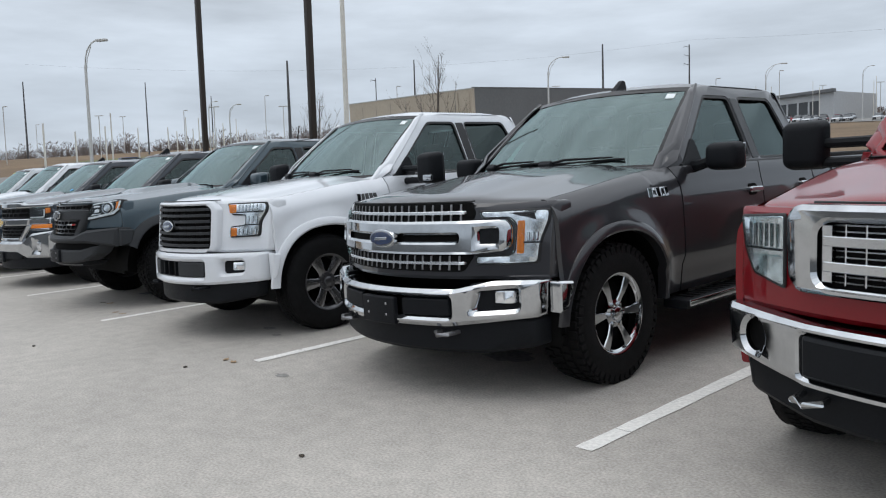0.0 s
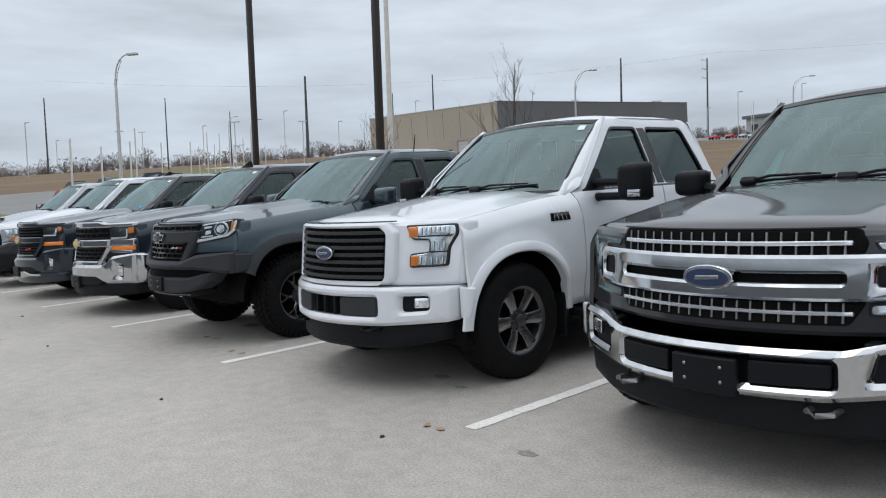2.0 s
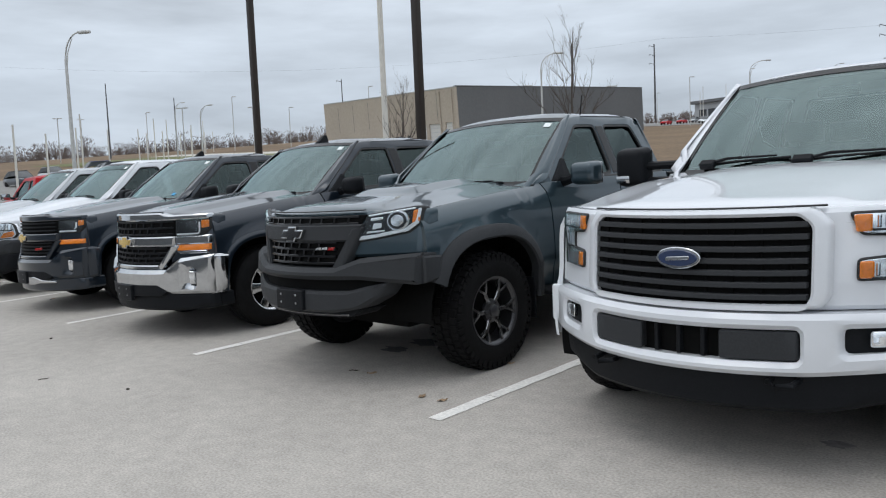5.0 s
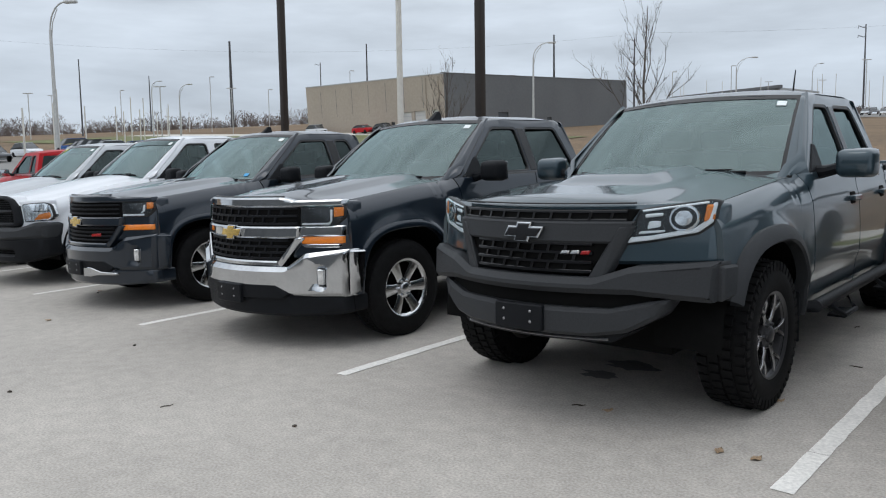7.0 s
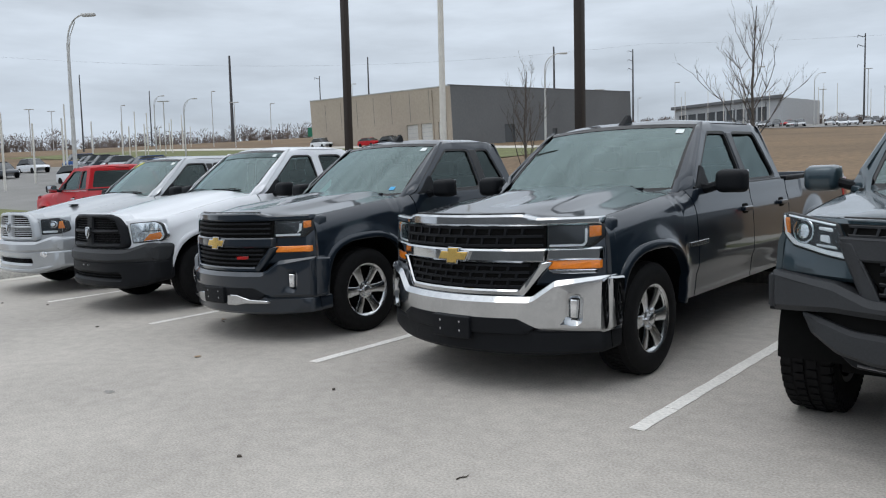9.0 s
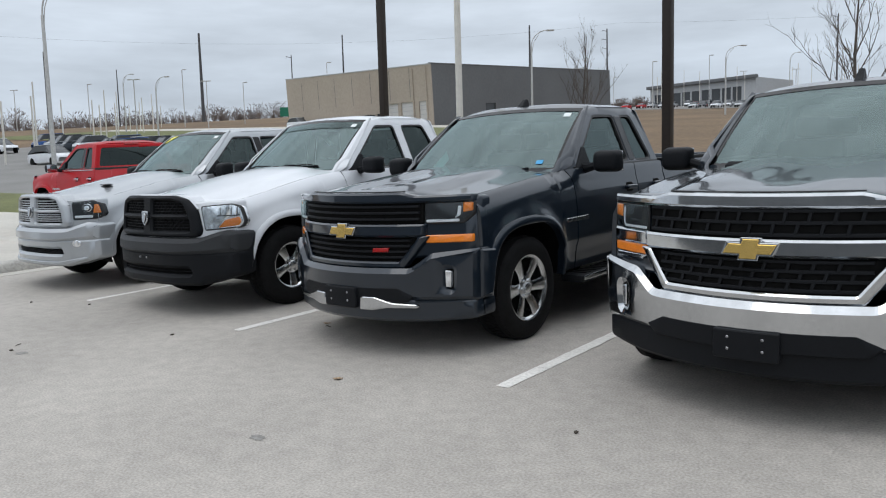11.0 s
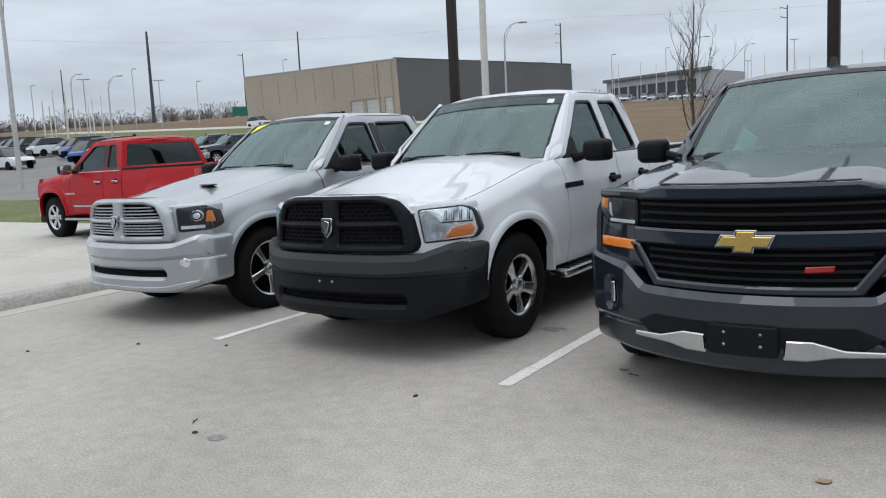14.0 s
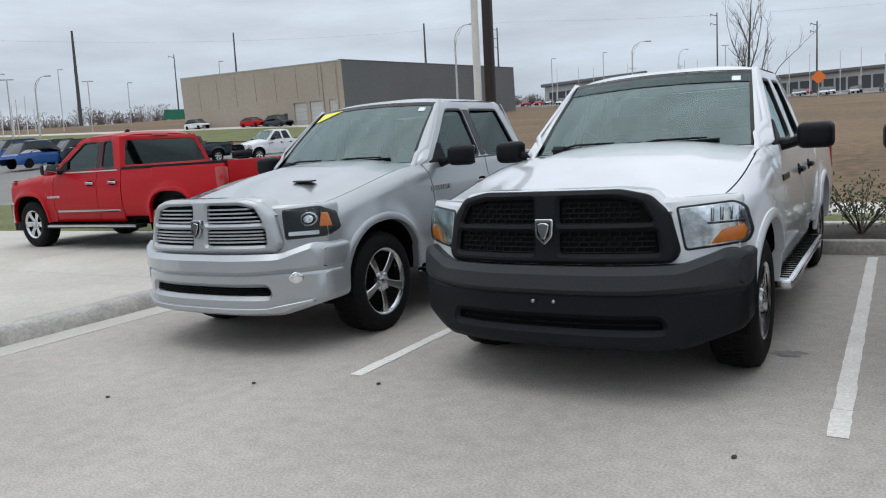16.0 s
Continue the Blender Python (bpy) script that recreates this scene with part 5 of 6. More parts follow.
    T.bars("slot_bar", -0.60, 0.60, (0.47, 0.485, 0.50) if sport else (0.445,), 0.006, 0.0, 0.05, PLASTIC)
    if sport:
        for s in (1, -1):
            T.disc("fog_lamp", s * 0.80, 0.58, 0.042, 0.05, 0.092, REFLECTOR, "round fog lamp")
        T.front("chin", [(-0.9, 0.39), (-0.7, 0.33), (0.7, 0.33), (0.9, 0.39), (0.9, 0.42), (0.6, 0.37), (-0.6, 0.37), (-0.9, 0.42)], 0.05, 0.11, T.paint, "", r=0.01)
        bm = bmesh.new()
        for s in (1,):
            plate(bm, rounded([(-0.16, 1.06), (0.16, 1.02), (0.13, 1.13), (-0.14, 1.15)], 0.02), lambda u, v, d: Vector((0.42 + u * 0.7, v - 0.36 + 0.0, 1.235 + d)), 0.0, 0.012, 0.005)
        T.on_screen("yellow_sticker", [(-0.93, 0.80), (-0.86, 0.80), (-0.50, 0.95), (-0.90, 0.95)], STICKER_YELLOW, "yellow price sticker on the windscreen", 0.005)
        T.add("hood_vent", bm, GLOSS_BLACK, "black hood vent")
    else:
        for u in (-0.06, 0.06):
            T.disc("bolt", u, 0.575, 0.010, 0.10, 0.118, STEEL)
        bm = bmesh.new()
        grid(bm, [[T.screen(-1 + 2 * i / 16, 0.82 + 0.12 * j / 4, 0.005) for i in range(17)] for j in range(5)])
        T.add("sun_strip", bm, GLASS_SIDE, "dark tinted band along the top of the windscreen")
    return T


def ruby_truck():
    T = Truck("pickup_truck", spot(1.62, 0.09), "ruby red pickup with chrome grille and tow mirrors", PAINT_RUBY, group="row of parked pickups", zh0=1.085, zh1=1.25, belt=1.29, roof=1.85, tyre=0.40, k=0.22, lean=0.04, sc=0.95, kq=0.36)
    T.body()
    T.wheels((6, "broad"), "road", ALLOY)
    T.mirrors("tow")
    T.handles((T.B - 0.12, T.C0 - 0.22), 1.07, CHROME)
    T.flares(T.paint, 0.05, 0.014)
    skin(T, T.paint, 0.70, 1.10)
    outer = [(-0.66, 0.80), (0.66, 0.80), (0.70, 0.85), (0.71, 1.08), (0.66, 1.12), (-0.66, 1.12), (-0.71, 1.08), (-0.70, 0.85)]
    inner = [(-0.53, 0.83), (0.53, 0.83), (0.57, 0.86), (0.57, 1.03), (0.53, 1.06), (-0.53, 1.06), (-0.57, 1.03), (-0.57, 0.86)]
    T.front("grille_surround", outer, -0.02, 0.06, CHROME, "broad chrome grille surround", r=0.03, soft=0.02, holes=[inner])
    # black backing: painted shade behind the surround, likewise in the bumper holes
    T.front("grille_back", quad(-0.60, 0.60, 0.81, 1.08), -0.02, 0.012, DARK, "", r=0)
    T.bars("grille_bar", -0.54, 0.54, (0.905, 0.995), 0.036, 0.0, 0.055, ALLOY, "brushed grille bar")
    T.uprights("grille_bar", (-0.525, 0.525), 0.85, 1.05, 0.04, 0.0, 0.05, ALLOY)
    T.uprights("grille_upright", np.linspace(-0.46, 0.46, 13), 0.84, 1.055, 0.007, 0.0, 0.03, ALLOY)
    T.bars("grille_wire", -0.50, 0.50, np.linspace(0.85, 1.05, 10), 0.006, 0.0, 0.03, ALLOY)
    oval_badge(T, 0.95, 0.12, 0.08)
    T.headlamp([(0.735, 0.80), (0.90, 0.84), (0.95, 0.93), (0.975, 1.06), (0.735, 1.075)], REFLECTOR, d=0.02, ribs=[(0.77, 0.92, 0.95, 1.04, 6)])
    T.hood_gap(1.127)
    T.bumper_ends(0.53, 0.70, CHROME)
    T.front("side_marker", [(0.745, 0.81), (0.885, 0.845), (0.91, 0.915), (0.745, 0.92)], 0.0, 0.022, LENS, "clear lower lamp", both=True, r=0.01)
    bump = [(-1.01, 0.52), (-0.6, 0.46), (0.6, 0.46), (1.01, 0.52), (1.02, 0.71), (0.6, 0.69), (-0.6, 0.69), (-1.02, 0.71)]
    hole = [(0.86 + 0.055 * math.cos(a), 0.60 + 0.065 * math.sin(a)) for a in np.linspace(0, 2 * math.pi, 19)[:-1]]
    cen = quad(-0.62, 0.62, 0.49, 0.655)
    T.front("bumper", bump, -0.10, 0.085, CHROME, "chrome front bumper", r=0.02, soft=0.022, holes=[cen, hole, flip(hole)])
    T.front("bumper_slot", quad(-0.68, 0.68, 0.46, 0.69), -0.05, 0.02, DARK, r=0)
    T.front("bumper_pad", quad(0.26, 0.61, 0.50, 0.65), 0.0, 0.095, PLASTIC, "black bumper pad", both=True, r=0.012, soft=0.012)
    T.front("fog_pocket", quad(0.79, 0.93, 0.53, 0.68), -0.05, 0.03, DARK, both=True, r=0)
    T.front("air_dam", [(-0.95, 0.51), (-0.92, 0.36), (-0.6, 0.31), (0.6, 0.31), (0.92, 0.36), (0.95, 0.51)], -0.15, 0.02, PLASTIC, "black lower air dam", r=0.03, soft=0.02)
    tow_hooks(T, 0.55, 0.42, ALLOY)


# ---- ground, kerbs, markings ----
ASPHALT = material("worn_concrete_paving", (0.402, 0.374, 0.339), 0.85, grain=0.22, scale=75, spread=0.13, spread_scale=0.5, bump=0.3, bump_scale=75, mid=0.09, mid_scale=9)
CONCRETE = material("pale_concrete", (0.50, 0.478, 0.43), 0.85, grain=0.10, scale=45, mid=0.05, mid_scale=6, spread=0.10, spread_scale=0.6, bump=0.2, bump_scale=90)
KERB = material("kerb_concrete", (0.40, 0.385, 0.355), 0.85, grain=0.18, scale=30, mid=0.14, mid_scale=5, spread=0.12, spread_scale=1.2, bump=0.25, bump_scale=60)
LINE = material("worn_white_line", (0.75, 0.73, 0.69), 0.75, grain=0.14, scale=45, spread=0.08, spread_scale=3, bump=0.2, bump_scale=80)
FIELD = material("dry_field", (0.150, 0.098, 0.052), 0.95, grain=0.35, scale=3.0, spread=0.25, spread_scale=0.08, bump=0.6, bump_scale=6)
LAWN = material("winter_lawn", (0.125, 0.135, 0.048), 0.95, grain=0.3, scale=12, spread=0.2, spread_scale=0.4, bump=0.5, bump_scale=40)
MULCH = material("dark_mulch", (0.035, 0.026, 0.020), 0.95, grain=0.5, scale=30, bump=0.8, bump_scale=35)
STAIN = material("oil_stain", (0.24, 0.23, 0.215), 0.75, grain=0.3, scale=25)
STAIN_WET = material("wet_oil_stain", (0.09, 0.087, 0.083), 0.5, grain=0.3, scale=25)
ROAD = material("grey_road", (0.20, 0.195, 0.185), 0.85, grain=0.15, scale=20, spread=0.12, spread_scale=0.3)


def terrain(x, y):
    """Height of the land over the plane of the lot: level near by, rising far off, least towards +y."""
    r = math.hypot(x + 14, y)
    if y < 0 and x > -60:
        return 0.0
    a = math.degrees(math.atan2(y, -(x + 14)))
    w = 1.0 if a < 45 else max(0.22, 1.0 - (a - 45) / 55)
    if y < 0:
        w *= max(0.0, 1 + y / 60)
    return w * 0.052 * max(0.0, min(r, 230) - 40) ** 1.0


def sheet(name, x0, x1, y0, y1, z, mat, label, kind="structure", thick=0.0):
    bm = bmesh.new()
    box(bm, x0, x1, y0, y1, z - thick, z, 0.02 if thick > 0.1 else 0.0)
    return solid(name, bm, mat, LOT, label, "ground", kind=kind)


def drape(name, x0, x1, y0, y1, lift, mat, label, n=14, drop=0.0):
    bm = bmesh.new()
    xs, ys = np.linspace(x0, x1, n), np.linspace(y0, y1, n)
    grid(bm, [[Vector((x, y, terrain(x, y) + lift - (drop if y == ys[0] else 0.0))) for x in xs] for y in ys])
    return solid(name, bm, mat, SLOPE, label, "ground", kind="structure")


bm = bmesh.new()
rows = []
for r in (4, 12, 22, 32, 40, 46, 52, 60, 70, 80, 95, 110, 130, 150, 170, 190, 210, 230, 300, 450, 800, 1500):
    rows.append([Vector((-14 + r * math.cos(a), r * math.sin(a), terrain(-14 + r * math.cos(a), r * math.sin(a)) - (0.06 if r * math.sin(a) > 12 or r > 60 else 0.6))) for a in np.linspace(0, 2 * math.pi, 97)])
grid(bm, rows)
bmesh.ops.remove_doubles(bm, verts=bm.verts[:], dist=0.001)
solid("ground", bm, FIELD, SLOPE, "dry brown field reaching the horizon", "ground", kind="structure")
sheet("pavement", -20.38, 60, -60, 5.28, 0.0, ASPHALT, "worn pale grey paving of the lot", thick=0.05)
# a shallow gutter pan and a kerb with a battered face and a rounded top
sheet("gutter", -20.72, -20.38, -60, 5.28, 0.004, CONCRETE, "pale concrete gutter", thick=0.05)
bm = bmesh.new()
face = [(-20.705, -0.05), (-20.715, 0.02), (-20.735, 0.075), (-20.755, 0.115), (-20.785, 0.138), (-20.83, 0.148), (-20.955, 0.150), (-20.955, -0.05)]
random.seed(17)
grid(bm, [[Vector((x + random.uniform(-0.004, 0.004), y, z + random.uniform(-0.003, 0.003))) for x, z in face] for y in np.linspace(-40, 5.28, 160)])
solid("kerb", bm, KERB, LOT, "concrete kerb with a rounded top at the end of the row", "kerb", kind="structure")
for k in range(7):
    for q in range(7):
        sheet("concrete_slab", -20.955 - 4.5 * (q + 1) + 0.012, -20.955 - 4.5 * q, -22 + 4 * k, -18.012 + 4 * k, 0.146, CONCRETE, "pale concrete apron slab", thick=0.2)
sheet("kerb_back", -20.95, 60, 5.28, 5.44, 0.15, KERB, "concrete kerb behind the stalls", thick=0.21)
sheet("planting_bed", -20.95, 60, 5.44, 7.0, 0.10, MULCH, "dark mulch planting bed", thick=0.15)
sheet("bed_edge", -20.95, 60, 7.0, 7.2, 0.13, KERB, "pale concrete edging", thick=0.18)
sheet("verge", -20.95, 60, 7.2, 8.6, 0.05, LAWN, "short winter grass verge", thick=0.1)
sheet("path", -20.95, 60, 8.6, 10.1, 0.07, CONCRETE, "pale concrete footpath", thick=0.12)
drape("lawn", -110, -20.96, 5.98, 11.5, 0.06, LAWN, "short winter grass", drop=0.12)
drape("street", -130, -20.96, 11.5, 20.0, 0.03, ROAD, "grey street behind the grass")
drape("far_lot", -110, -44, 20.0, 44, 0.02, ROAD, "far parking lot")
drape("far_lawn", -170, -52, 50, 75, 0.02, LAWN, "grass before the workshop")
drape("far_paving", -170, -62, 75, 82, 0.03, CONCRETE, "paving along the workshop")
drape("dealer_paving", -120, 60, 165, 215, 0.05, ROAD, "far dealer lot")

for i, (x, y0) in enumerate(((2.95, 0.1), (0.085, 0.10), (-2.795, 0.02), (-5.715, -0.09), (-8.635, -0.03), (-11.49, -0.05), (-14.38, 0.04), (-17.19, 0.07))):
    bm = bmesh.new()
    random.seed(40 + i)
    w = 0.047
    x -= 0.018
    for s0, s1, n in ((y0, 0.417, 6), (0.423, y0 + 5.1, 40)):
        ys = np.linspace(s0, s1, n)
        grid(bm, [[Vector((x - w + random.uniform(-0.004, 0.004), y, 0.0)), Vector((x + w + random.uniform(-0.004, 0.004), y, 0.0))] for y in ys])
    solid("stall_line", bm, LINE, LOT @ pose(0, 0, 0.004), "worn white painted stall line", "stall line", "stall lines", "structure")

# unseen wall added across the aisle, behind the walker: closes the place, darkens reflections
WALL = material("plain_grey_wall", (0.16, 0.165, 0.17), 0.85, grain=0.08, scale=4, spread=0.1, spread_scale=0.3)
bm = bmesh.new()
box(bm, -58, 40, -27.4, -27.0, -0.2, 4.6, 0.03)
solid("wall_south", bm, WALL, SLOPE, "plain grey wall, unseen, added to darken reflections", "wall", kind="structure")

# ---- the row of trucks ----
ruby_truck()
grey_truck()
white_truck()
bold_truck()
lt_truck = chrome_truck(-10.06, 0.12, "dark graphite pickup with chrome face and bumper", PAINT_GRAPHITE)
z_truck = chrome_truck(-12.98, 0.09, "dark graphite extended-cab pickup with gold badge", PAINT_GRAPHITE, chrome=False, double=True)
ram_white = ram_truck(-15.83, 0.14, "white work pickup with black grille and bumper", PAINT_WHITE, False)
ram_silver = ram_truck(-18.68, 0.22, "silver sport pickup with silver crosshair grille", PAINT_SILVER, True)
red_far = chrome_truck(0, 0, "bright red pickup parked on the concrete apron", PAINT_RED, m=spot(-28.05, 4.85, 0.146, -90), group="", double=True)

red_far.step(PLASTIC, CHROME, 0.12)
red_far.onside("side_moulding", quad(red_far.A0 + 0.12, red_far.C0 - 0.06, 0.60, 0.635), 0.0, 0.018, CHROME, "chrome side moulding", r=0.008)
red_far.onside("window_moulding", quad(red_far.A0 + 0.18, red_far.C0 - 0.08, red_far.belt - 0.03, red_far.belt - 0.014), 0.0, 0.014, CHROME, "bright strip below the windows", r=0.004)
red_far.handles((red_far.B - 0.10, red_far.C0 - 0.18), 1.065, CHROME)

# ---- poles, lamps, trees, far buildings ----
POLE_BROWN = material("dark_bronze_pole", (0.030, 0.022, 0.018), 0.5, 0.3, grain=0.1, scale=20)
POLE_GREY = material("galvanised_pole", (0.50, 0.50, 0.49), 0.5, 0.4, grain=0.1, scale=8)
POLE_WHITE = material("off_white_pole", (0.62, 0.60, 0.55), 0.5, 0.0, grain=0.06, scale=6)
WOOD_POLE = material("weathered_wood_pole", (0.085, 0.085, 0.09), 0.9, grain=0.2, scale=6)
BARK = material("grey_bark", (0.085, 0.070, 0.060), 0.9, grain=0.3, scale=18, bump=0.5, bump_scale=40)
TWIGS = material("far_bare_woods", (0.155, 0.125, 0.112), 0.95, grain=0.3, scale=0.5)
BEIGE = material("beige_precast_panel", (0.40, 0.345, 0.285), 0.85, grain=0.06, scale=3, spread=0.05, spread_scale=0.15)
SLATE = material("grey_precast_panel", (0.135, 0.140, 0.145), 0.85, grain=0.06, scale=3, spread=0.06, spread_scale=0.15)
SHUTTER = material("pale_roller_door", (0.55, 0.54, 0.52), 0.6, grain=0.05, scale=5)
DARK_DOOR = material("dark_glass_door", (0.05, 0.055, 0.06), 0.25)
METAL_ROOF = material("pale_cladding", (0.42, 0.43, 0.44), 0.5, 0.2, grain=0.06, scale=2)
LEAF_GREEN = material("shrub_leaves", (0.055, 0.085, 0.030), 0.7, vary=0.2, grain=0.3, scale=9)
DEAD_LEAF = material("dry_leaf", (0.30, 0.21, 0.13), 0.85, grain=0.3, scale=60, vary=0.2)
TWIG = material("dark_twig", (0.05, 0.04, 0.03), 0.9, grain=0.3, scale=40)
SIGN_GREEN = material("green_road_sign", (0.005, 0.16, 0.09), 0.5)
SIGN_ORANGE = material("orange_road_sign", (0.80, 0.20, 0.03), 0.5)


def ground_at(x, y):
    return terrain(x, y) - 0.06


def lot_pole(x, y, height, r, mat, label, name="light_pole", base=0.06):
    ob = thing(name, plumb(x, y, base), label, "light pole")
    bm = bmesh.new()
    for k, (w, z0, z1) in enumerate(((r, 0.0, height),)):
        box(bm, -w, w, -w, w, z0, z1, 0.02)
    part("shaft", bm, mat, ob)
    bm = bmesh.new()
    lathe(bm, [(0.0, 0.62), (0.26, 0.62), (0.28, 0.58), (0.28, -0.2)], 24, "Z")
    part("footing", bm, CONCRETE, ob, "round concrete footing")
    bm = bmesh.new()
    box(bm, -0.15, 0.15, -0.15, 0.15, 0.62, 0.65, 0.008)
    part("base_plate", bm, mat, ob)


lot_pole(-20.24, 8.10, 11.0, 0.075, POLE_BROWN, "tall dark bronze square lot light pole")
lot_pole(-13.81, 7.84, 11.0, 0.075, POLE_BROWN, "tall dark bronze square lot light pole")
white_pole = thing("flag_pole", plumb(-25.33, 17.2, 0.0), "tall off-white tapered metal pole", "pole")
bm = bmesh.new()
tube(bm, [(0, 0, 0), (0, 0, 7), (0, 0, 14)], [0.125, 0.105, 0.08], 16)
part("shaft", bm, POLE_WHITE, white_pole)
bm = bmesh.new()
lathe(bm, [(0.0, 0.16), (0.18, 0.16), (0.22, 0.10), (0.22, 0.0)], 20, "Z")
part("collar", bm, POLE_WHITE, white_pole)


def street_lamp(x, y, height, turn, arm=2.4, double=False):
    ob = thing("street_lamp", plumb(x, y, ground_at(x, y), turn), "grey street lamp with a curved arm", "street lamp", "street lamps")
    bm = bmesh.new()
    tube(bm, [(0, 0, 0), (0, 0, height * 0.5), (0, 0, height - 1.6)], [0.14, 0.11, 0.085], 10)
    part("shaft", bm, POLE_GREY, ob)
    for s in ((1, -1) if double else (1,)):
        bm = bmesh.new()
        tube(bm, [(s * arm * (1 - math.cos(a)), 0, height - 1.6 + 1.6 * math.sin(a)) for a in np.linspace(0, math.pi / 2, 8)], 0.05, 8)
        tube(bm, [(0, 0, height - 2.6), (s * arm * 0.16, 0, height - 1.2), (s * arm * 0.5, 0, height - 0.35)], 0.03, 6)
        part("arm", bm, POLE_GREY, ob)
        bm = bmesh.new()
        box(bm, min(s * arm * 0.95, s * (arm + 0.75)), max(s * arm * 0.95, s * (arm + 0.75)), -0.16, 0.16, height - 0.10, height + 0.07, 0.05)
        part("lamp_head", bm, POLE_GREY, ob)


street_lamp(-53.4, 15.6, 11.1, 35, 1.05)
street_lamp(-54.0, 66.5, 10.6, 40, 1.7)
street_lamp(-49.0, 111.4, 10.1, 45, 2.4)
for x, y, h, turn in ((-118, 60, 9, 30), (-150, 72, 11, 30), (-60, 185, 12, 30)):
    street_lamp(x, y, h, turn, 1.6)


def light_mast(x, y, h, heads=2):
    ob = thing("lot_light", plumb(x, y, ground_at(x, y), 40), "thin grey lot light with flat heads", "light pole", "far lot lights")
    bm = bmesh.new()
    box(bm, -0.07, 0.07, -0.07, 0.07, 0, h)
    part("shaft", bm, POLE_GREY, ob)
    for s in (1, -1)[:heads]:
        bm = bmesh.new()
        box(bm, min(s * 0.1, s * 1.0), max(s * 0.1, s * 1.0), -0.2, 0.2, h - 0.06, h + 0.10, 0.03)
        part("lamp_head", bm, POLE_GREY, ob)


random.seed(11)
for i in range(26):
    a, d = radians(100 + 78 * (i + 0.6 * random.random()) / 26), random.uniform(120, 260)
    light_mast(-14 + d * math.cos(a), d * math.sin(a), random.uniform(9, 13), random.choice((1, 2)))


def utility_pole(x, y, h, r, arms=0, lean=0.0):
    m = plumb(x, y, ground_at(x, y), 35) @ pose(0, 0, 0, 0, lean, 0)
    ob = thing("utility_pole", m, "tall weathered grey utility pole", "utility pole", "utility poles")
    bm = bmesh.new()
    tube(bm, [(0, 0, 0), (0, 0, h * 0.5), (0, 0, h)], [r, r * 0.8, r * 0.55], 10)
    part("shaft", bm, WOOD_POLE, ob)
    for k in range(arms):
        bm = bmesh.new()
        z = h - 0.4 - k * h * 0.105
        tube(bm, [(0, 0, z - 0.4), (-0.6, 0, z - 0.5), (-1.9, 0, z), (-2.0, 0, z - 0.7)], 0.10, 6)
        part("crossarm", bm, WOOD_POLE, ob)


utility_pole(-211.7, 130.0, 26.3, 0.55)
utility_pole(-140.2, 199.9, 25.9, 0.42)
utility_pole(-153.3, 276.3, 32.6, 0.42, 3)
for x, y, h, arms in ((-190, 75, 18, 0), (-240, 60, 22, 0), (-230, 180, 24, 1), (-60, 230, 24, 2), (-10, 210, 22, 0), (20, 190, 24, 0), (-35, 240, 20, 2), (-150, 130, 20, 0), (-205, 100, 15, 0), (-14, 118, 13, 0)):
    utility_pole(x, y, h, 0.2 if h < 19 else 0.28, arms)


def cable(x0, y0, z0, x1, y1, z1, sag):
    bm = bmesh.new()
    pts = [Vector((x0 + (x1 - x0) * t, y0 + (y1 - y0) * t, z0 + (z1 - z0) * t - sag * 4 * t * (1 - t))) for t in np.linspace(0, 1, 17)]
    tube(bm, pts, 0.016, 4)
    solid("power_cable", bm, WOOD_POLE, Matrix.Identity(4), "thin sagging overhead cable", "cable", "cables")


for k in range(1):
    cable(-240, 60 + k, 40 - 3 * k, -118, 216, 44 - 3 * k, 5)
    cable(-118, 216, 44 - 3 * k, 120, 260 + k, 42 - 3 * k, 6)


def bare_tree(x, y, height, seed):
    """A young leafless street tree: a trunk and ever finer forked limbs."""
    random.seed(seed)
    ob = thing("bare_tree", plumb(x, y, 0.04, random.uniform(0, 360)), "young leafless tree with upswept branches", "tree", "young trees")
    trunk, limbs, twigs = bmesh.new(), bmesh.new(), bmesh.new()
    tube(trunk, [(0, 0, 0), (0.03, 0, height * 0.3), (0.0, 0.04, height * 0.62), (0.06, 0.0, height * 0.97)], [0.040, 0.034, 0.022, 0.005], 9)

    def grow(bm, p, d, length, r, depth):
        pts, q = [p], p
        for k in range(4):
            d = (d + Vector((random.uniform(-0.16, 0.16), random.uniform(-0.16, 0.16), random.uniform(-0.02, 0.16)))).normalized()
            q = q + d * length / 4
            pts.append(q)
        tube(bm, pts, [r, r * 0.85, r * 0.7, r * 0.55, r * 0.35], 5 if depth else 6)
        if depth < 3:
            for k in range(3 if depth else 4):
                i = random.randint(1, 4)
                a = random.uniform(0, 2 * math.pi)
                nd = (d + 0.6 * Vector((math.cos(a), math.sin(a), random.uniform(-0.1, 0.5)))).normalized()
                grow(twigs, pts[i], nd, length * random.uniform(0.4, 0.62), r * 0.5, depth + 1)

    n = 13
    for k in range(n):
        t = 0.30 + 0.62 * k / n
        a = k * 2.4 + random.uniform(-0.4, 0.4)
        up = random.uniform(1.2, 2.2)
        grow(limbs, Vector((0.03, 0.02, height * t)), Vector((math.cos(a), math.sin(a), up)).normalized(), height * 0.30 * (1.15 - t) + 0.15, 0.016 * (1.25 - t), 0)
    part("trunk", trunk, BARK, ob)
    part("branchwork", limbs, BARK, ob)
    part("crown", twigs, BARK, ob)


bare_tree(-11.57, 9.99, 4.2, 3)
bare_tree(-16.28, 9.66, 3.6, 8)


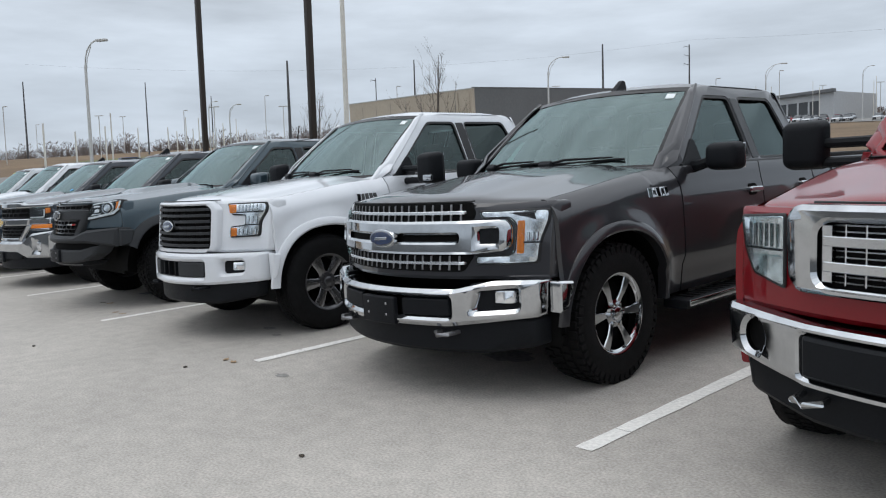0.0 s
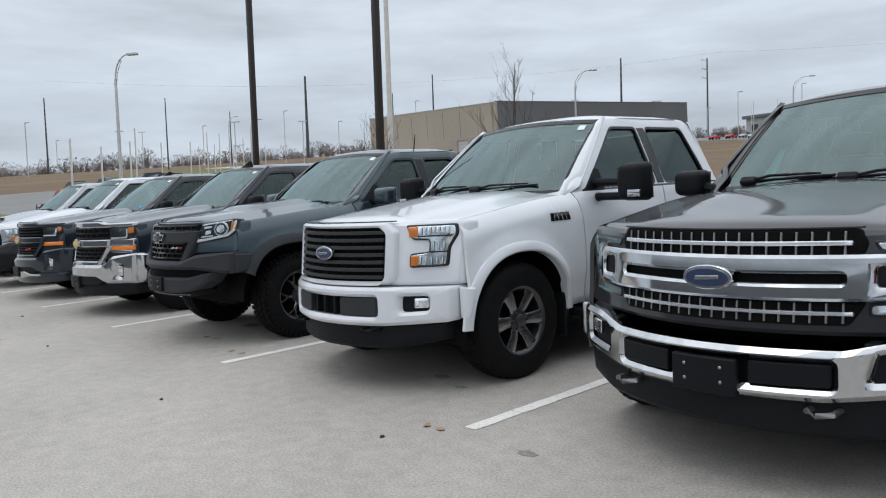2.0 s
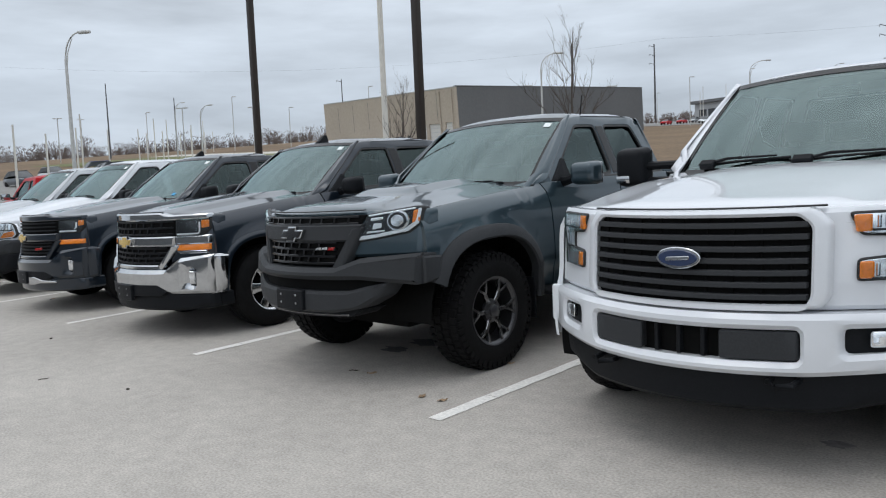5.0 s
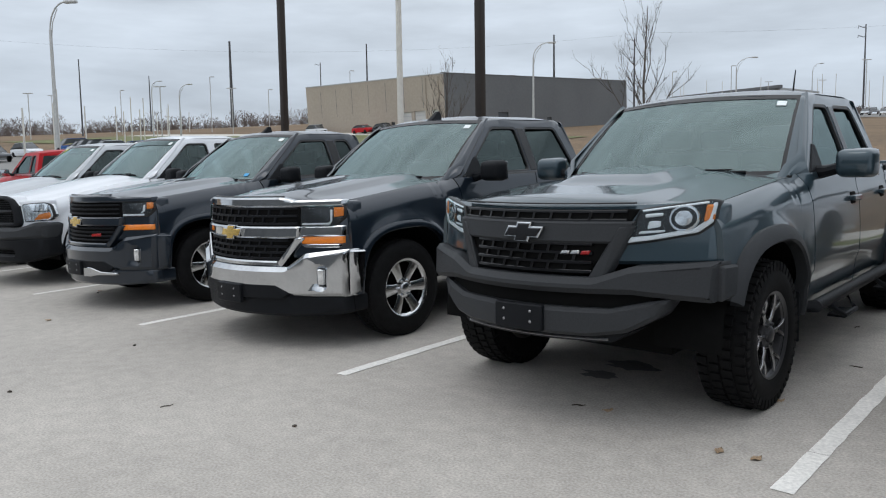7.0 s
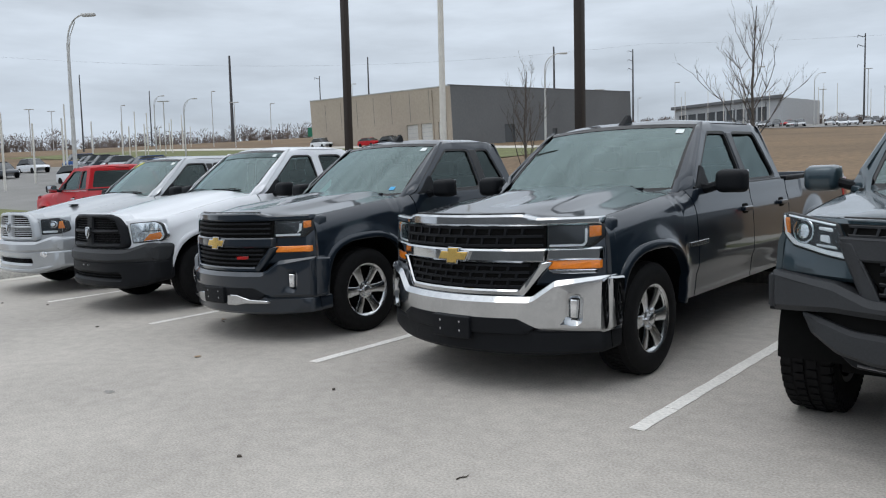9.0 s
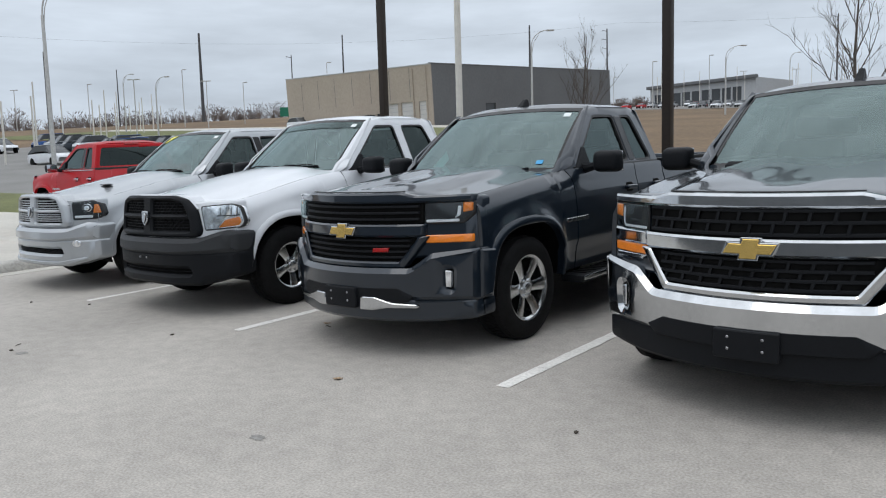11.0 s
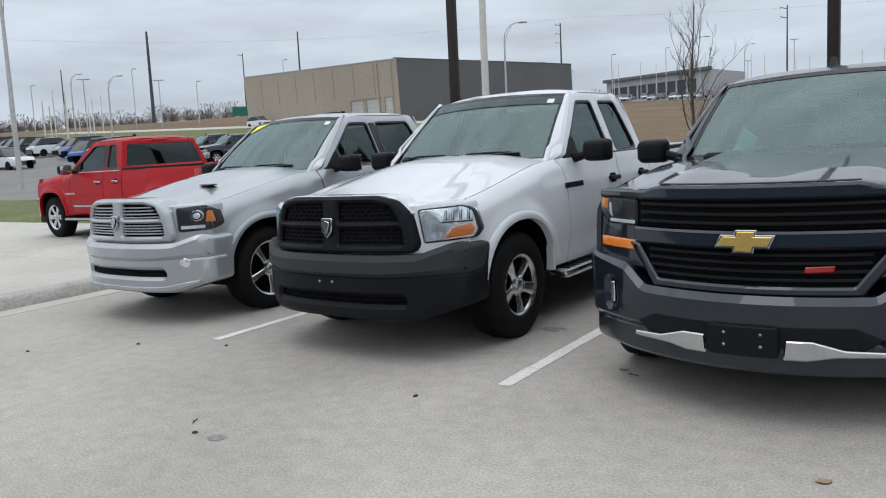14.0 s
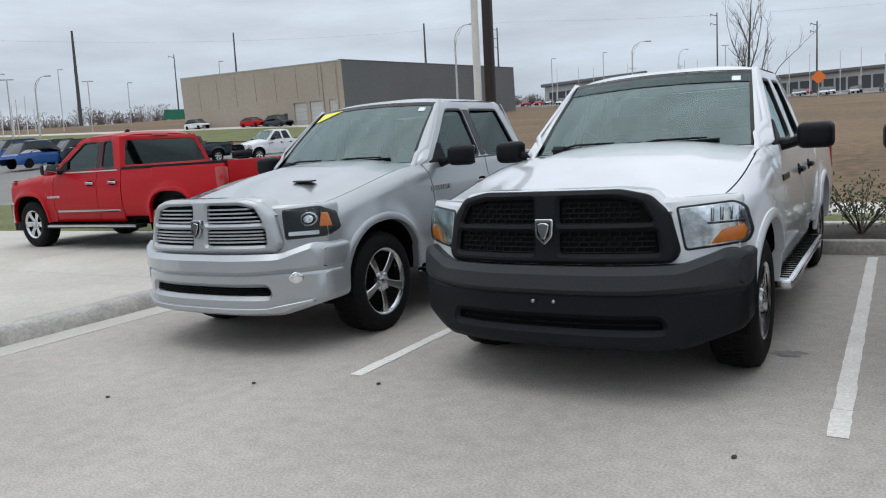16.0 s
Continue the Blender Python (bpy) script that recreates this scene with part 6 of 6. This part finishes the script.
def shrub(x, y, r, seed):
    """A small evergreen shrub of stems and many leaves."""
    random.seed(seed)
    ob = thing("shrub", plumb(x, y, 0.10), "small dark green shrub in mulch", "shrub", "shrubs behind the stalls")
    stems, leaves = bmesh.new(), bmesh.new()
    for k in range(14):
        a, up = random.uniform(0, 6.28), random.uniform(0.6, 1.6)
        tip = Vector((math.cos(a), math.sin(a), up)).normalized() * r * random.uniform(0.9, 1.5)
        tube(stems, [(0, 0, -0.02), tip * 0.5, tip], [0.012, 0.008, 0.004], 4)
        for j in range(46):
            p = tip * random.uniform(0.35, 1.05) + Vector((random.gauss(0, 0.07), random.gauss(0, 0.07), random.gauss(0, 0.06)))
            d = Vector((random.gauss(0, 1), random.gauss(0, 1), random.gauss(0.3, 1))).normalized()
            e = d.orthogonal().normalized() * 0.013
            l = d * random.uniform(0.035, 0.06)
            leaves.faces.new([leaves.verts.new(q) for q in (p, p + l * 0.5 + e, p + l, p + l * 0.5 - e)])
    part("stems", stems, BARK, ob)
    part("leaves", leaves, LEAF_GREEN, ob)


for i, x in enumerate((-14.55, -12.0, -17.3, -9.0, -6.2, -3.3, -0.4)):
    shrub(x, 6.25 + 0.15 * (i % 2), 0.62 + 0.08 * (i % 3), 60 + i)

# far woods along the rise
random.seed(21)
bm = bmesh.new()
for i in range(300):
    a = radians(88 + 100 * i / 300 + random.uniform(-0.3, 0.3))
    d = random.uniform(265, 330)
    h = random.uniform(4.0, 8.5) * (0.6 if a < radians(125) else 1.0)
    x, y = -14 + d * math.cos(a), d * math.sin(a)
    base = SLOPE @ Vector((x, y, ground_at(x, y) - 0.2))
    side = Vector((-math.sin(a), math.cos(a), 0))
    bm.faces.new([bm.verts.new(q) for q in (base - side * 0.18, base + side * 0.18, base + side * 0.06 + Vector((0, 0, h * 0.8)), base - side * 0.06 + Vector((0, 0, h * 0.8)))])
    wide = h * random.uniform(0.40, 0.62)
    for k in range(46):
        f = random.uniform(-1, 1)
        c = base + Vector((0, 0, h * random.uniform(0.12, 0.4)))
        tip = base + side * (f * wide) + Vector((0, 0, h * (1.0 - 0.4 * f * f) * random.uniform(0.75, 1.0)))
        e = (tip - c).cross(Vector((math.cos(a), math.sin(a), 0))).normalized() * random.uniform(0.03, 0.08)
        bm.faces.new([bm.verts.new(q) for q in (c - e, tip, c + e)])
    for k in range(100):
        f, g = random.uniform(-1, 1), random.uniform(0.12, 1.0)
        c = base + side * (f * wide * math.sqrt(max(0.05, 1 - (g - 0.5) ** 2 * 3.2))) + Vector((0, 0, h * g))
        d = (side * (f * 0.7 + random.uniform(-0.35, 0.35)) + Vector((0, 0, random.uniform(0.4, 1.0)))).normalized() * random.uniform(0.5, 1.3)
        e = d.cross(Vector((math.cos(a), math.sin(a), 0))).normalized() * random.uniform(0.05, 0.12)
        bm.faces.new([bm.verts.new(q) for q in (c - d * 0.5 - e, c + d * 0.5, c - d * 0.5 + e)])
solid("far_woods", bm, TWIGS, Matrix.Identity(4), "brown leafless woods along the far rise", "woods", kind="stuff")


def workshop():
    """The two-tone precast industrial building on the rise; its walls meet at a slightly open corner."""
    ob = thing("industrial_building", SLOPE @ pose(-81.24, 82.3, 2.85), "beige and dark grey precast industrial building", "building")
    L, D, H = 34.1, 52.5, 9.0
    e1, e2 = Vector((34.1, -1.31, 0)).normalized(), Vector((1.68, 52.4, 0)).normalized()
    RISE = 0.9  # the parapet climbs a little along the front
    n1, n2 = Vector((e1.y, -e1.x, 0)), Vector((e2.y, -e2.x, 0))
    front = lambda u, v, d: e1 * u + n1 * d + Vector((0, 0, v))
    east = lambda u, v, d: e2 * u + n2 * d + Vector((0, 0, v))

    def wall(name, outline, holes, f, mat):
        bm = bmesh.new()
        plate(bm, outline, f, -0.3, 0.0, 0.02, step=200, holes=holes)
        return part(name, bm, mat, ob)

    doors = [(-8.3, 2.5, 3.9), (-5.1, 2.5, 3.9), (-1.9, 1.5, 3.9), (-13.6, 1.5, 2.6), (-11.4, 0.9, 2.6), (-31.4, 2.9, 3.3)]
    w1 = wall("wall_front", [(-L, -4.0), (0, -4.0), (0, H), (-L, H + RISE)], [quad(x - w / 2, x + w / 2, 0.05, h) for x, w, h in doors], front, BEIGE)
    for k, (x, w, h) in enumerate(doors):
        bm = bmesh.new()
        plate(bm, quad(x - w / 2 - 0.05, x + w / 2 + 0.05, 0.0, h), front, -0.28, -0.2, 0.03, step=200)
        door = part("roller_door" if k < 3 else "door", bm, SHUTTER if k < 3 else DARK_DOOR, ob)
        for j in range(1, 6 if k < 3 else 1):
            bm = bmesh.new()
            plate(bm, quad(x - w / 2, x + w / 2, h * j / 6 - 0.03, h * j / 6 + 0.03), front, -0.2, -0.17, 0.01, step=200)
            part("slat", bm, METAL_ROOF, door)
    for k in range(1, 8):
        bm = bmesh.new()
        plate(bm, quad(-L * k / 8 - 0.04, -L * k / 8 + 0.04, 4.3, H - 0.1), front, -0.02, 0.012, 0.002, step=200)
        part("panel_joint", bm, SLATE, w1)
    edoors = [(14.0, 2.6, 3.3), (26.5, 1.4, 2.4)]
    w2 = wall("wall_side", quad(0.02, D, -4.0, H + 0.1), [quad(x - w / 2, x + w / 2, 0.05, h) for x, w, h in edoors], east, SLATE)
    for x, w, h in edoors:
        bm = bmesh.new()
        plate(bm, quad(x - w / 2 - 0.05, x + w / 2 + 0.05, 0, h), east, -0.28, -0.2, 0.03, step=200)
        part("door", bm, DARK_DOOR, ob)
    far = e1 * -L + e2 * D
    for name, f in (("wall_back", lambda u, v, d: e2 * D + e1 * u - n1 * d + Vector((0, 0, v))), ("wall_west", lambda u, v, d: e1 * -L + e2 * u - n2 * d + Vector((0, 0, v)))):
        bm = bmesh.new()
        plate(bm, quad(-L, 0, -4, H) if name == "wall_back" else quad(0.4, D - 0.4, -4, H - 0.02), f, -0.3, 0.0, 0.02, step=200)
        part(name, bm, BEIGE, ob)
    bm = bmesh.new()
    plate(bm, [(0.3, 0.3), (0.96 * L, 0.3), (0.96 * L, 0.97 * D), (0.3, 0.97 * D)], lambda u, v, d: e1 * -u + e2 * v + Vector((0, 0, H - 0.6 + d)), -0.2, 0.0, 0.02, step=200)
    part("roof", bm, METAL_ROOF, ob)
    for f, a, z, mat, w in ((front, [(-L, H + RISE - 0.02), (0, H - 0.02), (0, H + 0.14), (-L, H + RISE + 0.14)], 0, METAL_ROOF, w1), (east, quad(0, D, H + 0.08, H + 0.24), 0, SLATE, w2)):
        bm = bmesh.new()
        plate(bm, a, f, -0.35, 0.06, 0.02, step=200)
        part("coping", bm, mat, w)
    for x in (-0.9, -3.6):
        bm = bmesh.new()
        plate(bm, quad(x - 0.12, x + 0.12, 0, H - 0.3), front, -0.02, 0.2, 0.03, step=200)
        part("downpipe", bm, BEIGE, w1)


workshop()


def showroom(x, y, turn, L, H, D, label):
    p = SLOPE @ Vector((x, y, ground_at(x, y)))
    ob = thing("showroom", pose(p.x, p.y, p.z, 0, 0, turn), label, "building")
    f = lambda u, v, d: Vector((u, -d, v))
    bays = [quad(-L / 2 + 1.5 + 3.2 * k, -L / 2 + 4.2 + 3.2 * k, 0.3, H * 0.62) for k in range(int((L - 3) / 3.2))]
    bm = bmesh.new()
    plate(bm, quad(-L / 2, L / 2, -1.5, H), f, -0.3, 0, 0.02, step=200, holes=bays)
    part("wall_front", bm, METAL_ROOF, ob)
    for b in bays:
        bm = bmesh.new()
        plate(bm, [(u, v) for u, v in b], f, -0.25, -0.18, 0.01, step=200)
        part("window", bm, DARK_DOOR, ob)
    bm = bmesh.new()
    box(bm, -L / 2, L / 2, 0.3, D, -1.5, H - 0.6)
    part("hall", bm, METAL_ROOF, ob)
    bm = bmesh.new()
    box(bm, -L / 2 - 0.6, L / 2 + 0.6, -1.2, 0.02, H - 0.9, H, 0.05)
    part("canopy", bm, SLATE, ob)


showroom(-92, 214, -12, 34, 7.0, 20, "pale glass-fronted showroom in the distance")
showroom(-35, 250, -5, 46, 6.5, 24, "long pale low building in the distance")


# ---- far cars ----
def far_car(paint, label, m, tall=1.5, long=4.6):
    """A parked car far off: body, cabin glass, four wheels and lamps."""
    ob = thing("car", m, label, "car", "far parked cars")
    bm, rows = bmesh.new(), []
    prof = [(0.0, 0.35, 0.62), (0.05, 0.30, 0.72), (0.25, 0.28, 0.86), (0.98, 0.28, 0.95), (1.25, 0.28, 1.0), (long - 1.2, 0.28, 1.02), (long - 0.25, 0.28, 1.0), (long - 0.05, 0.30, 0.9), (long, 0.36, 0.7)]
    for y, z0, z1 in prof:
        w = 0.9 - 0.12 * (1 if y < 0.1 or y > long - 0.1 else 0)
        rows.append([Vector((-w * 0.96, y, z0)), Vector((-w, y, (z0 + z1) / 2)), Vector((-w * 0.93, y, z1 - 0.05)), Vector((-w * 0.8, y, z1)), Vector((w * 0.8, y, z1)), Vector((w * 0.93, y, z1 - 0.05)), Vector((w, y, (z0 + z1) / 2)), Vector((w * 0.96, y, z0))])
    grid(bm, rows)
    part("body", bm, paint, ob)
    bm, rows = bmesh.new(), []
    for y, z, w in ((1.1, 0.99, 0.80), (1.85, tall - 0.06, 0.66), (2.1, tall, 0.64), (long - 1.2, tall, 0.64), (long - 0.9, tall - 0.05, 0.65), (long - 0.25, 1.0, 0.78)):
        rows.append([Vector((-w - 0.10 * (tall - z), y, max(0.98, z - 0.5 * (z > 1.2)))), Vector((-w, y, z - 0.03)), Vector((-w + 0.06, y, z)), Vector((w - 0.06, y, z)), Vector((w, y, z - 0.03)), Vector((w + 0.10 * (tall - z), y, max(0.98, z - 0.5 * (z > 1.2))))])
    grid(bm, rows)
    part("cabin_glass", bm, DARK_DOOR, ob)
    bm = bmesh.new()
    box(bm, -0.64, 0.64, 1.95, long - 1.0, tall - 0.01, tall + 0.03, 0.012)
    part("roof", bm, paint, ob)
    for y in (0.85, long - 0.9):
        for s in (1, -1):
            bm = bmesh.new()
            lathe(bm, [(0.0, 0.10), (0.20, 0.11), (0.33, 0.10), (0.34, 0.0), (0.33, -0.10), (0.0, -0.10)], 16)
            wh = part("wheel", bm, RUBBER, ob)
            wh.matrix_basis = pose(s * 0.80, y, 0.34)
    return ob


def far_spot(x, y, rz):
    return SLOPE @ pose(x, y, ground_at(x, y) + 0.09, 0, 0, rz)


models = [far_car(PAINT_WHITE, "white car parked far off", far_spot(-106, 79.5, 84), 1.65, 4.7), far_car(PAINT_RED, "red car parked far off", far_spot(-93.5, 79, 84), 1.45), far_car(PAINT_GRAPHITE, "dark car parked far off", far_spot(-88.4, 78.8, 84), 1.7, 4.8), far_car(PAINT_SILVER, "silver car parked far off", far_spot(-60, 176, 20), 1.5), far_car(PAINT_BLUE, "blue car parked far off", far_spot(-66, 30, 190), 1.75, 5.0)]
random.seed(5)
for row, y in enumerate((172, 180, 188, 198)):
    for i in range(26):
        x = -95 + 5.6 * i + random.uniform(-0.5, 0.5)
        if random.random() < 0.88:
            copy_thing(random.choice((models[0], models[0], models[2], models[3], models[3], models[1])), far_spot(x, y, 10 + random.uniform(-3, 3)))
for i in range(12):
    if i != 6:
        copy_thing(random.choice((models[2], models[2], models[4], models[0], models[3])), far_spot(-62 - 3.1 * i, 33 + 0.4 * i, 175 + random.uniform(-3, 3)))
for x, y in ((-52.5, 27.5), (-55.8, 28.2)):
    copy_thing(lt_truck.root, far_spot(x - 2, y, -12))
copy_thing(ram_white.root, far_spot(-49.5, 30.5, -12))
for x, y, k in ((-70, 24, 0), (-88, 24, 2), (-96, 30, 0)):
    copy_thing(models[k], far_spot(x, y, 95))

# white flag and light poles of the dealer lot
random.seed(9)
for i in range(34):
    x, y = -100 + 5.2 * i + random.uniform(-1, 1), random.uniform(192, 222)
    bm = bmesh.new()
    tube(bm, [(0, 0, 0), (0, 0, 9 + random.uniform(-1, 2))], [0.10, 0.07], 8)
    solid("flag_pole", bm, POLE_WHITE, plumb(x, y, ground_at(x, y)), "thin white pole in the far lot", "pole", "white poles")
for i in range(16):
    x, y = -70 - 7 * i, 16 + 5.2 * i + random.uniform(-2, 2)
    bm = bmesh.new()
    tube(bm, [(0, 0, 0), (0, 0, random.uniform(4.5, 7.5))], [0.10, 0.08], 8)
    solid("flag_pole", bm, POLE_WHITE, plumb(x, y, ground_at(x, y)), "thin white pole beside the street", "pole", "white poles")


def road_sign(x, y, z, w, h, mat, turn, label, diamond=False):
    p = SLOPE @ Vector((x, y, ground_at(x, y)))
    ob = thing("road_sign", pose(p.x, p.y, p.z, 0, 0, turn), label, "road sign")
    bm = bmesh.new()
    pts = [(0, z - h / 2), (w / 2, z), (0, z + h / 2), (-w / 2, z)] if diamond else quad(-w / 2, w / 2, z - h / 2, z + h / 2)
    plate(bm, pts, lambda u, v, d: Vector((u, -d, v)), -0.05, 0.05, 0.01, step=50, r=0.1)
    part("board", bm, mat, ob)
    bm = bmesh.new()
    for s in ((0,) if diamond else (-w * 0.35, w * 0.35)):
        tube(bm, [(s, 0.12, 0), (s, 0.12, z)], 0.07, 8)
    part("post", bm, POLE_GREY, ob)


road_sign(-222, 172, 3.2, 7.5, 3.2, SIGN_GREEN, 50, "green highway sign on two posts")
road_sign(-27, 150, 3.6, 2.6, 2.6, SIGN_ORANGE, 10, "orange diamond warning sign", True)

# ---- litter and stains on the paving ----
random.seed(33)
for i, (x, y) in enumerate(((-2.93, -0.10), (-6.11, 0.18), (-6.83, 0.38), (-6.13, 1.09), (-5.94, 0.19), (-12.54, -0.48), (-13.86, 0.61), (-3.05, -0.10))):
    bm = bmesh.new()
    n = 9
    mid = [bm.verts.new((0.05 * (k / 4 - 1), 0, 0.012 + 0.008 * math.sin(k))) for k in range(n)]
    up = [bm.verts.new((0.05 * (k / 4 - 1), 0.028 * math.sin(math.pi * k / 8) * (1 + 0.3 * (k % 2)), 0.004 + 0.012 * random.random())) for k in range(n)]
    dn = [bm.verts.new((0.05 * (k / 4 - 1), -0.028 * math.sin(math.pi * k / 8) * (1 + 0.3 * (k % 2)), 0.004 + 0.012 * random.random())) for k in range(n)]
    for k in range(n - 1):
        bm.faces.new([mid[k], mid[k + 1], up[k + 1], up[k]])
        bm.faces.new([dn[k], dn[k + 1], mid[k + 1], mid[k]])
    solid("dry_leaf", bm, DEAD_LEAF, spot(x, y, 0.0, random.uniform(0, 360)) @ Matrix.Scale(0.7, 4), "small curled dry brown leaf on the paving", "leaf", "fallen leaves")
for i, (x, y) in enumerate(((-15.7, -1.24), (-5.97, 2.06), (-13.77, 0.55), (-9.02, -1.11), (-7.01, 0.36), (-6.25, 3.24))):
    bm = bmesh.new()
    tube(bm, [(-0.06, 0, 0.006), (-0.02, 0.012, 0.008), (0.03, -0.004, 0.006), (0.07, 0.015, 0.007)], [0.006, 0.006, 0.005, 0.003], 6)
    tube(bm, [(0.0, 0.004, 0.007), (0.025, 0.03, 0.006)], [0.004, 0.002], 5)
    solid("twig", bm, TWIG, spot(x, y, 0.0, random.uniform(0, 360)) @ Matrix.Scale(0.6, 4), "short dark twig on the paving", "twig", "twigs")
for i, (x, y) in enumerate(((-8.08, -0.85), (-15.54, -1.36), (-10.75, -0.47), (-14.78, -0.35), (-18.5, -0.85), (-16.95, -0.03), (-17.76, -0.3), (-3.1, -0.39), (-10.2, -1.6), (-5.0, -0.9), (-0.9, -0.8))):
    bm = bmesh.new()
    bmesh.ops.create_icosphere(bm, subdivisions=1, radius=0.016)
    for v in bm.verts:
        v.co = Vector((v.co.x * random.uniform(0.7, 1.5), v.co.y * random.uniform(0.7, 1.2), v.co.z * 0.5 + 0.006))
    solid("pebble", bm, TWIG, spot(x, y, 0.0, random.uniform(0, 360)), "small dark pebble on the paving", "pebble", "pebbles")
for i, (x, y, r) in enumerate(((-2.3, -0.07, 0.055), (-7.16, 1.28, 0.16), (-7.23, 0.97, 0.12), (-15.36, -1.35, 0.06), (-14.75, 1.36, 0.10), (-3.83, 0.72, 0.07), (-12.14, -1.43, 0.05), (-1.4, 1.2, 0.2), (-4.3, 1.6, 0.22), (-10.0, 1.5, 0.2), (-12.9, 1.7, 0.18), (-3.5, 0.6, 0.05))):
    bm = bmesh.new()
    ring = [bm.verts.new((r * (1 + 0.3 * math.sin(2.3 * k + i) + random.uniform(-0.15, 0.15)) * math.cos(k * math.pi / 9), 0.7 * r * (1 + random.uniform(-0.2, 0.2)) * math.sin(k * math.pi / 9), 0)) for k in range(18)]
    bm.faces.new(ring)
    solid("oil_stain", bm, STAIN_WET if i in (1, 2) else STAIN, spot(x, y, 0.003), "dark oil stain on the paving", "stain", "oil stains", "structure")
